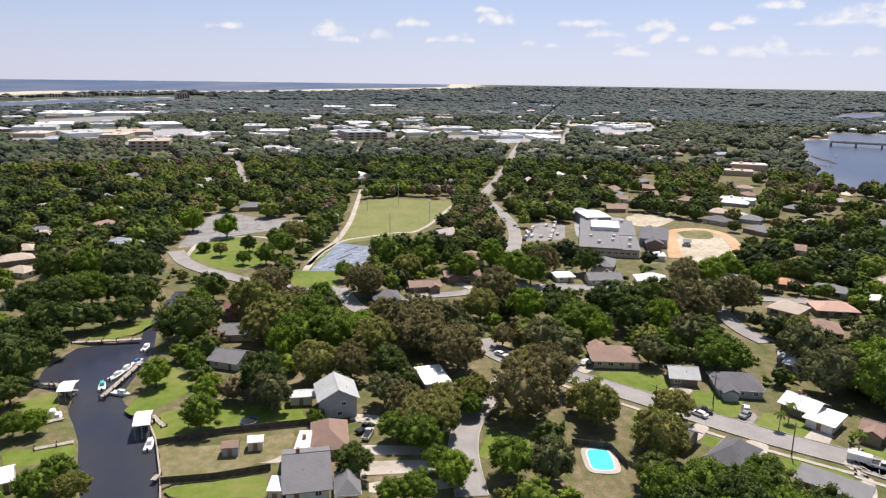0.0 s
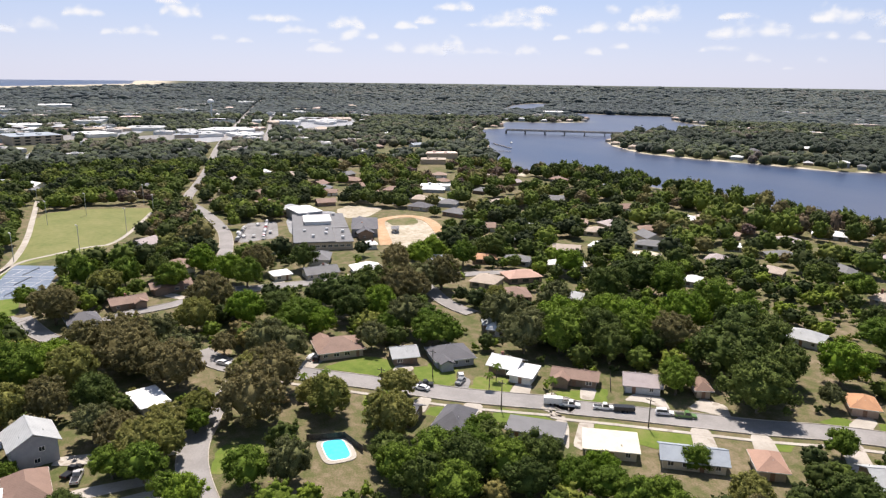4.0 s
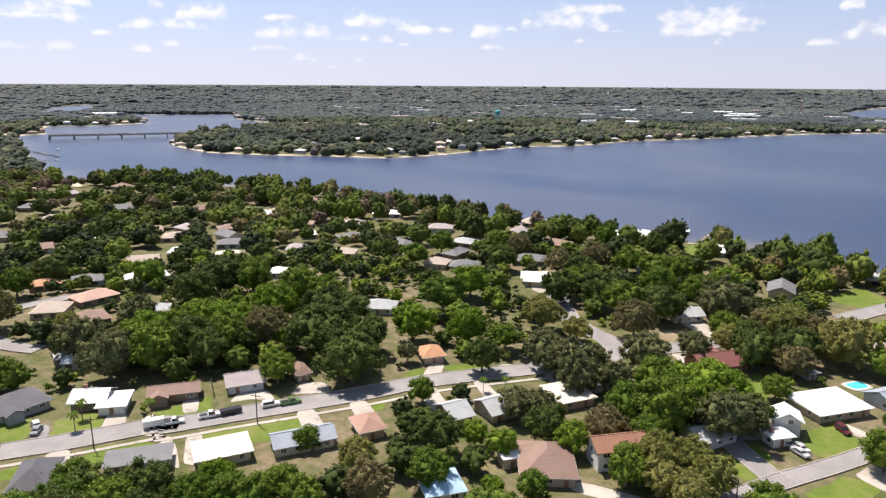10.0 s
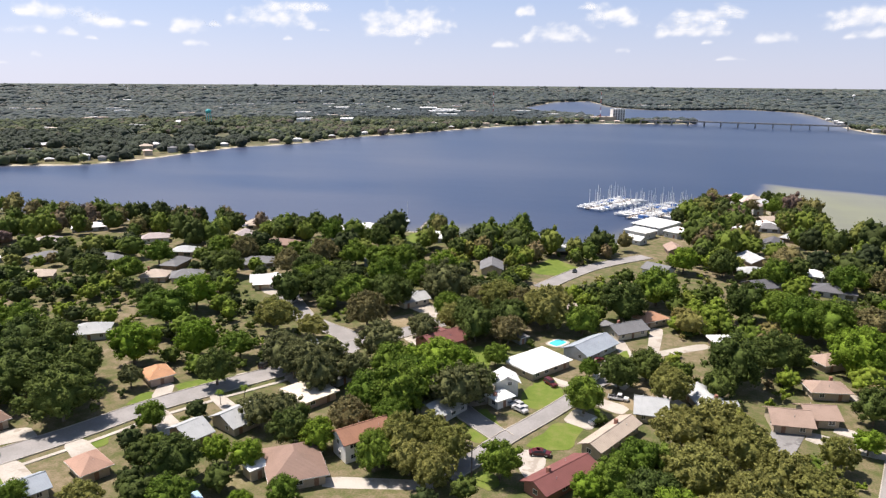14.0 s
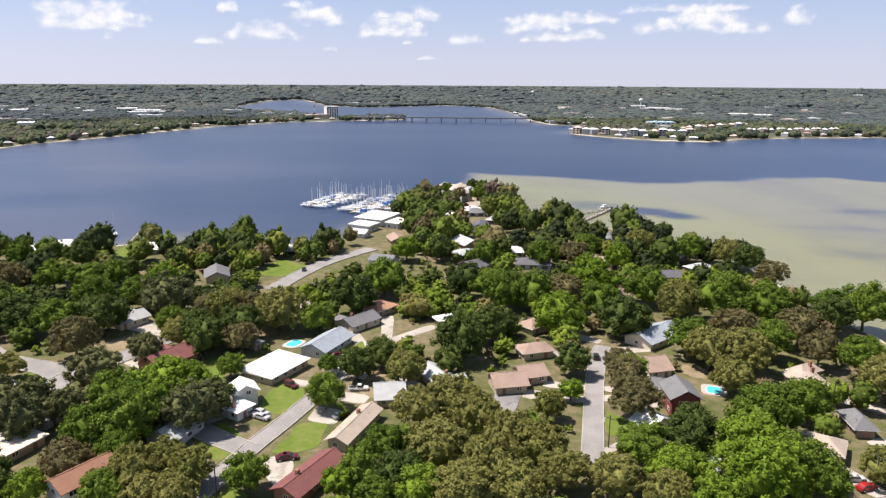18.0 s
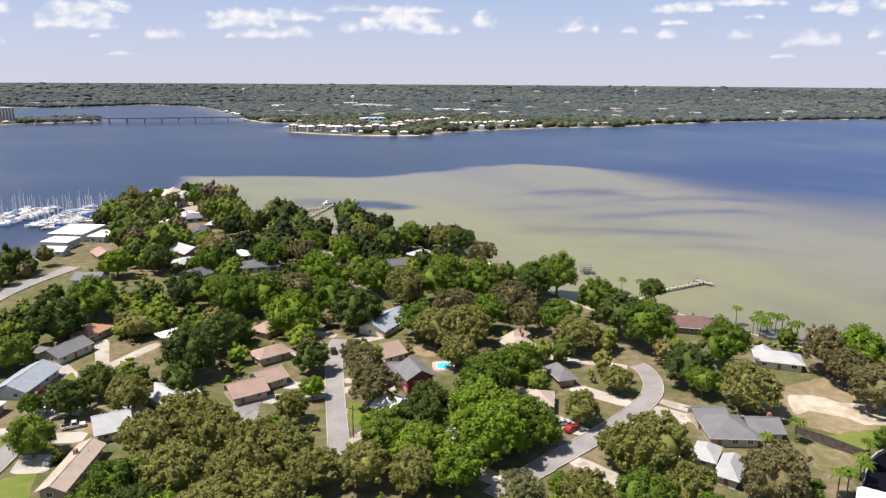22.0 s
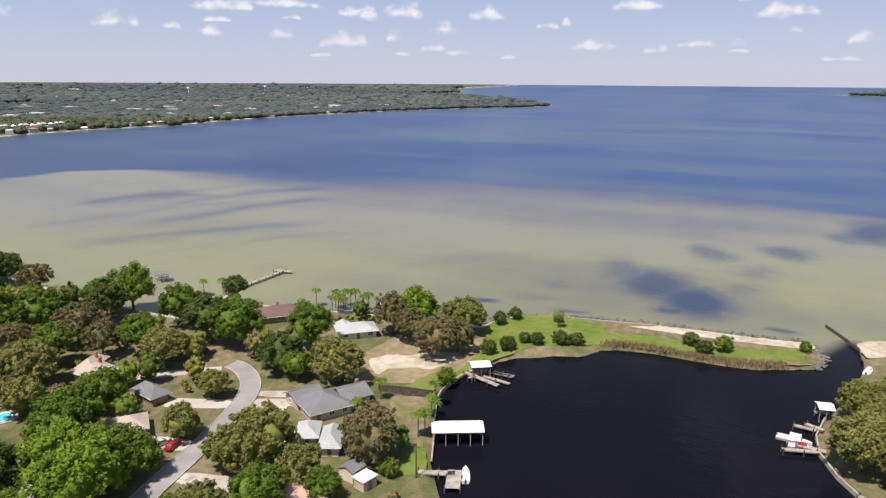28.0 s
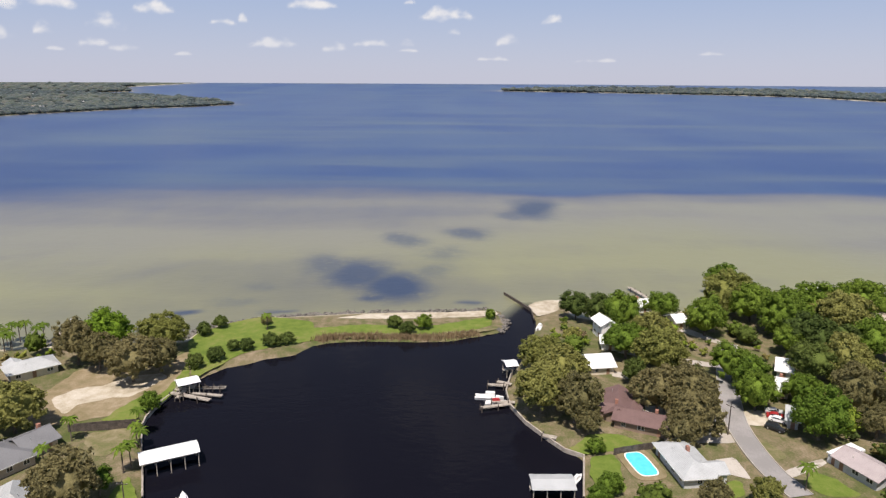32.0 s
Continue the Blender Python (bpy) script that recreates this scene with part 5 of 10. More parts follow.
def dock(pts, width=1.4, top=0.35, step=4.6, label="weathered grey timber dock on round piles"):
    """A deck of planks on piles along a line of places."""
    p = np.array(pts, float)
    d = empty("dock", pose(p[0][0], p[0][1], 0), label, "dock", "docks and piers")
    for a, b in zip(p[:-1], p[1:]):
        v = b - a
        n = float(np.hypot(*v))
        turn = math.degrees(math.atan2(v[1], v[0]))
        m = pose(a[0] - p[0][0], a[1] - p[0][1], 0, 0, 0, turn)
        bm = bmesh.new()
        k = max(2, int(n / 0.5))
        for i in range(k):
            add_box(bm, i * n / k, (i + 0.93) * n / k, -width / 2, width / 2, top - 0.08, top)
        dk = part("decking", bm, M_WOOD, d, "", m)
        bm = bmesh.new()
        for s in (-width / 2 + 0.1, width / 2 - 0.1):
            add_box(bm, 0, n, s - 0.06, s + 0.06, top - 0.28, top - 0.082)
        part("stringer", bm, M_WOOD, d, "", m)
        for i in range(int(n / step) + 1):
            for s in (-1, 1):
                part("post", shared("dock_pile", lambda: rod((0, 0, -3), (0, 0, 0.9), 0.15, sides=7), M_DARKWOOD), None, d, "", m @ Matrix.Translation((min(i * step, n), s * (width / 2 + 0.12), 0)))
    return d


def boathouse(x, y, turn, length, depth, roof="white", eave=2.8):
    b = empty("boathouse", pose(x, y, 0, 0, 0, turn), f"open boathouse on piles with a {WORDS[roof]} metal roof", "boathouse", "boathouses")
    L, D = length / 2, depth / 2
    bm = bmesh.new()
    for s in (1, -1):
        poly_solid(bm, [(-L, s * D, eave), (L, s * D, eave), (L, 0, eave + 0.7), (-L, 0, eave + 0.7)], [(-L, s * D, eave + 0.1), (L, s * D, eave + 0.1), (L, 0, eave + 0.8), (-L, 0, eave + 0.8)])
    bmesh.ops.recalc_face_normals(bm, faces=bm.faces)
    part("roof", bm, M_ROOF[roof], b)
    for s in (-1, 1):
        part("eave_beam", box(-L + 0.3, L - 0.3, s * (D - 0.5) - 0.1, s * (D - 0.5) + 0.1, eave - 0.25, eave + 0.02), M_WOOD, b)
    part("decking", box(-L + 0.2, L - 0.2, D - 1.5, D - 0.2, 0.1, 0.3), M_WOOD, b)
    k = max(2, int(length / 2.6))
    for i in range(k + 1):
        for s in (-1, 1):
            part("post", shared("boathouse_post", lambda: rod((0, 0, -3.2), (0, 0, 2.7), 0.12, sides=7), M_WOOD), None, b, "", Matrix.Translation((-L + 0.4 + i * (2 * L - 0.8) / k, s * (D - 0.5), 0)))
    return b


def swimming_pool(x, y, turn, length, width, deck=1.8, deckmat="concrete"):
    p = empty("swimming_pool", pose(x, y, 0, 0, 0, turn), "turquoise backyard swimming pool with a paved surround", "pool")
    ring = [(math.copysign(abs(math.cos(a)) ** 0.5, math.cos(a)), math.copysign(abs(math.sin(a)) ** 0.5, math.sin(a))) for a in (k * math.tau / 24 for k in range(24))]
    L, W = length / 2, width / 2
    bm = poly_solid(bmesh.new(), [(a * (L + deck), b * (W + deck), -0.2) for a, b in ring], [(a * (L + deck), b * (W + deck), 0.18) for a, b in ring])
    part("deck", bm, M_PATCH[deckmat], p)
    bm = poly_solid(bmesh.new(), [(a * (L + 0.3), b * (W + 0.3), 0) for a, b in ring], [(a * (L + 0.3), b * (W + 0.3), 0.23) for a, b in ring])
    part("coping", bm, M_TRIM, p, "white coping")
    bm = poly_solid(bmesh.new(), [(a * L, b * W, 0) for a, b in ring], [(a * L, b * W, 0.25) for a, b in ring])
    part("water_surface", bm, M_POOL, p, "clear turquoise water")
    BLOCKED.append(("poly", np.array([(p.matrix_basis @ Vector((a * (L + 3), b * (W + 3), 0)))[:2] for a, b in ((-1, -1), (1, -1), (1, 1), (-1, 1))])))
    return p


def utility_pole(x, y, turn, height=8.5):
    u = empty("utility_pole", pose(x, y, 0, 0, 0, turn), "wooden utility pole with a crossarm beside the street", "pole", "utility poles")
    part("pole", shared("pole_shaft", lambda: rod((0, 0, -0.5), (0, 0, 11), 0.17, 0.11, 7), M_DARKWOOD), None, u, "", Matrix.Diagonal((1, 1, height / 11, 1)))
    c = part("crossarm", shared("pole_arm", lambda: box(-1.2, 1.2, -0.06, 0.06, -0.07, 0.07), M_DARKWOOD), None, u, "", Matrix.Translation((0, 0.15, height - 0.7)))
    for k in (-1, 0, 1):
        part("insulator", shared("insulator", lambda: rod((0, 0, 0.07), (0, 0, 0.3), 0.06, 0.04, 6), M_METAL), None, c, "", Matrix.Translation((k, 0, 0)))
    return u


def fence(pts, height=1.8, mat=None, label="dark weathered board fence between the yards"):
    p = np.array(pts, float)
    f = empty("fence", pose(p[0][0], p[0][1], 0), label, "fence", "yard fences")
    for a, b in zip(p[:-1], p[1:]):
        v = b - a
        n = float(np.hypot(*v))
        m = pose(a[0] - p[0][0], a[1] - p[0][1], 0, 0, 0, math.degrees(math.atan2(v[1], v[0])))
        k = max(1, round(n / 2.4))
        for i in range(k):
            q = m @ Matrix.Translation((i * n / k, 0, 0)) @ Matrix.Diagonal((n / k / 2.4, 1, height / 1.8, 1))
            part("post", shared("fence_post", lambda: box(-0.06, 0.06, -0.06, 0.06, -0.3, 1.9), M_DARKWOOD), None, f, "", q)

            def panel():
                xs = [0.06 + j * 0.19 for j in range(13)]
                front = [(px, -0.045 if j % 2 else -0.02) for j, x0 in enumerate(xs[:-1]) for px in (x0, x0 + 0.19)]
                back = [(xs[-1], 0.02), (xs[0], 0.02)]
                return poly_solid(bmesh.new(), [(px, py, 0.05) for px, py in front + back], [(px, py, 1.78) for px, py in front + back])
            part("panel", shared("fence_panel", panel, mat or M_DARKWOOD), None, f, "", q)
    return f


def water_tower(x, y, height, form="bulb", col="white", z=0.0):
    w = empty("water_tower", pose(x, y, z), f"{col} {'single-stem' if form == 'bulb' else 'many-legged'} municipal water tower above the trees", "water tower", "water towers")
    mat = M_WHITE if col == "white" else PAINT["teal"]
    r = height * 0.17
    bm = bmesh.new()
    bmesh.ops.create_uvsphere(bm, u_segments=20, v_segments=12, radius=r)
    for v in bm.verts:
        v.co.z = v.co.z * 0.8 + height - r * 0.8
    part("tank", bm, mat, w)
    if form == "bulb":
        part("stem", rod((0, 0, -1), (0, 0, height - r * 1.3), r * 0.28, r * 0.2, 12), mat, w)
        part("flare", rod((0, 0, -1), (0, 0, height * 0.12), r * 0.6, r * 0.28, 12), mat, w)
    else:
        for k in range(6):
            a = k * math.tau / 6
            part("leg", rod((math.cos(a) * r * 1.05, math.sin(a) * r * 1.05, -1), (math.cos(a) * r * 0.8, math.sin(a) * r * 0.8, height - r), r * 0.08, sides=6), mat, w)
        part("riser", rod((0, 0, -1), (0, 0, height - r), r * 0.14, sides=8), mat, w)
    return w


def radio_mast(x, y, height, z=0.0):
    r = empty("radio_mast", pose(x, y, z), "thin red-and-white lattice radio mast above the shore", "mast")
    n = 8
    for k in range(n):
        bm = bmesh.new()
        for c in range(3):
            a, b = c * math.tau / 3, (c + 1) * math.tau / 3
            pa, pb = Vector((math.cos(a), math.sin(a), 0)) * 1.1, Vector((math.cos(b), math.sin(b), 0)) * 1.1
            z0, z1 = k * height / n, (k + 1) * height / n
            tube(bm, pa + Vector((0, 0, z0)), pa + Vector((0, 0, z1)), 0.28, sides=5)
            tube(bm, pa + Vector((0, 0, z0)), pb + Vector((0, 0, z1)), 0.16, sides=4)
        part("lattice", bm, PAINT["red"] if k % 2 else M_WHITE, r)
    return r


def bridge(a, b, deck, name="road_bridge", za=0.0):
    """A road bridge on bents between two shores."""
    a, b = Vector((*a, 0)), Vector((*b, 0))
    n = (b - a).length
    g = empty(name, pose(a.x, a.y, za, 0, 0, math.degrees(math.atan2(b.y - a.y, b.x - a.x))), "long low concrete road bridge crossing the water on bents", "bridge")
    part("deck", box(0, n, -7, 7, deck - 1.3, deck), M_PATCH["concrete"], g)
    for s in (-1, 1):
        part("parapet", box(0, n, s * 7 - 0.2, s * 7 + 0.2, deck, deck + 1.1), M_PATCH["concrete"], g)
    k = max(3, int(n / 30))
    for i in range(k + 1):
        def bent():
            bm = bmesh.new()
            add_box(bm, -0.9, 0.9, -6.5, 6.5, -1.2, 0)
            for s in (-5, 0, 5):
                tube(bm, (0, s, -14), (0, s, -1.1), 0.9, sides=8)
            return bm
        part("bent", shared("bridge_bent", bent, M_PATCH["concrete"]), None, g, "", Matrix.Translation((i * n / k, 0, deck - 1.3)))
    return g


def sea_wall(name, pts, label):
    line = np.array(pts, float)
    ob = new(name, ribbon(name, line, 0.22, -0.18, -2.5, 0.22, M_DARKWOOD if name == "jetty" else M_WOOD))
    return tagged(ob, label, "sea wall", kind="structure")


def palm(x, y, height=7.0):
    rng = random.Random(round(x * 31 + y))
    p = empty("palm_tree", pose(x, y, 0, 0, 0, rng.uniform(0, 360)), "palm with a slender trunk and arching green fronds", "palm", "palms")
    s = height / 7
    part("trunk", shared("palm_trunk", lambda: tube(tube(bmesh.new(), (0, 0, -0.4), (0.15, 0, 3.5), 0.2, 0.16), (0.15, 0, 3.4), (0.1, 0.05, 7), 0.16, 0.14), M_BARK), None, p, "", Matrix.Diagonal((s, s, s, 1)))

    def fronds():
        bm = bmesh.new()
        r = random.Random(3)
        for k in range(22):
            a = k * 2.4
            drop = r.uniform(-0.4, 1.3)
            c, q = math.cos(a), math.sin(a)
            pts = [(0.2, 0.0), (1.0, 0.55 - drop * 0.2), (1.9, 0.45 - drop * 0.8), (2.6, -0.2 - drop * 1.3)]
            row = [[bm.verts.new((c * d - q * w, q * d + c * w, 7 + h - abs(w) * 0.5)) for w in (-0.34 * f, 0, 0.34 * f)] for (d, h), f in zip(pts, (0.4, 1, 0.9, 0.15))]
            for u, v in zip(row, row[1:]):
                for i in (0, 1):
                    bm.faces.new((u[i], u[i + 1], v[i + 1], v[i]))
        return bm
    part("fronds", shared("palm_fronds", fronds, M_LEAF["green"]), None, p, "", Matrix.Diagonal((s, s, s, 1)))
    return p


def reeds(pts, width, count):
    """Tall dry stems along a water's edge."""
    rng = np.random.RandomState(3)
    p = np.array(pts, float)
    k = rng.uniform(0, len(p) - 1.001, count)
    i, f = k.astype(int), (k % 1)[:, None]
    at = p[i] * (1 - f) + p[i + 1] * f + rng.normal(size=(count, 2)) * width
    turn, h, w = rng.uniform(0, math.tau, count), rng.uniform(0.7, 1.7, count), rng.uniform(0.12, 0.3, count)
    d = np.stack([np.cos(turn), np.sin(turn)], 1) * w[:, None]
    lean = rng.normal(size=(count, 2)) * 0.25
    v = np.concatenate([np.column_stack([at - d, np.full(count, -0.5)]), np.column_stack([at + d, np.full(count, -0.5)]), np.column_stack([at + lean, h])])
    n = np.arange(count)
    ob = new("reeds", build_mesh("reeds", v, np.stack([n, n + count, n + 2 * count], 1), M_REED))
    return tagged(ob, "brown dry reeds along the lagoon bank", "reeds", kind="stuff")


def trampoline(x, y):
    t = empty("trampoline", pose(x, y, 0), "round black backyard trampoline on steel legs", "trampoline")
    part("mat", rod((0, 0, 0.82), (0, 0, 0.86), 1.9, sides=24), PAINT["black"], t)
    bm = bmesh.new()
    for k in range(24):
        a, b = k * math.tau / 24, (k + 1) * math.tau / 24
        tube(bm, (math.cos(a) * 2.1, math.sin(a) * 2.1, 0.85), (math.cos(b) * 2.1, math.sin(b) * 2.1, 0.85), 0.09, sides=5)
    part("rim", bm, PAINT["blue"], t)
    for k in range(6):
        a = k * math.tau / 6
        part("leg", rod((math.cos(a) * 2.05, math.sin(a) * 2.05, -0.05), (math.cos(a) * 2.1, math.sin(a) * 2.1, 0.85), 0.04, sides=5), M_METAL, t)
    return t


def light_pole(x, y, height=14.0):
    """A sports-field floodlight pole."""
    p = empty("floodlight_pole", pose(x, y, 0, 0, 0, 30), "tall grey floodlight pole beside the playing field", "pole", "floodlight poles")
    part("pole", rod((0, 0, -0.4), (0, 0, height), 0.2, 0.12, 8), M_METAL, p)
    c = part("crossbar", box(-1.3, 1.3, -0.07, 0.07, height - 0.2, height - 0.05), M_METAL, p)
    for k in (-1.0, 0.0, 1.0):
        part("lamp_head", box(k - 0.3, k + 0.3, -0.5, -0.08, height - 0.45, height + 0.1, bevel=0.04), M_TRIM, c)
    return p


def tennis_court(x, y, turn):
    """The lines and net of one court, on the shared surface."""
    c = empty("tennis_court", pose(x, y, 0.16, 0, 0, turn), "marked tennis court with white lines and a net", "tennis court", "tennis courts")
    for a in ((-11.9, 11.9, -5.5, -5.3), (-11.9, 11.9, 5.3, 5.5), (-11.9, -11.7, -5.5, 5.5), (11.7, 11.9, -5.5, 5.5), (-6.4, -6.2, -4.1, 4.1), (6.2, 6.4, -4.1, 4.1), (-6.4, 6.4, -0.1, 0.1)):
        part("line", box(*a, 0, 0.02), M_TRIM, c)
    part("net", box(-0.02, 0.02, -6.2, 6.2, 0.55, 1.0), PAINT["grey"], c)
    for s in (-6.3, 6.3):
        part("net_post", rod((0, s, -0.05), (0, s, 1.1), 0.05, sides=6), M_METAL, c)
    return c


def marina_pier(a, b, berths):
    """A pier with boats berthed on both of its sides."""
    a, b = Vector(a), Vector(b)
    d = (b - a) / berths
    side = Vector((-d.y, d.x)).normalized()
    rng = random.Random(round(a.x * 3 + b.y))
    dock([tuple(a), tuple(b)], 2.2, 0.0, 6.0)
    for k in range(berths):
        for s in (-1, 1):
            if rng.random() < 0.12:
                continue
            n = rng.choice((8, 9, 11, 12))
            p = a + d * (k + 0.5) + side * s * (n * 0.5 + 1.8)
            boat(p.x, p.y, math.degrees(math.atan2(side.y, side.x)) + (0 if s > 0 else 180), n, "white", rng.choice((0, 9, 11, 12, 13)), cover=rng.choice((None, None, "blue")))


# ---- houses, street by street ----
house(-162.2, -51.3, 113.5, 10.9, 13, 5.2, "gend", "lgrey", "grey")
house(-164.2, -61.7, 108.1, 7.2, 5, 2.7, "gable", "white", "cream")
house(-144.5, -47.7, 107.7, 8.9, 15.3, 2.4, "hip", "brown", "tan")
house(-140.9, -52.1, 99.8, 4.5, 9.4, 2.4, "flat", "white", "grey")
house(-129.5, -48.1, 110.6, 10.4, 20.1, 2.4, "gable", "grey", "white")
house(-125.6, -37.8, 107.8, 5.5, 10.6, 2.4, "hip", "grey", "cream")
house(-122.5, -52.1, 99.6, 3.2, 6, 2.6, "flat", "white", "cream")
house(-182.9, -29.1, 116.3, 7.9, 13, 2.4, "flat", "white", "grey")
house(-136.6, -68.9, 106.7, 4.1, 4, 2.3, "gable", "brown", "grey")
house(-140, -64.2, 107.5, 3.8, 4, 2.3, "gable", "white", "cream")
house(-208, -99.2, 105.5, 11.7, 11.8, 2.4, "gable", "grey", "tan")
house(-185.9, -91.6, 82, 10.8, 11.8, 2.4, "gable", "grey", "lgrey")
house(-228.1, -109.5, 119, 7.8, 14.2, 2.4, "gable", "dred", "brown")
house(-254.4, -59.3, 111.9, 11, 11.8, 2.4, "hip", "dgrey", "grey")
house(-272.3, -47.3, 111, 13.7, 9.4, 2.4, "gable", "brown", "brown")
house(-290.7, -33.9, 107.2, 16.6, 9.4, 2.4, "gable", "brown", "brown")
house(-208.5, 24, 95.4, 15.2, 14.2, 2.4, "hip", "brown", "tan")
house(-197.4, 42.8, 90.2, 8.9, 10.6, 2.4, "gable", "lgrey", "brown")
house(-193.7, 56.9, 92.3, 13.2, 14.2, 2.4, "hip", "dgrey", "grey")
house(-298.1, 10.3, 106.8, 8.9, 9.4, 2.4, "flat", "white", "cream")
house(-297.8, 27.4, 101.1, 15.4, 11.8, 2.4, "gable", "grey", "cream")
house(-298.7, 48.2, 94.2, 14.1, 14.2, 2.4, "hip", "white", "lgrey")
house(-182, 71.4, 46.5, 10, 10.6, 2.4, "gable", "white", "brown")
house(-175.1, 74.1, 51.5, 7.9, 10.6, 2.4, "flat", "white", "white")
house(-169.1, 87.7, 57.2, 13.9, 8.3, 2.4, "gable", "brown", "brown")
house(-160.7, 104.3, 62.6, 11.1, 10.6, 2.4, "gable", "pinkg", "lgrey")
house(-153.9, 118.7, 69.7, 5.2, 9.4, 2.4, "hip", "brown", "tan")
house(-133.8, 154.3, 56.4, 7.9, 10.6, 2.4, "hip", "orange", "pink")
house(-132, 78.6, 64.4, 13.1, 10.6, 2.4, "flat", "cream", "cream")
house(-122.1, 94.1, 62.7, 15.2, 9.4, 2.4, "gable", "bgrey", "cream")
house(-115, 108.7, 64.4, 7.2, 10.6, 2.4, "hip", "pinkb", "tan")
house(-142.9, 64.3, 57.3, 14.4, 8.3, 2.4, "flat", "grey", "lgrey")
house(-152.1, 46.2, 55.1, 8.7, 14.2, 2.4, "hip", "dgrey", "grey")
house(-160.5, 33.3, 54.5, 12.3, 10.6, 2.4, "gable", "dgrey", "brown")
house(-103.2, 128.2, 68, 7.2, 11.8, 2.4, "gable", "lgrey", "brown")
house(-96.7, 137.7, 69.3, 9.3, 11.8, 2.4, "gable", "lgrey", "tan")
house(-86.1, 156.8, 62.2, 11.7, 13, 2.4, "flat", "cream", "pink")
house(-83.9, 169.7, 68.8, 7.4, 8.3, 2.4, "gable", "grey", "lgrey")
house(-79.6, 119.2, 57.8, 4.7, 5, 2.6, "flat", "white", "tan")
house(-72.2, 123, 37.1, 12.9, 17.7, 2.4, "hip", "brown", "tan")
house(-84.2, 100.5, 56.3, 9.1, 10.6, 2.4, "hip", "lblue", "cream")
house(-154.2, 253.1, 52.9, 8.2, 11.8, 2.4, "flat", "white", "tan")
house(-158, 249.2, 30.5, 8.9, 10.6, 2.4, "gable", "white", "tan")
house(-90.7, 248.4, -14.7, 10.3, 10.6, 2.4, "gable", "lgrey", "cream")
house(-63.7, 206, 55.2, 15, 13, 2.4, "gable", "dred", "brick")
house(-61.5, 136, 51.6, 13.3, 9, 5, "gable", "rust", "white")
house(-49.2, 160.1, 66.6, 12.8, 10.6, 2.4, "gable", "lgrey", "lgrey")
house(-36, 177.3, 23.6, 7.7, 8, 4.2, "gend", "white", "white")
house(-35.7, 169.5, 53.5, 6.6, 6, 2.6, "flat", "white", "white")
house(-30.2, 197.2, 56.4, 17.7, 14.2, 2.4, "flat", "white", "tan")
house(-16.1, 214.9, 60.8, 17.8, 11.8, 2.4, "gable", "bgrey", "lgrey")
house(1.3, 249.9, 45.7, 11.9, 10.6, 2.4, "hip", "orangeb", "tan")
house(-6.1, 235.4, 42.7, 14.1, 10.6, 2.4, "gable", "grey", "cream")
house(-31, 251.3, 13.7, 13.9, 10.6, 2.4, "hip", "tan", "tan")
house(-40.8, 217.8, 51.7, 4.3, 9.4, 2.4, "flat", "grey", "grey")
house(-87.9, 244.3, 50.3, 12.6, 10.6, 2.4, "gable", "lgrey", "cream")
house(-205.2, 241.1, 24.2, 11.7, 11.8, 2.4, "hip", "tan", "tan")
house(-192.3, 245.7, 31.9, 13.8, 11.8, 2.4, "hip", "grey", "tan")
house(-179.3, 177.2, 34, 13, 11.8, 2.4, "hip", "lgrey", "lgrey")
house(-152.1, 247.5, 30.8, 14.7, 10.6, 2.4, "flat", "white", "tan")
house(-5.7, 157.9, -25.9, 6.5, 22, 2.4, "gend", "tan", "tan")
house(-14.8, 136.3, -33.1, 7.8, 20, 2.4, "gend", "dred", "brick")
house(36.9, 180.5, 5.8, 10.5, 11.8, 2.4, "gable", "tanb", "tan")
house(44.6, 185.8, 12.8, 9, 10.6, 2.4, "gable", "tanb", "tan")
house(50, 203.4, 11.9, 11.4, 9.4, 2.4, "hip", "tanb", "tan")
house(55.6, 226.2, 33.1, 11.7, 9.4, 2.4, "hip", "tanb", "tan")
house(93.4, 212.8, 34.6, 20.1, 13, 2.4, "gable", "bgrey", "cream")
house(82.6, 187.7, 8.5, 8.6, 13, 2.4, "gable", "tanb", "cream")
house(80.2, 162.9, -6.1, 8.9, 12, 5.2, "gend", "grey", "brick2")
house(79.3, 173.7, -22.1, 6.1, 9.4, 2.4, "gable", "grey", "white")
house(68.5, 153.3, 30.1, 9.4, 8, 2.4, "gend", "white", "white")
house(72.3, 132.7, 9.2, 10.9, 8.3, 2.4, "gable", "lgrey", "lgrey")
house(122.6, 173.7, -6.1, 9.9, 10.6, 2.4, "hip", "tan", "cream")
house(129.1, 283.4, -1.6, 9.7, 10.6, 2.4, "gable", "dgrey", "tan")
house(96.8, 259.3, 9.1, 7.7, 9.4, 2.4, "gable", "tanb", "tan")
house(24.9, 233.7, 20.4, 7.8, 8.3, 2.4, "flat", "white", "brown")
house(17.9, 184.7, -68, 14.7, 9.4, 2.4, "gable", "lgrey", "tan")
house(3.3, 176.1, 1.8, 8.9, 13, 2.4, "gable", "lgrey", "tan")
house(120.1, 148.2, -11.2, 6.1, 11.8, 2.4, "hip", "grey", "brown")
house(104.3, 138.2, -38.4, 9.7, 10.6, 2.4, "hip", "tan", "tan")
house(189.1, 160, -41.9, 16.9, 13, 2.4, "hip", "dbrown", "brown")
house(187, 126.1, -46.2, 14, 10.6, 2.4, "hip", "lgrey", "cream")
house(136.5, 103, -30.9, 12.5, 14.2, 2.4, "hip", "grey", "tan")
house(144.6, 99.7, -29.5, 8.8, 10.6, 2.4, "gable", "grey", "tan")
house(137.6, 110.1, -24.8, 9, 9.4, 2.4, "gable", "grey", "tan")
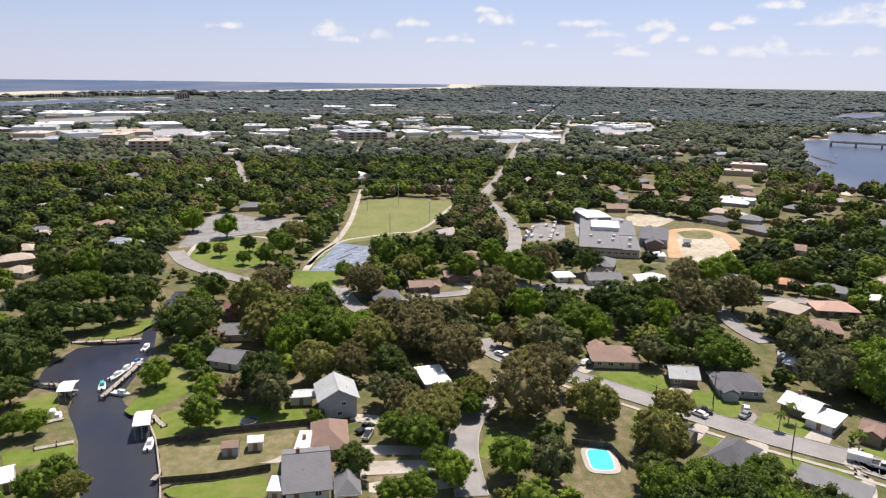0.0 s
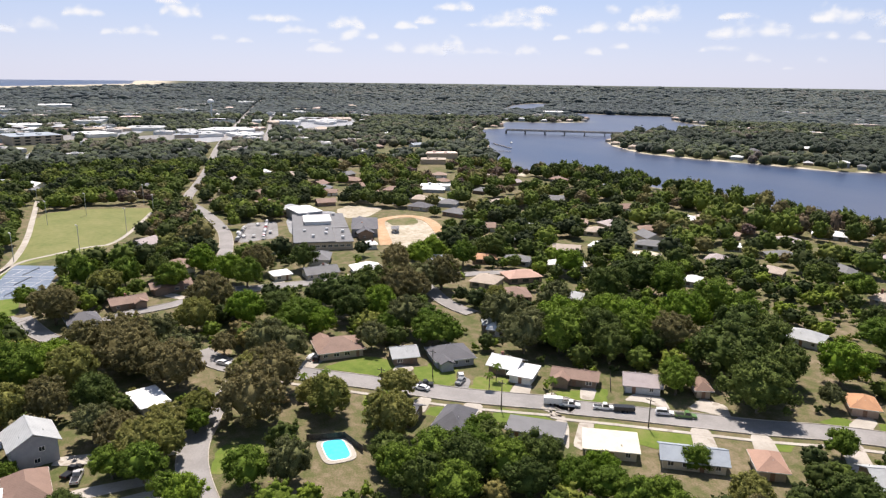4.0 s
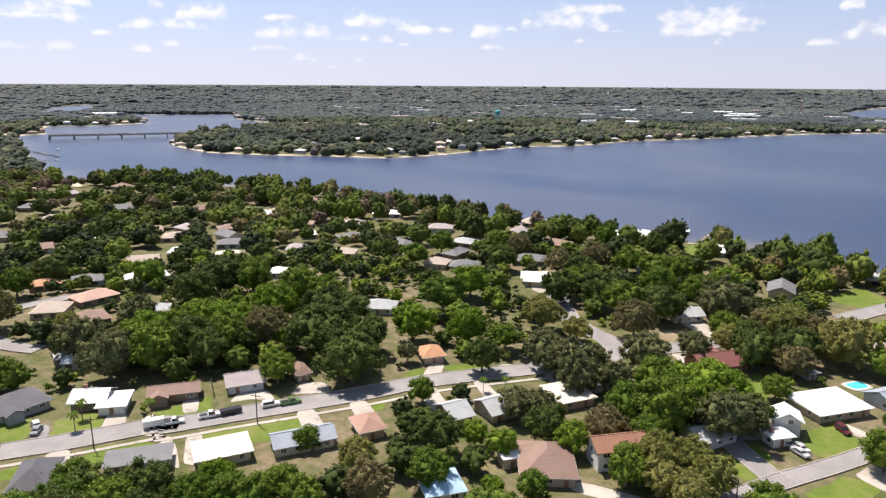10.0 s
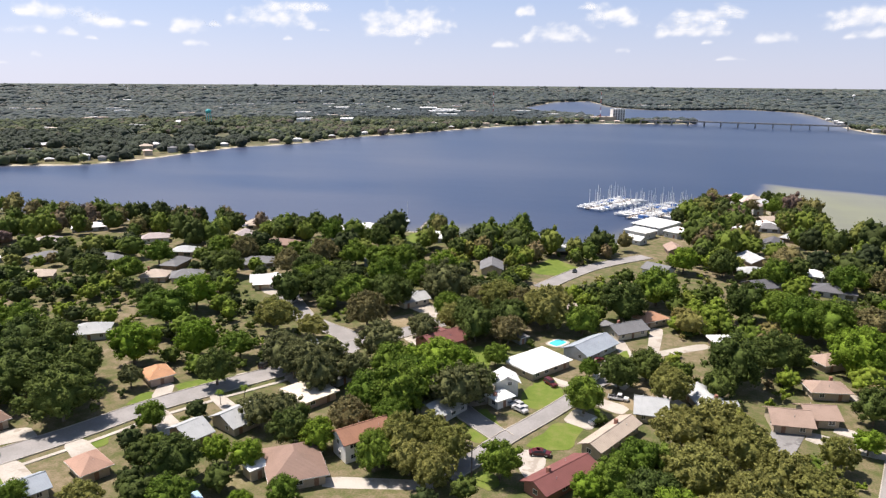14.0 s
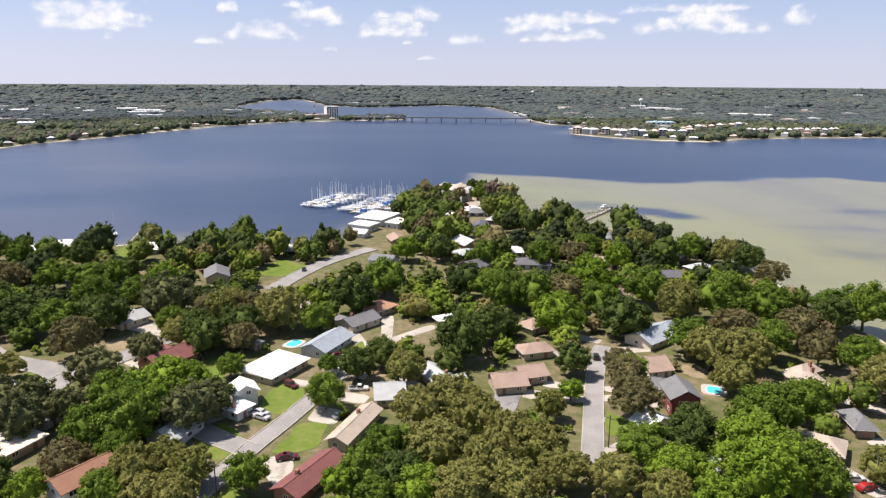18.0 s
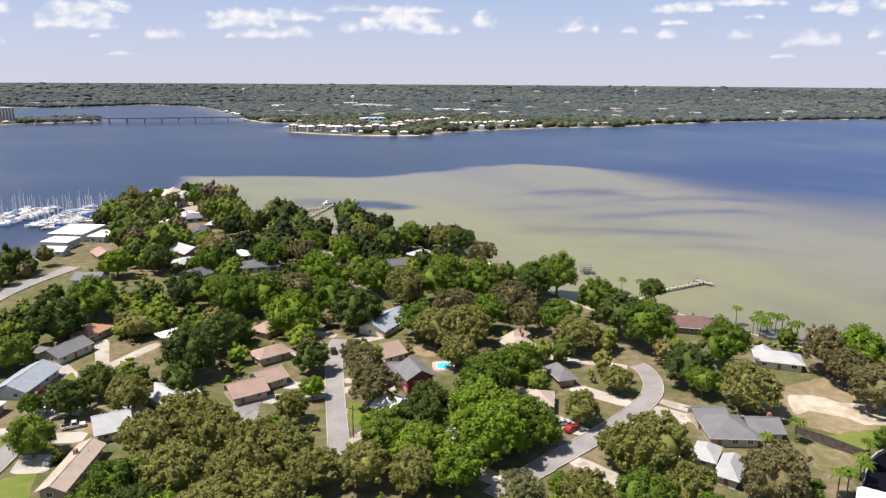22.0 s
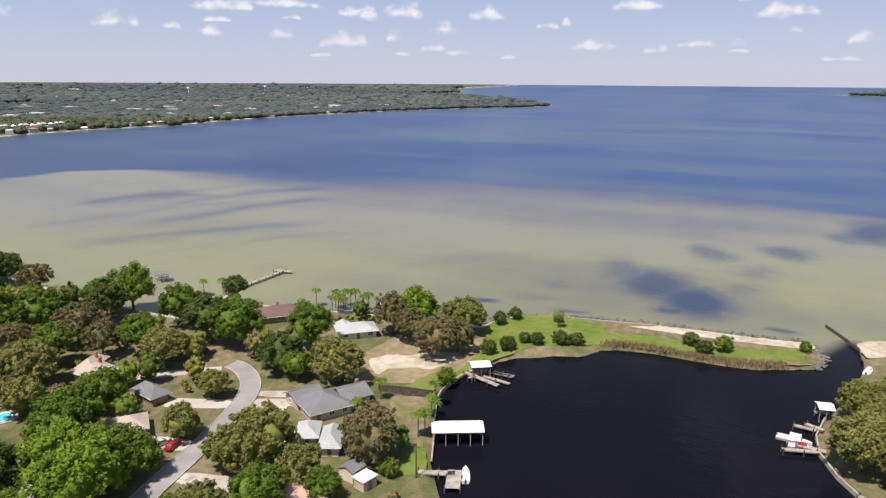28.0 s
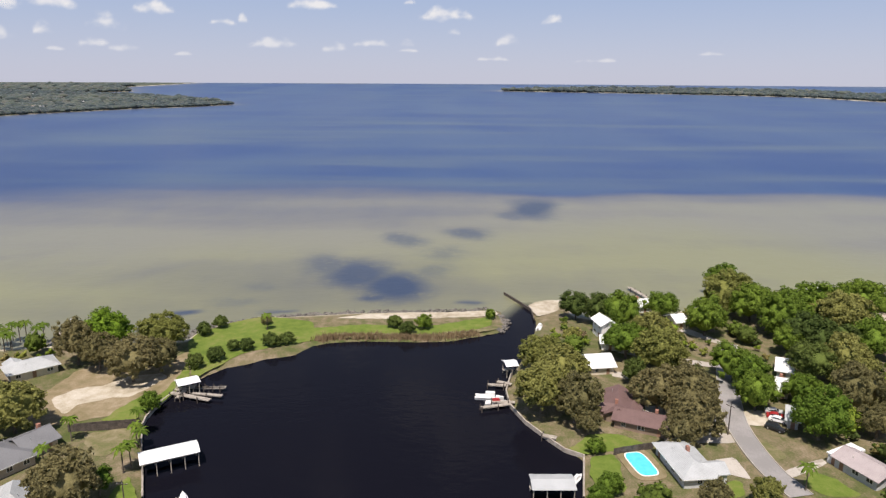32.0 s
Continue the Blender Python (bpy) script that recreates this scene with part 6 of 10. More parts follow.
house(121.9, 89.8, -63.1, 5.6, 11.8, 2.4, "hip", "lgrey", "lgrey")
house(122.2, 96.9, -58.8, 5.7, 9.4, 2.4, "hip", "lgrey", "lgrey")
house(99, 84.1, -37.4, 13.2, 10.6, 2.4, "hip", "pink", "cream")
house(113.3, 78.3, -8.9, 4.7, 5, 2.5, "gable", "grey", "cream")
house(111.4, 73.8, -13.8, 4.3, 4, 2.4, "flat", "white", "pink")
house(126, 179.4, -67.6, 5.8, 10.6, 2.4, "hip", "tan", "tan")
house(169.3, -42.3, -101.9, 7.5, 17, 2.4, "gend", "mauve", "brown")
house(160.4, -46.7, -114.4, 14.7, 9.4, 2.4, "gable", "mauve", "brown")
house(141.1, -51.1, -171.5, 16.1, 9.9, 2.4, "hip", "lgrey", "lgrey")
house(140.1, -90.7, -158.1, 12, 9.4, 2.4, "gable", "pinkg", "lgrey")
house(145.9, -89.1, -153, 3.5, 9.4, 2.4, "flat", "white", "lgrey")
house(224.9, -49.4, -77.9, 6.4, 10, 5, "gend", "white", "white")
house(214.5, -49.2, -96, 6.8, 8.3, 2.4, "gable", "white", "white")
house(196.9, -41.9, -79.5, 8.6, 11.8, 2.4, "gable", "white", "cream")
house(236.3, -77.4, -75.1, 5.3, 9.4, 2.4, "gable", "white", "cream")
house(195.5, -97.3, -114.4, 5.3, 11.8, 2.4, "gable", "white", "lgrey")
house(181.8, -90.3, -107.4, 4.2, 10.6, 2.4, "gable", "white", "cream")
house(164.4, -85.6, -113.6, 4, 10.6, 2.4, "gable", "lgrey", "lgrey")
house(269.4, -144, -99.6, 13.9, 11.8, 2.4, "hip", "white", "pink")
house(253.4, -69.2, -77.8, 7.7, 9.4, 2.4, "gable", "white", "white")
house(241.9, -152.7, -138.4, 6.2, 9.4, 2.4, "gable", "tan", "tan")
house(-260.3, -222.4, 83.7, 11.8, 10.6, 2.4, "hip", "tan", "white")
house(-222.2, -196.8, 120.3, 4, 10.6, 2.4, "hip", "grey", "white")
house(-116.7, -109.9, 127, 3.2, 8.3, 2.4, "gable", "white", "white")

# ---- roofs and commercial buildings beyond ----
building(-522, 139, 23, 12, 4, "white", 0)
building(-471, 113, 12, 12, 4, "tan", 0)
building(-461, 122, 12, 12, 4, "lgrey", 0)
building(-450, 128, 13, 12, 4, "grey", 0)
building(-493, 146, 10, 10, 4, "grey", 0)
building(-445, 161, 14, 12, 4, "tan", 0)
building(-413, 157, 16, 10, 4, "tan", 0)
building(-301, 105, 11, 9, 4, "orange", 0)
building(-295, 118, 13, 9, 4, "grey", 0)
building(-267, 112, 15, 11, 4, "pink", 0)
building(-264, 91, 11, 12, 4, "tan", -0)
building(-242, 98, 12, 12, 4, "brown", 0)
building(-235, 118, 9, 9, 4, "lgrey", 0)
building(-209, 78, 7, 8, 4, "white", 0)
building(-214, 78, 6, 8, 4, "lgrey", 0)
building(-381, 234, 13, 12, 3.5, "white", 0)
building(-367, 255, 17, 12, 3.5, "white", 0)
building(-362, 267, 7, 12, 4, "tan", 0)
building(-287, 182, 13, 10, 4, "cream", 0)
building(-245, 179, 6, 9, 4, "white", 0)
building(-296, 239, 8, 10, 3.5, "white", 0)
building(-250, 222, 11, 10, 4, "tan", 0)
building(-224, 158, 7, 9, 4, "brown", -0)
building(-220, 349, 15, 12, 4, "tan", 0)
building(-204, 339, 9, 10, 4, "lgrey", 0)
building(-195, 345, 7, 10, 4, "grey", 0)
building(-109, 350, 15, 12, 4, "white", 0)
building(-151, 349, 13, 14, 5, "white", 0)
building(-161, 344, 8, 10, 5, "white", 0)
building(-109, 349, 12, 12, 4, "white", 0)
building(-38, 342, 14, 12, 4, "lgrey", 0)
building(-225, 242, 11, 10, 4, "tan", 0)
building(50, 410, 13, 12, 5, "white", 0)
building(43, 394, 7, 10, 4, "white", 0)
building(74, 409, 14, 12, 4, "lgrey", 0)
building(88, 401, 16, 12, 4, "brown", 0)
building(66, 436, 11, 12, 4, "grey", 0)
building(112, 395, 10, 12, 4, "white", 0)
building(124, 360, 13, 12, 4, "grey", 0)
building(129, 352, 9, 10, 4, "grey", 0)
building(46, 326, 13, 10, 4, "lgrey", 0)
building(70, 329, 7, 10, 4, "white", 0)
building(79, 364, 8, 10, 4, "white", 0)
building(-513, 133, 21, 14, 4, "white", 0)
building(-515, 103, 14, 12, 4, "brown", 0)
building(-574, 78, 19, 12, 4, "brown", -0)
building(-740, 205, 35, 20, 6, "pinkw", 0)
building(-690, 182, 26, 18, 5, "tan", 0)
building(-471, 9, 20, 12, 4, "brown", 0)
building(-531, -18, 13, 12, 4, "tan", 0)
building(-600, 13, 13, 12, 5, "grey", 0)
building(-615, 33, 15, 14, 4, "tan", 0)
building(-534, 52, 13, 12, 4, "grey", 0)
building(-588, 101, 15, 12, 4, "white", 0)
building(-419, 34, 15, 22, 6.5, "white", 0)


def school():
    """The low flat-roofed school with its raised hall and rooftop plant."""
    b = empty("school", pose(-382, 36, 0, 0, 0, -3), "wide low school with grey flat roofs and a white hall", "school")
    part("wall", box(-38, 37, -14.5, 14.5, -0.5, 4.1), M_WALL["tan"], b)
    bm = box(-38.6, 4, -15.2, 15.2, 4.1, 4.6)
    add_box(bm, 4.1, 37.6, -15.2, 6.0, 4.1, 4.7)
    add_box(bm, 4.1, 37.6, 6.2, 15.2, 4.1, 4.35)
    part("roof", bm, M_ROOF["grey"], b)
    hall = part("hall", box(-24, -5, -8.5, 6, 4.6, 6.4), M_WALL["white"], b, "raised white hall")
    part("hall_roof", box(-24.5, -4.5, -9, 6.5, 6.4, 6.7), M_ROOF["white"], hall, "bright white flat roof")
    for k, (x, y) in enumerate(((12, -9), (20, 2), (27, -5), (9, 3), (31, 10), (-32, 9), (-33, -6), (16, 11))):
        part("rooftop_unit", box(x - 1.1, x + 1.1, y - 0.8, y + 0.8, 4.6, 5.7 + 0.2 * (k % 3), bevel=0.05), M_METAL, b, "grey metal plant")
    for k in range(9):
        add_window(b, 37.02, -12.5 + k * 3.1, 2.2, 90, 1.6)
    BLOCKED.append(("poly", np.array([(-424, 20), (-424, 54), (-340, 50), (-340, 17)], float)))


school()
house(-384, 60, 86, 9.5, 44, 3.4, "gend", "dgrey", "brown")
house(-380, 78, -12, 8.5, 5, 2.4, "flat", "grey", "grey")
house(-345, 58, 0, 8, 7, 2.4, "hip", "white", "white")
for k in range(11):
    vehicle(("car", "suv", "car", "pickup")[k % 4], ("white", "silver", "white", "grey", "black", "white")[k % 6], -407 + k * 3.3, -5 - k * 0.4, 172 + k % 3)
for k in range(13):
    vehicle(("suv", "car", "car", "pickup")[k % 4], ("white", "grey", "white", "silver", "white", "red")[k % 6], -421 + k * 3.6, 8 - k * 0.25, -8 + k % 3)
building(-371, 59, 14, 32, 5, "dgrey", 0)
building(-438, 23, 11, 12, 5, "lgrey", 0)
building(-393, -290, 10, 10, 4, "white", 0)
building(-330, -269, 13, 10, 4, "grey", 0)
building(-323, -259, 12, 10, 4, "tan", 0)
building(-353, -219, 10, 10, 4, "white", 0)
building(-324, -231, 13, 10, 4, "lgrey", 0)
building(-291, -250, 16, 10, 4, "tan", 0)
building(-750, -454, 43, 40, 12, "tan", 0)
building(-976, -253, 58, 60, 11, "bgrey", 0)
building(-1081, -197, 40, 60, 5, "white", 0)
building(-1112, -644, 63, 70, 6, "white", 0)
building(-1137, -493, 36, 60, 5, "lgrey", 0)
building(-921, -488, 24, 60, 5, "white", 0)
building(-1349, -1015, 96, 80, 6, "white", 0)
building(-1419, -1033, 86, 80, 6, "white", 0)
building(-1415, -923, 96, 90, 6, "white", 0)
building(-1218, -1007, 39, 60, 5, "lgrey", 0)
building(-2001, -620, 68, 90, 5, "white", 0)
building(-2160, -496, 90, 90, 5, "white", 0)
building(-1056, -797, 37, 70, 6, "white", 0)
building(-1129, -51, 52, 60, 6, "white", 0)
building(-1061, -52, 38, 60, 5, "lgrey", 0)
building(-1144, -6, 34, 60, 5, "white", 0)
building(-1037, 5, 34, 60, 5, "white", -0)
building(-1401, -41, 41, 60, 5, "white", 0)
building(-1399, 144, 57, 80, 5, "white", 0)
building(-1423, 114, 51, 80, 5, "lgrey", 0)
building(-1429, 180, 47, 70, 5, "tan", 0)
building(-1333, 55, 22, 50, 5, "tan", 0)
building(-1117, -86, 27, 60, 5, "lgrey", -0)
building(-1197, -161, 59, 60, 5, "lgrey", 0)
building(-903, -635, 54, 70, 6, "lgrey", 0)
building(-946, -602, 64, 70, 5, "tan", 0)
building(-786, -479, 38, 50, 6, "white", 0)
building(-1371, -473, 36, 60, 5, "lgrey", 0)
building(-1287, -345, 44, 60, 5, "white", 0)
building(-1387, -278, 46, 60, 5, "lgrey", 0)
building(-980, -783, 61, 60, 6, "lgrey", 0)
building(-1728, 790, 62, 60, 5, "white", 0)
building(-2289, 761, 28, 40, 4, "white", 0.3)
building(-723, 1338, 27, 40, 6, "white", 0)
building(-645, 1378, 32, 50, 6, "white", 0)
building(-512, 1678, 57, 50, 6, "lgrey", 0)
building(-601, 1863, 58, 50, 5, "white", 0)
building(-745, 1953, 34, 40, 5, "white", 0)
building(-1961, 2234, 97, 50, 5, "white", 4.5)
building(-624, 679, 11, 12, 4, "tan", 0)
building(-599, 708, 15, 14, 6, "tan", 0)
building(-614, 742, 9, 14, 5, "white", 0)
building(-917, 1181, 17, 30, 4, "white", 0)
building(-604, 1957, 67, 60, 6, "white", 0)
building(-570, 1891, 81, 60, 5, "lgrey", 0)
building(-697, 2101, 54, 60, 5, "white", 0)
building(-946, 1996, 72, 60, 5, "white", 0)
building(-837, 2127, 30, 40, 5, "white", 0.1)
building(-732, 1353, 30, 40, 6, "white", 0)
building(-121, 1639, 54, 30, 9, "tan", 0)
building(563, 1317, 47, 40, 10, "lblue", 0)
building(913, 2355, 62, 50, 6, "white", 0.8)
building(902, 2184, 77, 50, 6, "white", 0.2)
building(941, 2107, 75, 60, 5, "lgrey", 0.1)
building(956, 1771, 49, 40, 6, "white", 0)
building(877, 1824, 43, 40, 5, "lgrey", 0)
building(588, 2155, 22, 40, 5, "white", 0)
building(910, 1087, 12, 20, 4, "lblue", 0)
building(1001, 1728, 49, 50, 5, "white", 0)
building(2370, 1278, 22, 20, 5, "white", 1.8)
building(-2455, -1334, 46, 30, 22, "brick", 2.6)
building(-2707, -1355, 30, 30, 10, "pink", 5.1)
building(-2440, -1722, 73, 40, 10, "tan", 4.6)
building(-2591, -1706, 101, 40, 12, "tan", 6.1)
building(-2383, -1796, 49, 40, 12, "pinkw", 4.6)
building(-2654, -1623, 61, 40, 10, "tan", 6.2)
building(-2067, -1721, 66, 40, 8, "dgrey", 1.8)
building(1530, 3532, 94, 60, 6, "white", 20.3)
building(1671, 3319, 61, 60, 6, "white", 17.2)
building(3335, 2549, 103, 60, 6, "white", 29.8)
building(2390, 3250, 112, 60, 6, "white", 25.1)
building(-1716, -1015, 34, 25, 5, "lgrey", 0)
building(-1173, -350, 38, 35, 5, "lgrey", 0)
building(-1132, -760, 17, 35, 7, "bgrey", 0)
building(-1253, -392, 14, 50, 5, "grey", 0)
building(-1387, 18, 23, 25, 5, "white", 0)
building(-1561, -1251, 21, 25, 5, "bgrey", 0)
building(-1759, 126, 39, 35, 5, "white", 0)
building(-1173, 7, 25, 35, 5, "pinkw", 0)
building(-1218, -1007, 15, 35, 5, "lgrey", 0)
building(-2213, -122, 40, 35, 6, "lgrey", 0)
building(-1888, -1088, 21, 35, 5, "white", 0)
building(-2002, -450, 49, 50, 4, "grey", 0)
building(-2211, -124, 34, 35, 5, "pinkw", 0)
building(-1494, -865, 23, 25, 7, "lgrey", 0)
building(-1021, -412, 42, 50, 6, "white", 0)
building(-1150, -374, 24, 50, 6, "tan", 0)
building(-2596, -49, 55, 35, 4, "lgrey", 1.2)
building(-871, -705, 41, 50, 6, "pinkw", -0)
building(-1050, -84, 32, 25, 5, "bgrey", 0)
building(-1930, -45, 22, 35, 7, "pinkw", 0)
building(-1913, 139, 38, 25, 5, "tan", 0)
building(-792, -611, 16, 35, 7, "bgrey", 0)
building(-1861, -1388, 30, 25, 6, "lgrey", 0.1)
building(-1494, -276, 42, 50, 5, "lgrey", 0)
building(-1254, -623, 15, 25, 5, "white", 0)
building(-1454, -484, 25, 50, 5, "white", 0)
building(-1494, -219, 44, 35, 7, "pinkw", 0)
building(-1936, -829, 19, 50, 5, "lgrey", 0)
building(-918, -498, 16, 35, 5, "tan", 0)
building(-993, -495, 37, 25, 4, "lgrey", 0)
building(-1225, -289, 20, 50, 6, "lgrey", 0)
building(-1423, -289, 43, 35, 5, "tan", 0)
building(-1772, -1059, 32, 35, 5, "pinkw", 0)
building(-1916, -782, 29, 50, 6, "white", 0)
building(-1091, -743, 42, 35, 5, "lgrey", 0)
building(-1248, -227, 23, 25, 4, "bgrey", 0)
building(-1627, -65, 21, 25, 4, "white", 0)
building(-1331, 138, 39, 25, 6, "white", 0)
building(-1585, -411, 21, 35, 5, "white", 0)
building(-1820, -809, 44, 25, 5, "bgrey", 0)
building(-1070, -842, 18, 50, 4, "white", 0)
building(-1945, -1158, 50, 35, 6, "lgrey", 0)
building(-2414, -4, 53, 50, 6, "white", 0.3)
building(-1199, -235, 34, 50, 4, "tan", 0)
building(-1808, -528, 32, 50, 7, "lgrey", 0)
building(-1420, -1151, 19, 25, 7, "white", 0)
building(-1287, 12, 15, 25, 5, "tan", 0)
building(-1852, -1069, 17, 35, 6, "white", -0)
building(-2189, -1095, 42, 50, 6, "bgrey", 0.5)
building(-1537, -770, 34, 50, 5, "tan", 0)
building(-1277, -966, 37, 25, 6, "tan", 0)
building(-947, -805, 18, 35, 5, "lgrey", 0)
building(-1793, -130, 41, 35, 7, "lgrey", 0)
building(-896, -597, 34, 50, 5, "pinkw", 0)
building(-1625, -1196, 28, 25, 6, "white", 0)
building(-1706, -1111, 28, 50, 7, "white", 0)
building(-1148, 115, 19, 50, 5, "tan", 0)
building(-1931, 180, 22, 50, 6, "pinkw", 0)
building(-1740, -818, 22, 35, 5, "white", 0)
building(-1324, 73, 35, 25, 7, "white", 0)
building(-1598, -699, 23, 50, 5, "tan", 0)
building(-2036, -1348, 24, 50, 5, "white", 0.4)
building(-1209, -333, 16, 25, 7, "lgrey", 0)
building(-958, -668, 35, 50, 4, "lgrey", 0)
building(-1182, -326, 33, 50, 5, "white", 0)
building(-1567, 76, 18, 50, 6, "white", 0)
building(-1401, -43, 41, 50, 5, "white", 0)
building(-2090, 304, 21, 50, 7, "tan", 0)
building(-1189, -184, 18, 25, 5, "tan", 0)
building(-1073, -328, 31, 25, 4, "white", 0)
building(-930, 2583, 18, 25, 5, "lgrey", 2.2)
building(-1773, 1833, 17, 25, 5, "bgrey", 0.9)
building(-871, 2437, 25, 25, 5, "bgrey", 1.1)
building(-1636, 1944, 15, 25, 5, "bgrey", 0.9)
building(1892, 3083, 21, 25, 5, "lgrey", 15)
building(68, 3528, 17, 25, 5, "white", 13.2)
building(-750, 3157, 26, 25, 5, "lgrey", 8.2)
building(-2361, 2416, 41, 25, 5, "bgrey", 10.4)
building(-2641, 1241, 38, 25, 5, "tan", 3.9)
building(-698, 2569, 28, 25, 5, "lgrey", 1.6)
building(-2747, 1796, 19, 25, 5, "tan", 8.7)
building(-2449, 1815, 32, 25, 5, "white", 5.4)
building(-897, 3301, 25, 25, 5, "white", 11.1)
building(-2637, 1735, 23, 25, 5, "white", 6.8)
building(-924, 2478, 24, 25, 5, "white", 1.5)
building(-2694, 1509, 25, 25, 5, "lgrey", 5.9)
building(-1349, 2833, 23, 25, 5, "bgrey", 6.6)
building(-1498, 2483, 31, 25, 5, "white", 3.7)
building(-1065, 3286, 25, 25, 5, "white", 11.8)
building(-1393, 1801, 15, 25, 5, "bgrey", 0)
building(269, 3198, 29, 25, 5, "white", 7.6)
building(1738, 3402, 40, 25, 5, "lgrey", 19.6)
building(1244, 2327, 15, 25, 5, "lgrey", 1.4)
building(-1864, 1773, 31, 25, 5, "tan", 1)
building(-685, 2490, 27, 25, 5, "lgrey", 1.1)
building(-1244, 2244, 17, 25, 5, "bgrey", 1)
building(-1037, 2800, 34, 25, 5, "tan", 4.6)
building(-2508, 2294, 22, 25, 5, "lgrey", 10.7)
building(-2395, 1452, 23, 25, 5, "white", 2.7)
building(-133, 2634, 11, 25, 5, "white", 1.4)
building(-1976, 932, 11, 25, 5, "bgrey", 0)
building(-3088, 1258, 19, 25, 5, "white", 9.6)
building(-884, 3035, 23, 25, 5, "lgrey", 6.9)
building(-1881, 2445, 15, 25, 5, "lgrey", 5.8)
building(-1128, 2997, 18, 25, 5, "white", 7.5)
building(-1993, 1886, 13, 25, 5, "white", 2.2)
building(-311, 171, 13, 11, 3.2, "white", 0)
building(-392, 169, 16, 11, 3.2, "tan", 0)
building(-159, 313, 19, 12, 3.2, "lgrey", 0)
building(-370, 185, 15, 12, 3.2, "tanb", 0)
building(-280, 138, 17, 10, 3.2, "white", 0)
building(-173, 271, 16, 11, 3.2, "grey", 0)
building(-221, 279, 12, 10, 3.2, "lgrey", 0)
building(-342, 219, 12, 10, 3.2, "brown", 0)
building(-307, 311, 18, 10, 3.2, "white", 0)
building(-344, 186, 14, 11, 3.2, "tan", 0)
building(-308, 198, 16, 10, 3.2, "grey", 0)
building(-324, 252, 19, 10, 3.2, "tanb", 0)
building(-300, 274, 14, 11, 3.2, "pinkg", 0)
building(-265, 279, 19, 9, 3.2, "lgrey", 0)
building(140, 316, 16, 11, 3.2, "lgrey", 0)
building(-242, 323, 18, 12, 3.2, "tanb", 0)
building(104, 308, 15, 9, 3.2, "tanb", 0)
building(-184, 307, 19, 11, 3.2, "brown", 0)
building(-363, 152, 15, 10, 3.2, "lgrey", 0)
building(-331, 127, 17, 10, 3.2, "lgrey", 0)
building(-271, 250, 14, 11, 3.2, "grey", 0)
building(-273, 321, 19, 10, 3.2, "lgrey", 0)
building(73, 305, 16, 11, 3.2, "dgrey", 0)
building(34, 442, 18, 12, 3.2, "tan", 0)
building(-121, 292, 14, 10, 3.2, "grey", 0)
building(115, 331, 14, 11, 3.2, "grey", 0)
building(1483, 1070, 11, 9, 4, "tan", 0)
building(1281, 1079, 10, 9, 3, "grey", 0)
building(1087, 1080, 11, 9, 6, "white", 0)
building(944, 1063, 11, 9, 6, "lgrey", 0)
building(919, 1061, 9, 9, 6, "pinkw", 0)
building(888, 1069, 9, 9, 6, "grey", 0)
building(795, 1080, 13, 9, 3, "white", 0)
building(734, 1077, 8, 9, 4, "lgrey", 0)
building(705, 1077, 11, 9, 6, "tanb", 0)
building(666, 1078, 12, 9, 6, "white", 0)
building(568, 1056, 12, 9, 4, "pinkw", 0)
building(487, 1024, 13, 9, 4, "white", 0)
building(462, 1043, 10, 9, 4, "white", 0)
building(429, 1064, 9, 9, 4, "white", 0)
building(404, 1075, 9, 9, 6, "grey", 0)
building(391, 1087, 12, 9, 3, "white", 0)
building(378, 1123, 14, 9, 3, "tanb", 0)
building(346, 1172, 10, 9, 4, "pinkw", 0)
building(341, 1181, 13, 9, 6, "white", 0)
building(460, 1382, 8, 9, 3, "pinkw", 0)
building(429, 1392, 11, 9, 4, "tan", 0)
building(403, 1417, 9, 9, 3, "lgrey", 0)
building(374, 1438, 12, 9, 6, "grey", 0)
building(368, 1464, 10, 9, 4, "lgrey", 0)
building(364, 1642, 10, 9, 4, "grey", 0)
building(367, 1679, 13, 9, 6, "white", 0)
building(373, 1745, 10, 9, 6, "white", 0)
building(380, 1799, 13, 9, 3, "white", 0)
building(385, 1881, 12, 9, 4, "white", 0)
building(37, 1618, 9, 9, 6, "tan", 0)
building(2, 1598, 8, 9, 4, "white", 0)
building(-19, 1595, 12, 9, 6, "grey", 0)
building(-89, 1575, 12, 9, 4, "pinkw", 0)
building(-122, 1566, 12, 9, 4, "tan", 0)
building(-154, 1542, 10, 9, 4, "lgrey", 0)
building(-173, 1535, 12, 9, 4, "tanb", 0)
building(-208, 1501, 9, 9, 4, "tanb", 0)
building(-229, 1481, 8, 9, 4, "tan", 0)
building(-242, 1464, 9, 9, 4, "white", 0)
building(-255, 1453, 9, 9, 4, "tanb", 0)
building(-265, 1429, 10, 9, 4, "lgrey", 0)
building(-312, 1367, 8, 9, 3, "tan", 0)
building(-326, 1338, 13, 9, 6, "tan", 0)
building(-369, 1245, 10, 9, 4, "lgrey", 0)
building(-414, 1124, 10, 9, 3, "tan", 0)
building(-426, 1091, 8, 9, 6, "pinkw", 0)
building(-459, 1049, 8, 9, 4, "white", 0)
building(-475, 968, 10, 9, 4, "lgrey", 0)
building(-493, 890, 12, 9, 4, "white", 0)
building(-511, 861, 14, 9, 4, "tan", 0)
building(-543, 790, 9, 9, 4, "white", 0)
building(-554, 735, 8, 9, 6, "grey", 0)
building(-556, 701, 10, 9, 6, "grey", 0)
building(-557, 662, 9, 9, 6, "pinkw", 0)
building(-568, 603, 8, 9, 4, "grey", 0)
building(-585, 596, 12, 9, 6, "white", 0)
building(-611, 576, 9, 9, 3, "lgrey", 0)
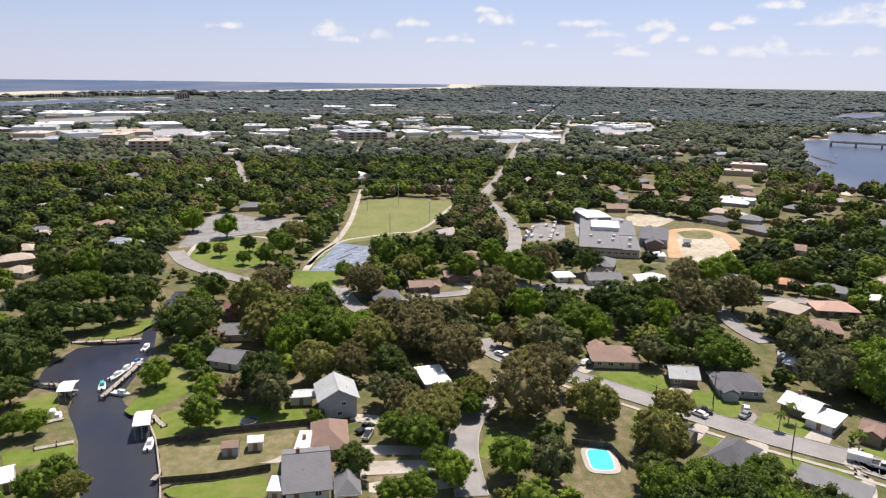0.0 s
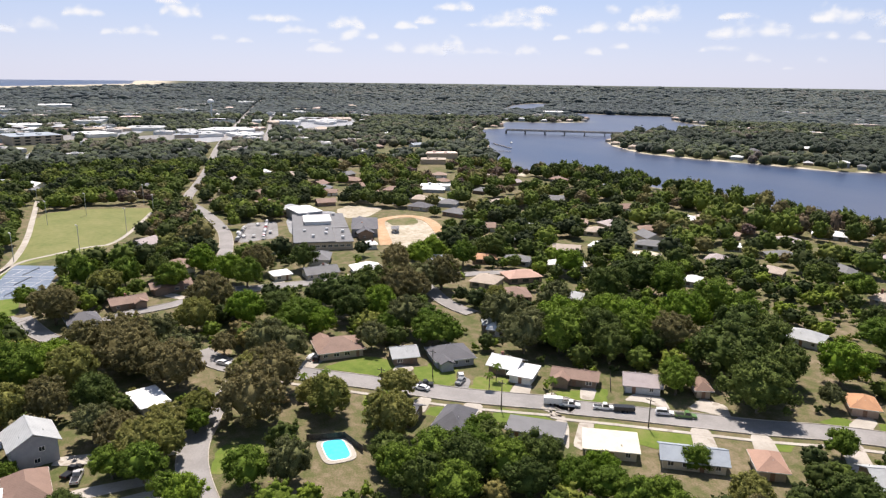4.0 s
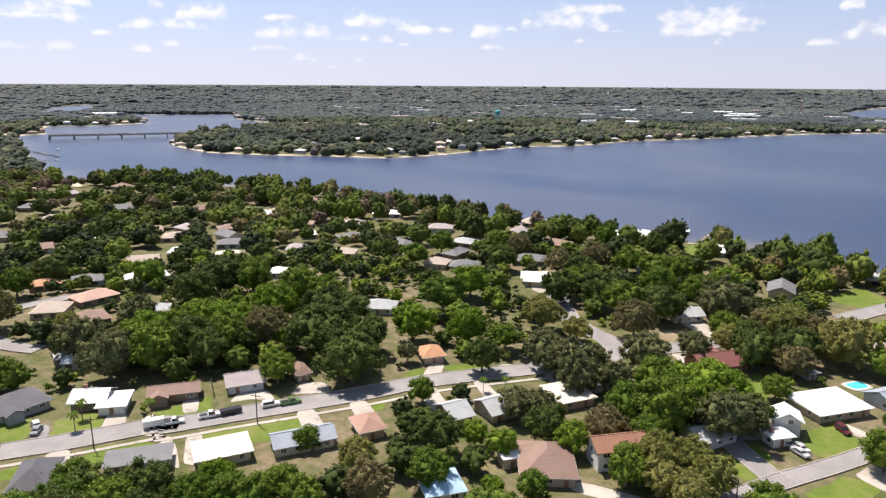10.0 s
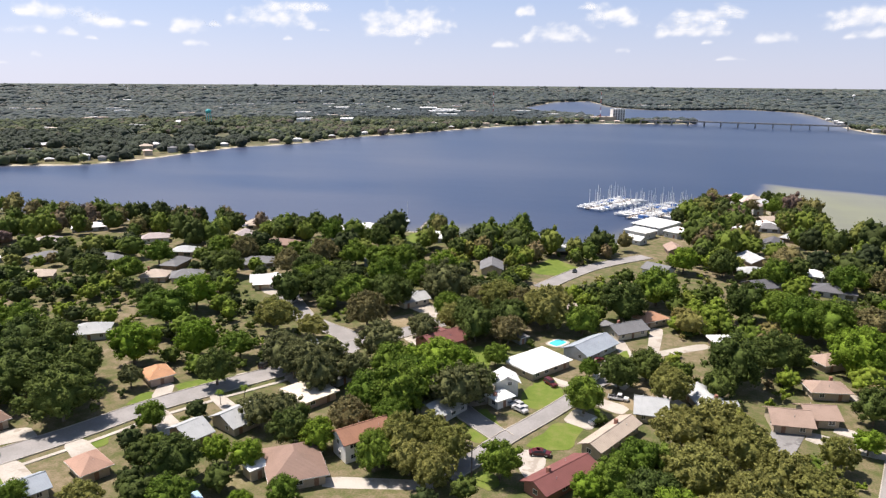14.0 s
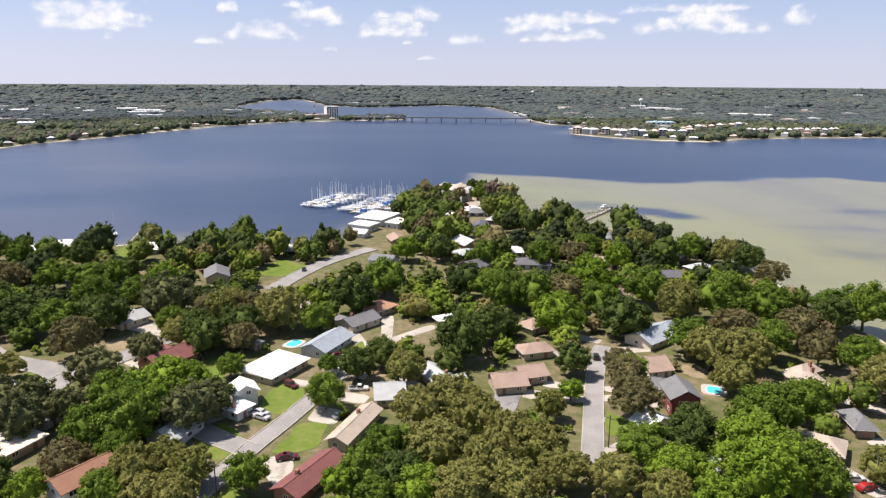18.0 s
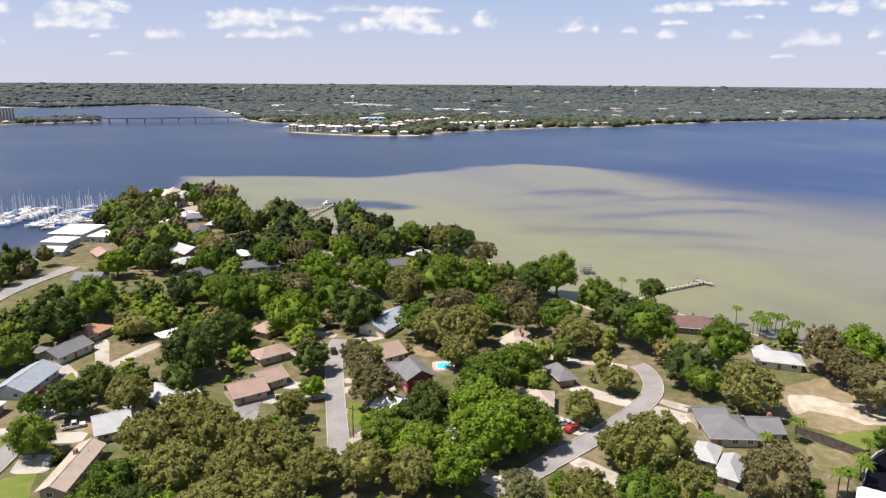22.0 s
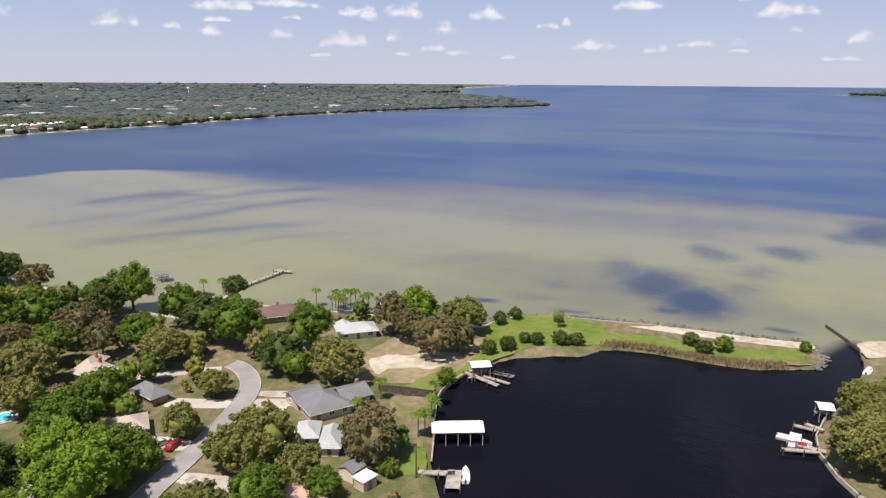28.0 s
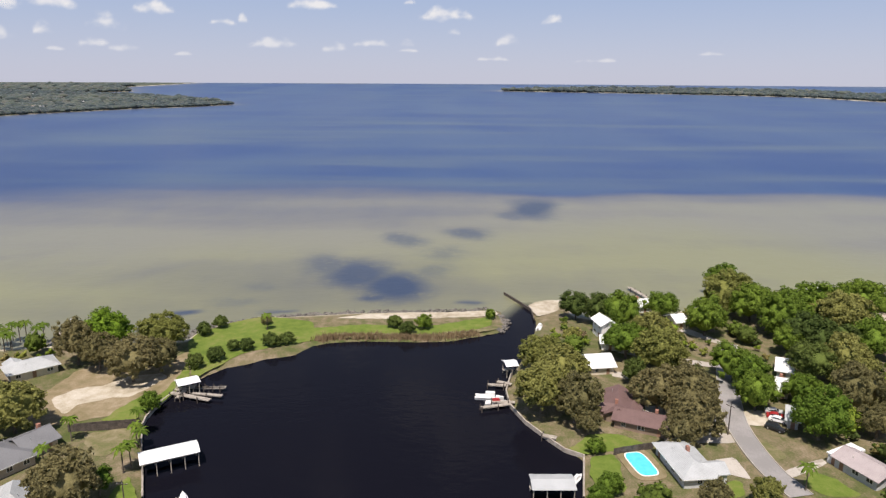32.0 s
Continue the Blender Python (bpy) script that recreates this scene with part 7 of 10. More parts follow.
building(-670, 530, 12, 9, 4, "white", 0)
building(-740, 493, 9, 9, 4, "pinkw", 0)
building(-805, 480, 14, 9, 4, "tan", 0)
building(-868, 490, 12, 9, 3, "tan", 0)
building(-913, 505, 13, 9, 3, "tan", 0)
building(-1088, 900, 12, 9, 4, "tanb", 0)
building(-1112, 905, 9, 9, 3, "pinkw", 0)
building(-1134, 898, 11, 9, 3, "lgrey", 0)
building(-1267, 912, 12, 9, 6, "grey", 0)
building(-1300, 917, 9, 9, 4, "tan", 0)
building(-1423, 950, 14, 9, 6, "pinkw", 0)
building(-1487, 989, 10, 9, 4, "tanb", 0)
building(-1560, 1035, 9, 9, 4, "tan", 0)
building(-1458, 742, 13, 9, 4, "tanb", 0)
building(-1395, 706, 11, 9, 4, "grey", 0)
building(-1385, 665, 13, 9, 4, "pinkw", 0)
building(-1384, 643, 10, 9, 3, "tan", 0)
building(-1386, 608, 12, 9, 4, "white", 0)
building(-1409, 565, 12, 9, 6, "white", 0)
building(-1424, 537, 9, 9, 4, "lgrey", 0)
building(-1231, 454, 9, 9, 6, "tanb", 0)
building(-1226, 437, 13, 9, 3, "tanb", 0)

# more roofs showing through the canopy of the farther streets
lots = np.random.RandomState(21)
LOTS = []
spots = np.array([(a, r) for a, r in zip(np.radians(lots.uniform(-131, 40, 900)), np.where(np.arange(900) % 3 != 0, lots.uniform(300, 640, 900), lots.uniform(640, 1250, 900)))])
inland = shore(np.stack([np.sin(spots[:, 0]) * spots[:, 1], np.cos(spots[:, 0]) * spots[:, 1]], 1))
for (a, r), dry in zip(spots, inland):
    x, y = math.sin(a) * r, math.cos(a) * r
    col, wall = lots.choice(["tan", "grey", "brown", "white", "lgrey", "pinkg", "dgrey", "grey", "tanb", "brown", "bgrey"]), lots.choice(["white", "tan", "brown", "lgrey"])
    kind, turn, length, depth = lots.choice(["gable", "hip"]), lots.uniform(0, 180), lots.uniform(12, 18), lots.uniform(9, 12)
    at = np.array([[x, y]])
    if len(LOTS) > 205 or (abs(a) < 0.8 and r > 640) or dry < 25 or any(math.hypot(x - p, y - q) < 30 for p, q in LOTS):
        continue
    if any(np.hypot(*(b[1].mean(0) - at[0])) < np.ptp(b[1], 0).max() + 14 and (b[0] in ("poly", "tight") and (inside(at, b[1])[0] or edge_distance(at, b[1])[0] < 12) or b[0] == "line" and edge_distance(at, b[1], False)[0] < b[2] + 11) for b in BLOCKED):
        continue
    LOTS.append((x, y))
    house(x, y, turn, length, depth, 2.5, str(kind), str(col), str(wall), plain=True)

reeds([(217.6, 47.8), (219.9, 42.5), (221.3, 35), (221, 27.3), (220.9, 17.7), (220.7, 10), (222.6, 2.4), (226.1, -5.4)], 1.1, 2600)

# flat white and grey roofs of the town and of the far shore, showing above the trees
M_BEYOND = Nodes("distant_buildings", 0.8, 0, 0.3)
M_BEYOND.color(M_BEYOND.mix(M_BEYOND.math("MULTIPLY", M_BEYOND.noise(0.15, 3), 0.35), M_BEYOND.ramp(M_BEYOND.island(), [(0.0, (0.70, 0.70, 0.70)), (0.35, (0.76, 0.75, 0.74)), (0.5, (0.42, 0.42, 0.43)), (0.7, (0.48, 0.41, 0.34)), (0.85, (0.62, 0.56, 0.48)), (1.0, (0.34, 0.24, 0.19))]), (0.3, 0.29, 0.28)))


def roofs_beyond(count, seed, az0, az1, r0, r1, w0, w1):
    """Low buildings too far off and too many to count."""
    pick, bm = np.random.RandomState(seed), bmesh.new()
    az, rr = np.radians(pick.uniform(az0, az1, count)), pick.uniform(r0, r1, count)
    at = np.stack([np.sin(az) * rr, np.cos(az) * rr], 1)
    dry = (shore(at) > 40) & (shore(at * 0.96) > 20)
    for a, r in zip(az[dry], rr[dry]):
        x, y, w, h = math.sin(a) * r, math.cos(a) * r, pick.uniform(w0, w1) / 2, pick.uniform(3.6, 5.6) + 3 * (r > 1600)
        d, turn, far = w * pick.uniform(0.4, 0.7), pick.uniform(-0.5, 0.5) - a, float(far_rise(r))
        m = Matrix.Translation((x, y, far)) @ Matrix.Rotation(turn, 4, "Z")
        for v in add_box(bm, -w, w, -d, d, -1, h) + add_box(bm, -w * 0.5, w * 0.2, -d * 0.4, d * 0.4, h + 0.02, h + 1.2):
            v.co = m @ v.co
        clear = 0.2 * 10 * r / 85
        BLOCKED.append(("tight", np.array([(m @ Vector(q))[:2] for q in ((-w, -d - clear, 0), (w, -d - clear, 0), (w, d, 0), (-w, d, 0))])))
    me = bpy.data.meshes.new("distant_buildings")
    bm.to_mesh(me)
    bm.free()
    me.materials.append(M_BEYOND.mat)
    tagged(new("distant_buildings", me), "white, grey and tan low buildings scattered among far trees", "buildings", kind="stuff")


roofs_beyond(130, 31, -124, -80, 800, 1900, 11, 30)
roofs_beyond(26, 32, -84, -58, 900, 2000, 14, 34)
roofs_beyond(90, 33, -52, 8, 1300, 3300, 12, 44)
roofs_beyond(110, 34, 8, 62, 1250, 3500, 12, 46)

# pale townhouses crowded on the point
for x, y, turn, w, d, e, col, wall in [(56, 532, 10, 9, 11, 6.2, "pinkg", "lgrey"), (67, 528, 12, 9, 11, 6.2, "tan", "cream"), (61, 515, 8, 9, 12, 6.0, "pinkw", "lgrey"), (72, 513, 14, 9, 11, 5.6, "lgrey", "pink"), (66, 499, 12, 8, 10, 5.8, "pinkg", "lgrey"), (77, 500, 15, 9, 10, 5.4, "tan", "cream")]:
    house(x, y, turn, w, d, e, "hip", col, wall)
house(62, 447, 30, 17, 13, 3.2, "flat", "white", "cream")

def riprap(pts, count, seed):
    """Dark boulders heaped along a shore, too many to count."""
    pick, line = np.random.RandomState(seed), smooth_line(pts)
    seg = np.hypot(*np.diff(line, axis=0).T)
    along = np.interp(pick.uniform(0, seg.sum(), count), np.append(0, np.cumsum(seg)), np.arange(len(line)))
    at = np.stack([np.interp(along, np.arange(len(line)), line[:, k]) for k in (0, 1)], 1) + pick.normal(0, 0.9, (count, 2))
    bm = bmesh.new()
    bmesh.ops.create_icosphere(bm, subdivisions=1, radius=1)
    v, f = np.array([p.co[:] for p in bm.verts]), np.array([[q.index for q in p.verts] for p in bm.faces])
    bm.free()
    vs = [v * pick.uniform(0.7, 1.3, (len(v), 1)) * pick.uniform(0.35, 0.85) * np.array([1.2, 1, 0.7]) + (x, y, -0.7) for x, y in at]
    fs = [f + k * len(v) for k in range(count)]
    tagged(new("riprap", build_mesh("riprap", np.concatenate(vs), np.concatenate(fs), M_ROCK)), "dark boulders heaped along the shore of the spit", "rocks", kind="stuff")


M_ROCK = two_tone("shore_rock", (0.07, 0.065, 0.06), (0.20, 0.185, 0.165), 0.6, 0.9, 5, 0.3, 0.05)
riprap([(217.7, 91.9), (228.1, 90.8), (235.9, 80.9), (242.2, 65.5), (244.6, 53.4), (247.9, 36.9), (249.6, 11.3), (253.2, -10.2)], 520, 3)
riprap([(253.2, -10.2), (244, -16.5), (234.6, -16.8), (228.7, -14.3)], 110, 4)

# condominiums on the spit across the bay
building(340, 1151, 13, 14, 11, "pinkw", 0)
building(354, 1142, 13, 14, 9, "white", 0)
building(368, 1133, 13, 14, 9, "white", 0)
building(381, 1123, 13, 14, 11, "white", 0)
building(394, 1114, 13, 14, 9, "pinkw", 0)
building(407, 1105, 12, 14, 9, "white", 0)
building(420, 1097, 12, 14, 11, "white", 0)
building(436, 1097, 13, 14, 9, "white", 0)
building(453, 1098, 13, 14, 9, "pinkw", 0)
building(469, 1098, 13, 14, 11, "white", 0)
building(485, 1099, 13, 14, 9, "white", 0)
building(502, 1099, 13, 14, 9, "white", 0)
building(518, 1100, 13, 14, 11, "pinkw", 0)
building(643, 1149, 8, 12, 8, "lgrey", 0)
building(661, 1162, 8, 12, 6, "white", 0)
building(680, 1176, 8, 12, 6, "white", 0)
building(676, 1150, 8, 12, 8, "lgrey", 0)
building(695, 1164, 8, 12, 6, "white", 0)
building(714, 1177, 8, 12, 6, "white", 0)
building(709, 1151, 8, 12, 8, "lgrey", 0)
building(728, 1165, 8, 12, 6, "white", 0)
building(748, 1178, 8, 12, 6, "white", 0)
building(742, 1152, 8, 12, 8, "lgrey", 0)
building(762, 1166, 8, 12, 6, "white", 0)
building(782, 1180, 8, 12, 6, "white", 0)
building(776, 1154, 8, 12, 8, "lgrey", 0)
building(796, 1167, 8, 12, 6, "white", 0)
building(816, 1181, 8, 12, 6, "white", 0)
building(809, 1155, 8, 12, 8, "lgrey", 0)
building(548, 1198, 10, 14, 7, "tan", 0)
building(567, 1209, 10, 14, 8, "pinkw", 0)
building(586, 1221, 10, 14, 9, "white", 0)
building(605, 1233, 10, 14, 7, "tan", 0)
building(625, 1246, 10, 14, 8, "pinkw", 0)
building(645, 1258, 10, 14, 9, "white", 0)
building(665, 1271, 11, 14, 7, "tan", 0)
building(686, 1284, 11, 14, 8, "pinkw", 0)
building(707, 1298, 11, 14, 9, "white", 0)

# ---- water's edge ----
dock([(-192.5, -149.6), (-199.3, -129.5)], 1.6)
dock([(-158, -115.9), (-168.9, -117.1), (-181.9, -118.9)], 1.4)
dock([(-161.9, -139.3), (-163, -133.1), (-157.2, -124.1)], 1.3)
dock([(-142.2, -120.7), (-145.2, -117.9)], 1.4)
dock([(-125.2, -80.4), (-123, -80.4)], 1.2)
dock([(-130.3, -114.4), (-134.9, -107.6)], 1.4)
dock([(-145.4, -90.6), (-150.4, -96.6)], 1.2)
dock([(203.4, 200), (238.6, 200.4)], 1.8)
dock([(238.6, 204.4), (240.3, 196.3)], 2.5)
dock([(207.3, 134.5), (230.5, 136.5)], 1.6)
dock([(139.4, 444), (163.6, 458.1)], 1.4)
dock([(175.1, 79.4), (171.1, 67.3)], 1.5)
dock([(171.9, 76.6), (178.6, 76.2), (178.8, 65.9)], 1.2)
dock([(175.1, 73.7), (173.8, 64.8)], 1.2)
dock([(178.6, 73.8), (179.2, 65.6)], 1.2)
dock([(121.2, 66.2), (124.4, 58.6)], 1.8)
dock([(118.8, 56.6), (125.6, 59.2)], 3.2)
dock([(183.9, -8.4), (183.2, -13.5)], 1.3)
dock([(169.3, -6.1), (171.8, -13.9)], 1.3)
dock([(186, -11.2), (184.2, -15.2)], 1.4)
dock([(173.2, -9), (172.7, -15.4)], 1.4)
dock([(155.1, -20.8), (153.9, -24.1)], 1.5)
dock([(265.6, -75.9), (282.5, -71.3)], 1.8)
dock([(-151.6, 367.4), (-151.6, 405.3)], 1.6)
dock([(-129.7, 368.4), (-133.7, 403.2)], 1.2)
dock([(-348.2, 361.9), (-339.4, 383)], 1.6)
dock([(-309, 366.7), (-301.7, 395.6)], 1.6)
dock([(-237.3, 357.5), (-239.5, 376.5)], 1.6)
dock([(124.8, 410.3), (161.1, 455.3)], 1.6)
dock([(-812.7, 279.6), (-802.7, 310)], 2)
dock([(-914.6, 326), (-840.5, 325)], 2)
boathouse(139.5, 65.2, -61, 12.7, 6, "white")
boathouse(177.3, 75.7, -55.5, 6.1, 5, "white")
boathouse(130.5, -20, -88, 9.3, 6, "lgrey")
boathouse(-144, -95.2, 114.8, 4, 8, "white")
boathouse(-157.4, -125.3, 111.2, 4, 7, "white")
boathouse(195.4, 257.2, -33.3, 4.8, 6, "grey")
boathouse(204.9, 238.4, -33.3, 5.5, 6, "grey")
boathouse(283.4, -109.1, -87.5, 4, 6, "white")
boathouse(193.3, -15.4, -76.4, 4, 5, "white")
boat(-137.9, -90, -160, 6.5, "white", 0, cover=None)
boat(-161.8, -112.7, 81.7, 6, "white", 0, cover=None)
boat(-165.4, -120.8, -149.5, 6, "white", 0, cover="teal")
boat(-177, -120.8, 174.9, 6.5, "white", 0, cover=None)
boat(-146.3, -120.3, -154.8, 6, "white", 0, cover=None)
boat(-147.7, -123, -152.3, 5.5, "white", 0, cover=None)
boat(-172.4, -120.8, 171, 6, "white", 0, cover=None)
boat(-194.1, -124.7, -166.6, 5.5, "white", 0, cover=None)
boat(-182.8, -121, 166.3, 5, "white", 0, cover="blue")
boat(176.7, -8.6, -96, 7.5, "white", 0, cover=None)
boat(173.7, -10.1, -80.6, 6, "white", 0, cover="red")
boat(126, 56.8, 24.7, 6, "white", 0, cover=None)
boat(232.9, 139.1, 4.4, 6, "white", 0, cover=None)
boat(233.5, -28.6, -17.4, 6, "white", 0, cover=None)
boat(136.8, -26.2, -35.2, 5, "white", 0, cover=None)
boat(-146.5, 400.1, 106.1, 10, "white", 12, cover=None)
boat(-146.2, 382.3, 71.9, 7, "white", 0, cover=None)
boat(160.9, 466.1, 24.3, 9, "white", 0, cover=None)
boat(-921.3, 356.2, 148.8, 8, "white", 0, cover=None)

# marina: berths along its piers, and the white sheds ashore
marina_pier((-44.2, 482.3), (-19.5, 520.9), 9)
marina_pier((-34.1, 496.1), (-14.7, 534.3), 8)
marina_pier((-15.7, 456.2), (7.8, 515.4), 10)
marina_pier((-9.2, 468.6), (20.7, 520.4), 10)
marina_pier((4.4, 468.4), (27.7, 505), 7)
house(2, 421, -34.4, 20, 24, 4.2, "flat", "white", "lgrey")
house(-6, 401, -34.4, 15, 13, 3.6, "flat", "white", "lgrey")
house(14, 408, -34.4, 10, 16, 3.4, "flat", "white", "lgrey")
house(-8, 382.7, -32.8, 11.4, 9, 2.6, "gable", "white", "lgrey")
bridge((-1089, 411), (-981, 606), 5.5)
building(-92, 1668, 30, 16, 26, "white", 0)
bridge((-40, 1556), (338, 1486), 8)
water_tower(-1553, -72, 40, "bulb", "white", 0)
water_tower(-822, 1150, 31, "legs", "teal", 0)
water_tower(824, 2111, 37, "bulb", "white", 0)
water_tower(2343, 2448, 37, "bulb", "white", 10.6)
water_tower(2721, 2332, 39, "bulb", "white", 14.3)
water_tower(732, 3198, 36, "bulb", "white", 8.7)
water_tower(-2332, 3248, 26, "bulb", "white", 24.2)
water_tower(-2767, 3146, 27, "bulb", "white", 29.6)
water_tower(-2566, 2945, 21, "bulb", "white", 21.8)
water_tower(-1514, 2985, 31, "bulb", "white", 9.8)
radio_mast(-428, 1838, 57, 0)
radio_mast(-132, 1638, 64, 0)
sea_wall("sea_wall_west", [(182.8, 79.1), (175.8, 79.5), (171.2, 80.3), (166.5, 80.7), (161.4, 80.6), (156.4, 79.5), (144.3, 74), (134.9, 69.5), (126.5, 65.7)], "low concrete sea wall along the lagoon")
sea_wall("sea_wall_east", [(129.7, -26.6), (146.5, -29.5), (149.1, -25.5), (154.3, -22.1), (162.8, -17.3), (172.3, -13.9), (181, -13.5), (192.8, -15.8)], "low concrete sea wall along the lagoon")
sea_wall("jetty", [(273.2, -18.3), (262.9, -22.9), (251.9, -27.4), (241, -27.4)], "dark rubble jetty at the inlet")
sea_wall("sea_wall_canal", [(-115.2, -74.2), (-124.7, -79.6), (-139.2, -89.1), (-148, -96.4)], "low concrete bulkhead along the canal")

# ---- yards and streets ----
swimming_pool(-148.2, 16, 6.5, 9.1, 5.4, 1.4, "concrete")
swimming_pool(142.9, -41.8, -168.2, 9.7, 4.6, 1.8, "dirt")
swimming_pool(95.1, 173.3, -23.4, 3.9, 4.5, 1.5, "concrete")
swimming_pool(-27.2, 219.9, 61.1, 5.8, 4, 1, "concrete")
swimming_pool(-181.6, 314.8, 52.4, 4.8, 4, 1, "concrete")
vehicle("pickup", "white", -155.2, 79.3, 64.6)
vehicle("pickup", "white", -151.5, 87.4, 66.3)
vehicle("suv", "white", -144.7, 101.5, 65.6)
vehicle("pickup", "green", -141.9, 105.9, 65.6)
vehicle("pickup", "black", -177.2, 44.4, 74.2)
vehicle("car", "grey", -176.6, 55.2, -38.2)
vehicle("car", "white", -175, 43.3, -131.6)
vehicle("car", "white", -206.5, -10.9, 52)
vehicle("suv", "black", -203.1, 17, 157.5)
vehicle("car", "white", -204.8, 15.4, 147.7)
vehicle("car", "white", -179.6, 56.3, -10.8)
vehicle("pickup", "silver", -149.8, -39.6, 179.3)
vehicle("pickup", "black", -152.4, -41.1, 153)
vehicle("suv", "white", -171.4, -50.7, 171.6)
vehicle("suv", "black", -109.6, 172.3, 88.2)
vehicle("car", "white", -103.5, 194.1, -39)
vehicle("car", "silver", -33.3, 170, -31.4)
vehicle("van", "white", -132.5, 231.2, 94.3)
vehicle("car", "silver", -29.8, 167.3, -30.4)
vehicle("suv", "maroon", -24.5, 186.3, -45)
vehicle("pickup", "white", -5.3, 182.3, -3.6)
vehicle("car", "white", -9.5, 166.7, 42.3)
vehicle("car", "maroon", -20.8, 147, -3.3)
vehicle("car", "maroon", -13.1, 207.6, 50.9)
vehicle("car", "white", -12.4, 194.6, 74.9)
vehicle("car", "silver", -30.3, 169.8, -33.7)
vehicle("car", "maroon", -21.3, 146.7, 13.1)
vehicle("suv", "black", 68.9, 198.8, 74.2)
vehicle("car", "silver", 87.9, 142.8, 17.5)
vehicle("car", "red", 90.1, 139.6, 28.4)
vehicle("car", "black", -32.5, 311.7, -84.5)
vehicle("car", "red", 104.2, 123, 11.5)
vehicle("car", "silver", 103.9, 126.4, -9.6)
vehicle("car", "silver", 169, -83, -104.9)
vehicle("car", "red", 166.5, -82.4, -107.3)
vehicle("suv", "black", 160, -79.4, -135.1)
vehicle("car", "white", 164.3, -82.1, -125.1)
vehicle("car", "white", -394.7, -8.3, 175.9)
vehicle("car", "white", -384, -5.3, 176.5)
vehicle("car", "silver", -383.5, -0.1, 176)
vehicle("car", "black", -394, 5.9, 177.4)
vehicle("car", "silver", -392.2, 9.1, 176.4)
vehicle("car", "white", -414.9, 2.7, 172.9)
vehicle("car", "grey", -410.9, -16.1, 178.9)
trailer(-157.4, 75.4, 65.9, "white", 5)
trailer(-149.1, 92.1, -111.2, "black", 5.5)
utility_pole(-157.9, 60.8, 218.9)
utility_pole(-139.3, 93.4, 206.2)
utility_pole(-183.1, 48.6, 225.1)
utility_pole(-173.9, 31.7, 229.7)
utility_pole(-175.4, 14.5, 235.3)
utility_pole(-33.8, 132.5, 164.3)
utility_pole(54.7, 145.2, 129.3)
utility_pole(120.8, 158.8, 112.7)
utility_pole(106, 122.9, 109.2)
utility_pole(157, 144.6, 102.6)
utility_pole(119.2, 65.6, 88.8)
utility_pole(157.3, -66.7, 37)
utility_pole(-67.3, 357, 160.7)
utility_pole(-165, -104.4, -87.7)
trampoline(-150.9, -70.8)
light_pole(-354, -108.3)
light_pole(-443.4, -115.7)
light_pole(-469.1, -100)
light_pole(-500.2, -70.5)
light_pole(-409.5, -68)
light_pole(-366.5, -82.9)
light_pole(-491, -132.3)
light_pole(-456, -59.2)
tennis_court(-300.4, -93.4, 73.7)
tennis_court(-315.7, -94.3, 73.7)
tennis_court(-331, -95.1, 73.7)
patch("drive", "concrete", [(-154.7, -20.2), (-158.3, -19.9), (-161, -46), (-156.4, -46.4)])
patch("drive", "concrete", [(-144.5, -19), (-148.1, -19.5), (-145.2, -41.3), (-140.7, -40.6)])
patch("drive", "concrete", [(-137.8, -17.6), (-142.5, -18.9), (-137.4, -41.5), (-131.6, -40)])
patch("drive", "concrete", [(-131, -15.8), (-134.5, -16.8), (-130.5, -34.5), (-126, -33.3)])
patch("drive", "concrete", [(-175.5, -17.1), (-179, -16.1), (-181.5, -23.9), (-177.1, -25.1)])
patch("drive", "concrete", [(-257.3, -95.7), (-258.5, -99.2), (-233.8, -107.8), (-232.4, -103.4)])
patch("drive", "concrete", [(-275.8, -28.1), (-278.3, -25.4), (-286.2, -32.9), (-283.1, -36.3)])
patch("drive", "concrete", [(-199.2, 10.9), (-196.6, 15), (-204.1, 19.8), (-207.2, 14.7)])
patch("drive", "concrete", [(-184.9, 35), (-182.4, 39.1), (-190.8, 45.2), (-193.9, 40.1)])
patch("drive", "concrete", [(-289.5, 7.2), (-290.4, 12), (-294.3, 11.6), (-293.1, 5.7)])
patch("drive", "concrete", [(-294.3, 37), (-291.3, 40.7), (-294.7, 43.7), (-298.4, 39.1)])
patch("drive", "concrete", [(-158.5, 84), (-156.8, 87.2), (-163.1, 91.5), (-165.3, 87.5)])
patch("drive", "concrete", [(-134.9, 108.1), (-137.2, 103.9), (-125, 97.1), (-122.2, 102.4)])
patch("drive", "concrete", [(-128.2, 120.6), (-130.5, 116.4), (-119.4, 109.9), (-116.5, 115.2)])
patch("drive", "concrete", [(-162, 57.1), (-164.4, 52.9), (-157.5, 48.6), (-154.6, 53.9)])
patch("drive", "concrete", [(-168.8, 44.8), (-170.8, 41.7), (-163.5, 36.7), (-161, 40.5)])
patch("drive", "concrete", [(-119.7, 139.7), (-122.3, 135.7), (-110.1, 126.7), (-106.8, 131.7)])
patch("drive", "concrete", [(-111.4, 152.3), (-113.4, 149.2), (-100.7, 140.7), (-98.2, 144.5)])
patch("drive", "concrete", [(-98.2, 171.7), (-100.9, 167.7), (-90.4, 160.1), (-87, 165.1)])
patch("drive", "concrete", [(-94.6, 177.1), (-96.7, 174.1), (-89.2, 168.1), (-86.6, 171.9)])
patch("drive", "concrete", [(-40.4, 125.6), (-41.3, 129.1), (-64.7, 123.5), (-63.6, 119)])
patch("drive", "concrete", [(-144.9, 239.2), (-142.4, 241.9), (-150.6, 249.8), (-153.7, 246.4)])
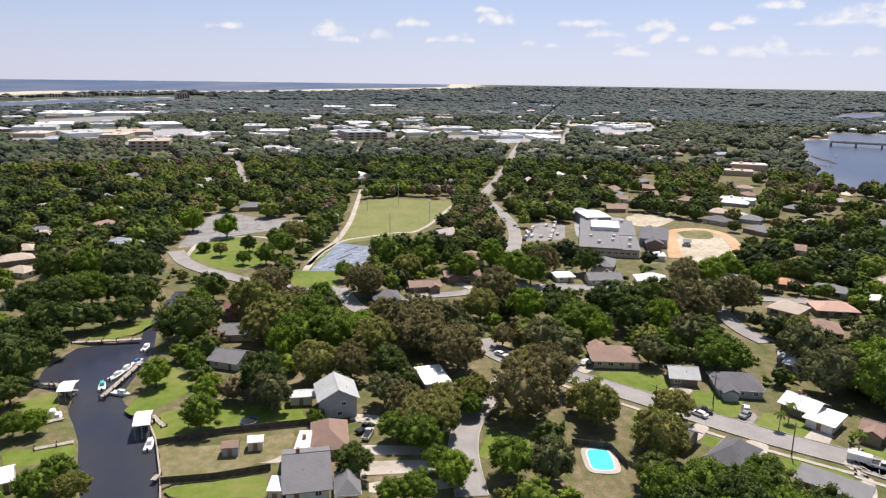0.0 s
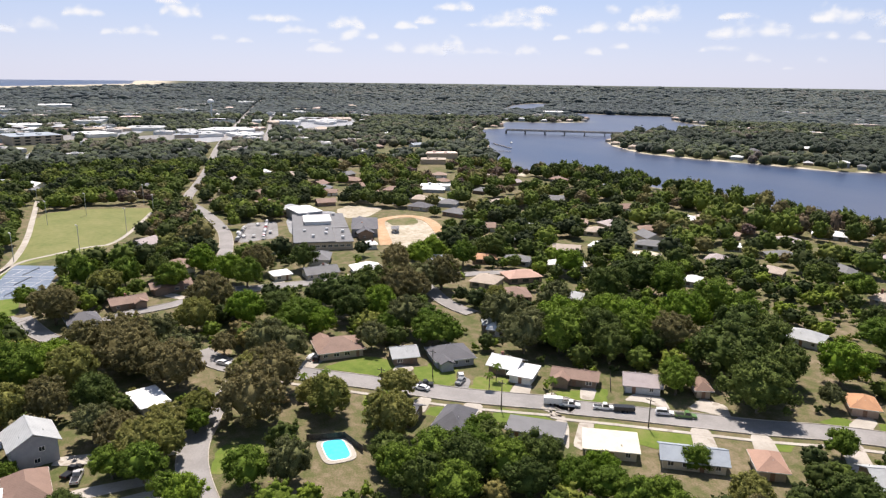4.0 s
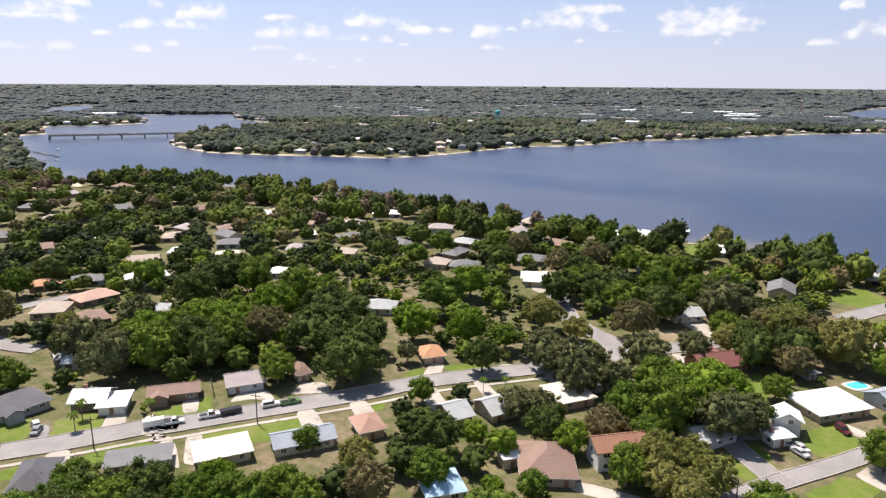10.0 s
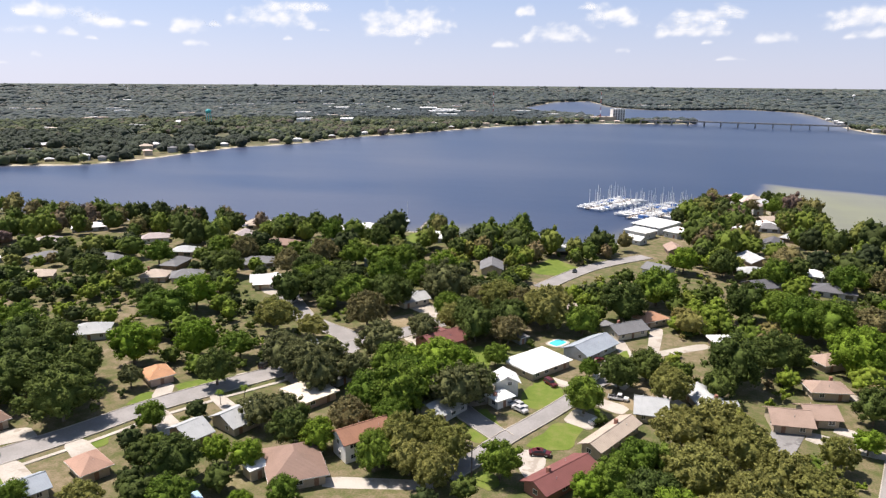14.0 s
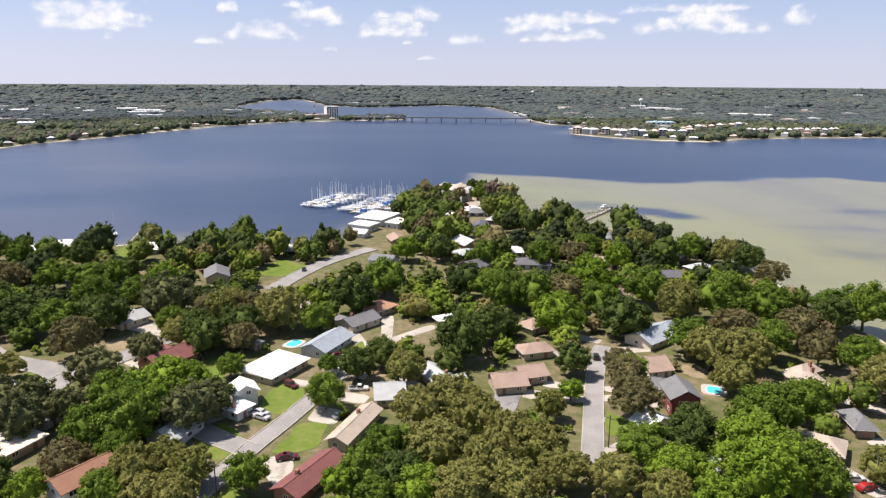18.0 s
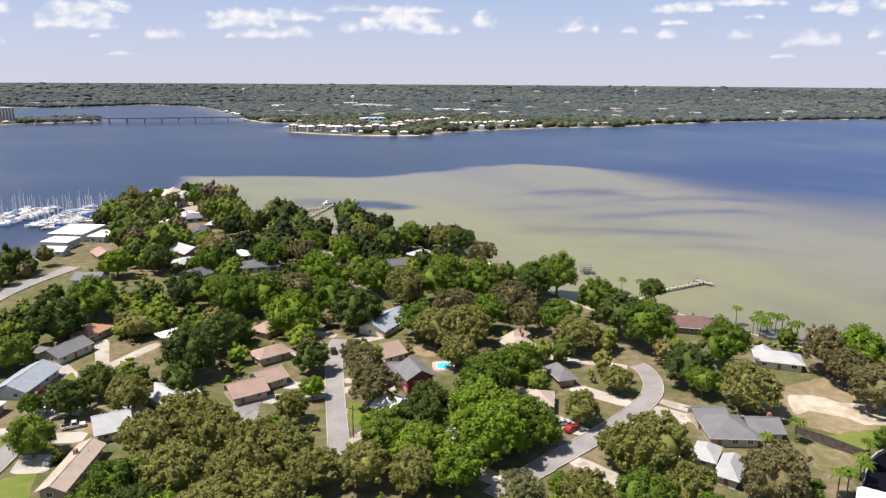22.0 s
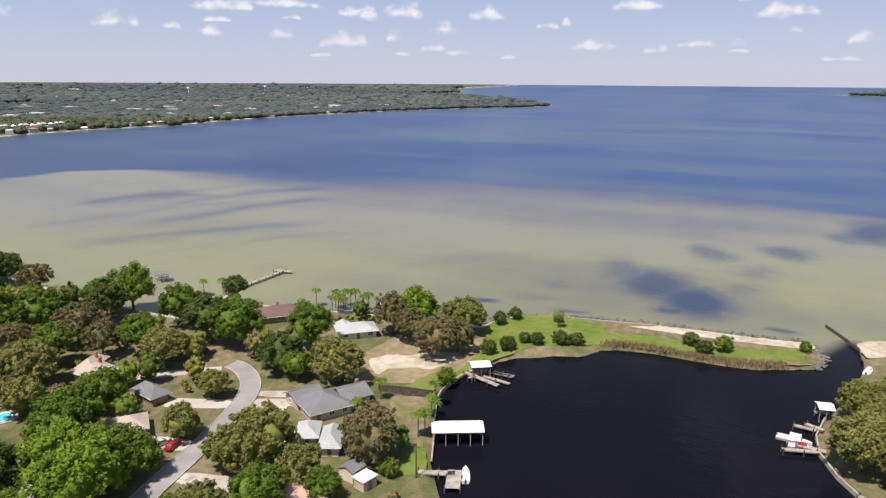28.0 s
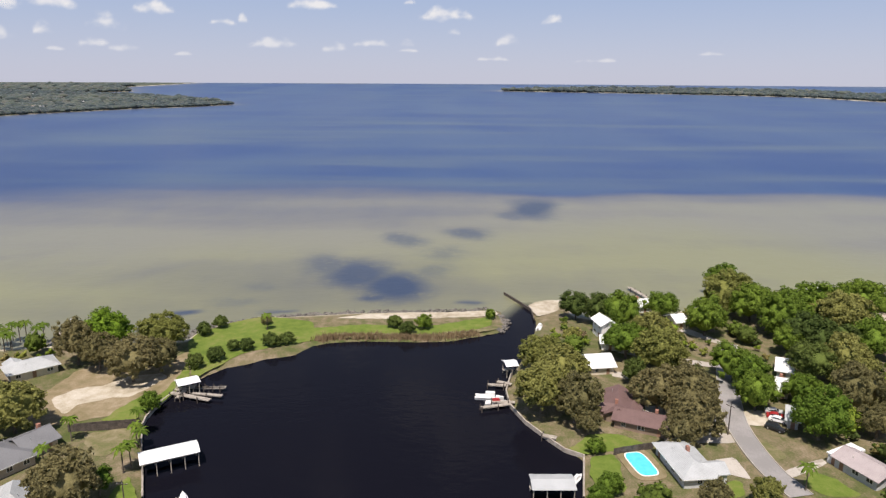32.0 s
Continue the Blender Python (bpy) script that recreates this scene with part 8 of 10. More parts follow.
patch("drive", "concrete", [(-144.8, 237.6), (-143.1, 240.9), (-154.1, 246.9), (-156.3, 242.8)])
patch("drive", "concrete", [(-73.5, 230.9), (-70.9, 234.8), (-87, 246), (-90.3, 241)])
patch("drive", "concrete", [(-75.4, 212.2), (-78.1, 208.3), (-72.3, 203.1), (-68.9, 208.1)])
patch("drive", "concrete", [(-41.3, 133.1), (-40.5, 136.7), (-56.5, 141), (-57.5, 136.5)])
patch("drive", "concrete", [(-45.4, 168.3), (-42.9, 165.6), (-35.4, 171.7), (-38.5, 175.1)])
patch("drive", "concrete", [(-17.4, 184.9), (-16, 188.3), (-25.8, 192.4), (-27.5, 188.2)])
patch("drive", "concrete", [(-8.6, 203.1), (-6.3, 207.4), (-12.6, 210.9), (-15.5, 205.6)])
patch("drive", "concrete", [(1.3, 216.4), (4.9, 216.2), (6.8, 245.3), (2.2, 245.4)])
patch("drive", "concrete", [(-5.9, 214.8), (-2.3, 215.8), (-6.5, 230.7), (-10.9, 229.4)])
patch("drive", "concrete", [(-42.9, 278.3), (-46.4, 277), (-38.4, 253.3), (-34.1, 254.9)])
patch("drive", "concrete", [(-70.5, 235.4), (-68.2, 239.6), (-80.8, 247.8), (-83.7, 242.6)])
patch("drive", "concrete", [(-145.7, 236.9), (-143.7, 240), (-149.3, 243.6), (-151.8, 239.7)])
patch("drive", "concrete", [(56.1, 168.6), (57.6, 173.1), (41.6, 179), (39.6, 173.3)])
patch("drive", "concrete", [(58.8, 176.6), (60, 180.1), (48.7, 184.2), (47.2, 179.8)])
patch("drive", "concrete", [(66.7, 197.9), (68.1, 201.3), (55.7, 207.1), (54, 202.8)])
patch("drive", "concrete", [(73.3, 211), (76.5, 214.6), (62.8, 228.2), (58.8, 223.7)])
patch("drive", "concrete", [(77.6, 206.9), (78.5, 202.2), (89.8, 203.2), (88.6, 209.1)])
patch("drive", "concrete", [(62.9, 173.7), (61.4, 169.2), (75.2, 164), (77.2, 169.7)])
patch("drive", "concrete", [(64.8, 179.1), (63.6, 175.6), (74.2, 171.2), (75.7, 175.6)])
patch("drive", "concrete", [(58.6, 160.9), (57.5, 157.4), (65.4, 154.6), (66.8, 159)])
patch("drive", "concrete", [(73.5, 111.6), (78.1, 113.1), (73.3, 129.4), (67.6, 127.6)])
patch("drive", "concrete", [(143.2, 145.1), (145.9, 147.6), (125.3, 170.1), (121.9, 167)])
patch("drive", "concrete", [(-0.4, 218.4), (1.9, 215.5), (22.3, 231.4), (19.4, 235)])
patch("drive", "concrete", [(-6.6, 196.3), (-8.8, 192), (11, 180.3), (13.9, 185.6)])
patch("drive", "concrete", [(-12.8, 183), (-14.6, 178.6), (-3.9, 173.2), (-1.6, 178.7)])
patch("drive", "concrete", [(125.5, 125.7), (129.9, 127.6), (123.2, 144.2), (117.7, 141.8)])
patch("drive", "concrete", [(104.2, 119.3), (108.9, 120.5), (105.7, 134), (99.9, 132.4)])
patch("drive", "concrete", [(133.2, 123.4), (129.8, 121.9), (135.3, 109), (139.5, 110.8)])
patch("drive", "concrete", [(137.9, 125.4), (134.5, 124), (143, 103.9), (147.2, 105.7)])
patch("drive", "concrete", [(132.2, 122.9), (127.7, 121), (130.9, 111.5), (136.4, 113.9)])
patch("drive", "concrete", [(115.3, 116.8), (111.7, 115.9), (116.9, 93.6), (121.4, 94.8)])
patch("drive", "concrete", [(119.2, 118.1), (114.7, 116.6), (119.6, 100.2), (125.3, 102.1)])
patch("drive", "concrete", [(98.1, 112.4), (93.4, 111.3), (98.6, 88.6), (104.5, 90)])
patch("drive", "concrete", [(163.6, -68.6), (168.3, -69.5), (172.9, -50.3), (167, -49.1)])
patch("drive", "concrete", [(153.1, -67.6), (157.9, -67.9), (159, -50.6), (153, -50.2)])
patch("drive", "concrete", [(198.4, -78.4), (201.8, -79.9), (213.5, -52.6), (209.3, -50.8)])
patch("drive", "concrete", [(182.5, -73.5), (186, -74.6), (195.3, -46.5), (190.9, -45.1)])
patch("drive", "concrete", [(218.8, -85.5), (220.8, -88.6), (233.5, -80.3), (230.9, -76.5)])
patch("drive", "concrete", [(201.1, -85.2), (197.7, -83.7), (193.9, -91.2), (198.1, -93)])
fence([(-136.8, -87.4), (-145.1, -74.2), (-153.1, -55)])
fence([(-122.1, -78.1), (-125.7, -67.6), (-131.3, -57)])
fence([(153.4, 96.1), (155.6, 87.8), (156.8, 81)])
fence([(-154.1, 9.7), (-153.2, 18.7), (-145.5, 22)])
fence([(149.9, -46.3), (146.7, -36.3)])
fence([(-160.7, 94.5), (-169.6, 99.2)])
fence([(97.2, 181.3), (102.2, 178.1)])
fence([(156.1, 79.3), (154.1, 86.9), (152.9, 96.2)])
palm(208.7, 149.9, 6.2)
palm(208.1, 146.9, 5.6)
palm(213.3, 148.5, 5.6)
palm(212, 145.2, 5.9)
palm(212.4, 143, 6.5)
palm(204, 148, 5.6)
palm(211.7, 136.7, 6.2)
palm(207.8, 158.1, 5.9)
palm(148.6, 92.8, 5.9)
palm(135.8, 91.9, 5.6)
palm(146.7, 76.1, 5.6)
palm(143.5, 73.5, 5.9)
palm(137.9, 73.3, 5.9)
palm(135.3, 73.9, 6.2)
palm(225.7, 66.7, 5.6)
palm(-181.8, 11, 4.9)
palm(-182.9, 17.3, 4.9)
palm(-170.6, 61.8, 4.6)
palm(-162.5, 77.4, 4.9)
palm(-106.9, 145.9, 4)
palm(-102.6, 150.5, 4)
palm(133.4, -74.2, 5.9)
palm(153.1, 78.1, 6.2)
palm(105.6, 86.6, 6.2)
palm(104.1, 82.2, 6.2)
palm(197.6, 206.5, 5.6)
palm(201.2, 199.9, 6.2)
palm(-175.3, 65.6, 4.9)
palm(202.9, 144.6, 6.2)
palm(203.5, 142.4, 5.6)
palm(204.3, 143.4, 5.6)
palm(208.5, 136.7, 6.2)


# ---- trees ----
ICO = {}
NORTH_SHORE = BAY_NEAR_A[6:] + BAY_NEAR_B[:26]  # tall pines and oaks stand along it


def ico(level):
    if level in ICO:
        return ICO[level]
    bm = bmesh.new()
    bmesh.ops.create_icosphere(bm, subdivisions=level, radius=1)
    v = np.array([p.co[:] for p in bm.verts])
    f = np.array([[q.index for q in p.verts] for p in bm.faces])
    bm.free()
    ICO[level] = v, f
    return v, f


def trunk_mesh(name, seed, limbs, height=1.0):
    """A tapered trunk one metre high with limbs that fork outward."""
    rng = random.Random(seed)
    bm = bmesh.new()

    def limb(a, b, r0, r1, sides=6):
        a, b = Vector(a), Vector(b)
        q = (b - a).to_track_quat("Z", "Y")
        ring = []
        for p, r in ((a, r0), (b, r1)):
            ring.append([bm.verts.new(p + q @ Vector((math.cos(k * math.tau / sides) * r, math.sin(k * math.tau / sides) * r, 0))) for k in range(sides)])
        for k in range(sides):
            bm.faces.new((ring[0][k], ring[0][(k + 1) % sides], ring[1][(k + 1) % sides], ring[1][k]))

    bend = (rng.uniform(-0.05, 0.05), rng.uniform(-0.05, 0.05))
    limb((0, 0, -0.06), (bend[0], bend[1], 0.4), 0.05, 0.036)
    limb((bend[0], bend[1], 0.39), (bend[0] * 0.3, bend[1] * 2, 0.85), 0.036, 0.012)
    for k in range(limbs):
        a = k * math.tau / limbs + rng.uniform(-0.4, 0.4)
        z = rng.uniform(0.3, 0.55)
        limb((bend[0], bend[1], z), (math.cos(a) * rng.uniform(0.2, 0.34), math.sin(a) * rng.uniform(0.2, 0.34), z + rng.uniform(0.22, 0.36)), 0.022, 0.008, 5)
    me = bpy.data.meshes.new(name)
    bm.to_mesh(me)
    bm.free()
    me.materials.append(M_BARK)
    return me


def leafy_crown(seed, clumps, lo, hi, cards, size, core=0.62, core_level=3, lobed=0.24, low=1.5, flat=0.88, body=0.78):
    """A crown about one metre in radius: a dark inner body, many leafy clumps round it, and small sprays of leaves on the clumps."""
    rng = np.random.RandomState(seed)
    shift = Vector(rng.uniform(0, 50, 3))

    def reach(dirs):
        return np.array([1 + lobed * (1.5 * noise.noise(Vector(p) * 1.4 + shift) + 0.6 * noise.noise(Vector(p) * 3.1 + shift)) for p in dirs])

    iv, jf = ico(core_level)
    vs, fs, base = [iv * (core * reach(iv))[:, None]], [jf], len(iv)
    k = np.arange(clumps)
    up = 1 - low * (k + 0.5) / max(clumps, 1)
    a = k * 2.39996 + rng.normal(0, 0.3, clumps)
    s = np.sqrt(np.maximum(1 - up * up, 0))
    d = np.stack([np.cos(a) * s, np.sin(a) * s, up], 1).reshape(-1, 3)
    rad = rng.uniform(lo, hi, clumps)
    c = d * (reach(d).reshape(-1) * (1 - rad * 0.8) * rng.uniform(0.84, 1.05, clumps))[:, None]
    iv, jf = ico(1)
    for p, r in zip(c, rad):
        vs.append(p + iv * (1 + rng.uniform(-0.25, 0.25, (len(iv), 1))) * r * body)
        fs.append(jf + base)
        base += len(iv)
    if cards:
        which = rng.choice(clumps, cards, p=rad ** 2 / (rad ** 2).sum())
        out = rng.normal(size=(cards, 3)) + d[which] * 1.1
        out /= np.linalg.norm(out, axis=1)[:, None]
        p = c[which] + out * (rad[which] * rng.uniform(body * 0.9, 1.2, cards))[:, None]
        n = out * 0.9 + rng.normal(size=(cards, 3)) * 0.5
        n /= np.linalg.norm(n, axis=1)[:, None]
        u = np.cross(n, rng.normal(size=(cards, 3)))
        u /= np.linalg.norm(u, axis=1)[:, None]
        w = np.cross(n, u)
        sz = (size * rng.uniform(0.55, 1.35, cards))[:, None]
        tri = np.stack([p - u * sz, p + u * sz * 0.6 - w * sz * 0.7, p + u * sz * 0.5 + w * sz * 0.8], 1)
        vs.append(tri.reshape(-1, 3))
        fs.append((np.arange(cards) * 3 + base)[:, None] + np.arange(3))
    v = np.concatenate(vs)
    v[:, 2] *= flat
    return v, np.concatenate(fs)


# how each kind of crown is made up: clumps, their smallest and largest size, sprays, size of a spray, inner body
CROWN_FORM = dict(dark=(44, 0.16, 0.30, 3000, 0.050, 0.66), green=(42, 0.17, 0.33, 3000, 0.050, 0.65), bright=(48, 0.16, 0.31, 3000, 0.050, 0.66), olive=(130, 0.11, 0.19, 5200, 0.054, 0.66), brown=(120, 0.10, 0.18, 4600, 0.050, 0.62), grey=(60, 0.13, 0.24, 2800, 0.047, 0.66))
NEAR_CROWNS, TRUNKS = {}, []
for kind, form in CROWN_FORM.items():
    for k in range(7):
        NEAR_CROWNS[kind, k] = leafy_crown(100 + k * 11 + form[0], *form, body=0.6 if kind in ("olive", "brown") else 0.72)
for k in range(5):
    TRUNKS.append(trunk_mesh("trunk", 7 + k, 5))
CROWN_MESH = {}
TREE_WORDS = dict(bright="broad oak with fresh bright green leaves", green="rounded oak with mid-green leaves", dark="dense evergreen oak with dark leaves", olive="spring oak with olive-yellow new leaves", brown="oak in russet-brown bud with thin leaves", grey="magnolia with glossy grey-green leaves")


TREE_NAMES = dict(bright="water_oak", green="laurel_oak", dark="live_oak", olive="spring_oak", brown="russet_oak", grey="magnolia")


def tree(kind, x, y, r, z):
    """A tree whose crown of radius r is centred at height z."""
    seed = int(abs(x * 17 + y * 29))
    if r < 3.1:
        r, z = r * 1.2, z * 1.3
    elif r > 4.5 and edge_distance(np.array([[x, y]], float), NORTH_SHORE, False)[0] < 55:
        z += 1.6
    k = seed % 7
    if (kind, k) not in CROWN_MESH:
        v, f = NEAR_CROWNS[kind, k]
        CROWN_MESH[kind, k] = build_mesh("crown", v, f, M_LEAF[kind], None, True)
    small = r < 2.6
    ob = empty("bush" if small else TREE_NAMES[kind], pose(x, y, 0, 0, 0, seed * 37 % 360), ("clipped round " if small else "") + TREE_WORDS[kind] + (" by the shore" if shore(np.array([[x, y]]))[0] < 25 else " between the houses"), "bush" if small else "tree", f"{kind} trees")
    part("trunk", TRUNKS[seed % len(TRUNKS)], None, ob, "", Matrix.Diagonal((r * 1.3, r * 1.3, z * 1.05, 1)))
    part("crown", CROWN_MESH[kind, k], None, ob, "", Matrix.Translation((0, 0, z)) @ Matrix.Diagonal((r * (0.84 + 0.025 * (seed % 11)), r * (0.82 + 0.025 * (seed // 11 % 9)), r * (0.84 + 0.035 * (seed // 7 % 7)), 1)))
    BLOCKED.append(("disc", np.array([(x, y)]), r))


# dark crowns
tree("dark", -149, -135.9, 4.9, 4.8); tree("dark", -183.6, -161.5, 6.3, 5.9); tree("dark", -162.8, -142.6, 7, 6.5); tree("dark", -210.8, -179, 8.2, 7.4)
tree("dark", -192.1, -159.1, 7.5, 6.8); tree("dark", -181.2, -148.1, 5, 4.9); tree("dark", -255.8, -204.5, 7.2, 6.6); tree("dark", -218.9, -171.8, 8.2, 7.4)
tree("dark", -200.8, -154.5, 6.5, 6.1); tree("dark", -206.2, -147.8, 6, 5.6); tree("dark", -261.3, -177, 7.2, 6.6); tree("dark", -231.9, -156.9, 7.1, 6.5)
tree("dark", -214.3, -143.5, 5.5, 5.3); tree("dark", -227.5, -145, 6.9, 6.4); tree("dark", -263.8, -164.3, 7.2, 6.6); tree("dark", -201.5, -113.2, 9.4, 7.5)
tree("dark", -242.2, -125.5, 6.9, 6.4); tree("dark", -320.3, -144.9, 4.4, 4.4); tree("dark", -165.1, -72.1, 7.2, 6.6); tree("dark", -131.6, -38.2, 4.7, 4.6)
tree("dark", -182.6, -41.5, 6.2, 5.8); tree("dark", -306, -40.1, 6.5, 6.1); tree("dark", -243, 6.7, 6.8, 6.3); tree("dark", -311, 21.3, 7.2, 6.6)
tree("dark", -250.8, 28.3, 8.1, 7.3); tree("dark", -236.3, 32.8, 7.7, 7); tree("dark", -260.1, 43.8, 8.4, 7.5); tree("dark", -138.3, 26.6, 4.6, 4.6)
tree("dark", -124.1, 31.2, 5.5, 5.3); tree("dark", -127.5, 41.1, 6.3, 5.9); tree("dark", -309.8, 111.6, 7.2, 6.6); tree("dark", -134.1, 49.2, 5.3, 5.2)
tree("dark", -118.3, 52, 5.6, 5.3); tree("dark", -124.4, 57.8, 5.8, 5.5); tree("dark", -188.6, 99.8, 6.5, 6.1); tree("dark", -189.7, 106.3, 8.5, 7.5)
tree("dark", -236.2, 133.8, 9.2, 7.5); tree("dark", -179.1, 104.2, 7.2, 6.6); tree("dark", -243, 151, 9.7, 7.5); tree("dark", -180.4, 118.5, 5.6, 5.4)
tree("dark", -181, 151.2, 8.6, 7.5); tree("dark", -161.8, 135.7, 11.9, 7.5); tree("dark", -173.5, 156.1, 9, 7.5); tree("dark", -145.3, 130.8, 8.6, 7.5)
tree("dark", -139.9, 126.2, 9.1, 7.5); tree("dark", -151, 143.5, 7.7, 7); tree("dark", -229.2, 230.9, 7.2, 6.6); tree("dark", -177.4, 204.8, 6.3, 5.9)
tree("dark", -93.8, 110.8, 6.7, 6.3); tree("dark", -115.3, 156.4, 6.4, 6); tree("dark", -177.2, 255.1, 7.2, 6.6); tree("dark", -77.8, 132.4, 5.6, 5.4)
tree("dark", -132.9, 229.7, 7.3, 6.7); tree("dark", -137, 254.1, 7.9, 7.2); tree("dark", -120, 236.4, 9, 7.5); tree("dark", -132.5, 319.1, 7.2, 6.6)
tree("dark", -93.5, 235.2, 8.6, 7.5); tree("dark", -58.2, 221.5, 7.4, 6.8); tree("dark", -54.1, 213, 7.6, 6.9); tree("dark", -43.1, 170.6, 6.3, 5.9)
tree("dark", -45.1, 223.1, 7.4, 6.7); tree("dark", -5.8, 189.1, 5.9, 5.6); tree("dark", -7.3, 249.2, 8.5, 7.5); tree("dark", 1.7, 196.3, 6, 5.7)
tree("dark", 4.6, 129.9, 5.9, 5.6); tree("dark", 43.7, 489.6, 5.3, 5.1); tree("dark", 31.6, 324.3, 7.2, 6.6); tree("dark", 20.7, 189.6, 5.1, 4.9)
tree("dark", 52.9, 462.7, 5.8, 5.5); tree("dark", 25.4, 201.3, 8.9, 7.5); tree("dark", 34.9, 263.1, 8.5, 7.5); tree("dark", 76.5, 531.1, 5.3, 5.1)
tree("dark", 38.3, 215.3, 7.6, 6.9); tree("dark", 57.7, 186.6, 6, 5.7); tree("dark", 83.7, 215, 9.9, 7.5); tree("dark", 71, 137.4, 6, 5.7)
tree("dark", 73.7, 142.4, 6.6, 6.1); tree("dark", 169.1, 289.1, 7.2, 6.6); tree("dark", 155.7, 210.8, 7.2, 6.7); tree("dark", 159.6, 166.7, 9.9, 7.5)
tree("dark", 194.5, 186.8, 5.7, 5.5); tree("dark", 151.6, 129.6, 7, 6.5); tree("dark", 192.4, 79.3, 2.5, 1.7); tree("dark", 220.2, 86.7, 2.5, 1.7)
tree("dark", 198.3, 75, 2.8, 1.8); tree("dark", 227.9, 83.7, 2.3, 1.6); tree("dark", 206.7, 72.3, 1.9, 1.4); tree("dark", 207.3, 68.3, 2.3, 1.6)
tree("dark", 211.1, 61.2, 2.6, 1.7); tree("dark", 212.7, 56.6, 2.3, 1.6); tree("dark", 229.9, 22.5, 2.6, 1.7); tree("dark", 224.5, 17.9, 2.5, 1.7)
tree("dark", 241.2, -42.5, 5.9, 5.6); tree("dark", 236.3, -49.7, 6.7, 6.2); tree("dark", 186.9, -50.5, 3.9, 4.1); tree("dark", 209.9, -110.5, 8.6, 7.5)
tree("dark", 188.6, -102, 7.4, 6.8); tree("dark", 207.6, -118.3, 7.2, 6.6)
# green crowns
tree("green", -134.4, -123.1, 3.7, 3.9); tree("green", -111.3, -99.5, 4.2, 4.2); tree("green", -118.1, -99, 3.9, 4); tree("green", -262.7, -193.7, 7.2, 6.6)
tree("green", -226.9, -166.2, 8.3, 7.5); tree("green", -177.2, -98.8, 3.6, 3.8); tree("green", -145.8, -80.8, 5.3, 5.1); tree("green", -227.9, -124, 5.5, 5.3)
tree("green", -314.2, -166, 3, 1.9); tree("green", -295.5, -136.8, 3.6, 3.8); tree("green", -297.2, -126.4, 5.4, 5.2); tree("green", -315, -125, 7.2, 6.6)
tree("green", -196.5, -75, 8.2, 7.4); tree("green", -211.7, -75.2, 8.2, 7.4); tree("green", -153.9, -54.1, 2.2, 1.5); tree("green", -243.3, -81.6, 5.5, 5.3)
tree("green", -200, -63.7, 9.1, 7.5); tree("green", -279.1, -83.2, 4.9, 4.8); tree("green", -122.8, -28, 3.4, 3.6); tree("green", -303.4, -68.7, 7.2, 6.6)
tree("green", -148, -32.3, 4.2, 4.3); tree("green", -124.2, -22.5, 4, 4.1); tree("green", -144.6, -25.5, 5.4, 5.2); tree("green", -301.6, -52.5, 7.1, 6.5)
tree("green", -136.2, -20.2, 3.6, 3.8); tree("green", -290.1, -33, 7.2, 6.6); tree("green", -164.3, -16.2, 3.4, 3.6); tree("green", -137.3, -4.2, 5.5, 5.3)
tree("green", -286.4, -3.6, 7.3, 6.7); tree("green", -230.2, 13.2, 7.4, 6.8); tree("green", -218.4, 43.3, 5.3, 5.1); tree("green", -129.1, 27.3, 5.7, 5.4)
tree("green", -205.1, 54.1, 6.9, 6.4); tree("green", -210.9, 55.7, 6.6, 6.2); tree("green", -133.8, 36, 5.9, 5.6); tree("green", -205.9, 60.1, 4.7, 4.6)
tree("green", -120.7, 36.7, 5.5, 5.3); tree("green", -300.3, 94, 7.2, 6.6); tree("green", -132.6, 43.4, 5.9, 5.6); tree("green", -142.6, 50.3, 4.2, 4.3)
tree("green", -125.6, 50.6, 5.8, 5.5); tree("green", -191.5, 93.2, 10.2, 7.5); tree("green", -117.6, 61.6, 5.1, 4.9); tree("green", -207.8, 110.5, 6.6, 6.1)
tree("green", -113, 68, 4.7, 4.7); tree("green", -185.1, 115.4, 8.5, 7.5); tree("green", -107.5, 70.5, 4.9, 4.9); tree("green", -235, 159.7, 8.4, 7.5)
tree("green", -190.4, 131, 6, 5.7); tree("green", -107.2, 76.7, 4.7, 4.7); tree("green", -154.5, 111.2, 5.9, 5.6); tree("green", -172.6, 129.6, 4.7, 4.7)
tree("green", -100.1, 76.3, 4.9, 4.8); tree("green", -120.2, 93.8, 3, 1.9); tree("green", -208.9, 163, 8.4, 7.5); tree("green", -189.9, 161.4, 8.5, 7.5)
tree("green", -212.3, 232.6, 7.2, 6.6); tree("green", -115, 129.3, 4.3, 4.3); tree("green", -86.8, 100, 5.4, 5.2); tree("green", -218.6, 260.3, 7.2, 6.6)
tree("green", -160.9, 192.5, 8.6, 7.5); tree("green", -199.3, 281.2, 7.2, 6.6); tree("green", -120.2, 175.3, 5.6, 5.3); tree("green", -67.7, 110.6, 3.5, 3.7)
tree("green", -131.9, 242.6, 7, 6.5); tree("green", -160.5, 323.5, 7.2, 6.6); tree("green", -106.4, 231.6, 8.1, 7.4); tree("green", -132, 289.2, 7.2, 6.6)
tree("green", -66.4, 153.6, 6.8, 6.3); tree("green", -55.4, 128.4, 5.3, 5.1); tree("green", -117.3, 287.2, 7.2, 6.6); tree("green", -58.1, 144.7, 5.4, 5.2)
tree("green", -102.3, 255.4, 8.7, 7.5); tree("green", -68.8, 174.8, 6.6, 6.2); tree("green", -59.2, 155.9, 8.2, 7.4); tree("green", -107.2, 289.1, 7.2, 6.6)
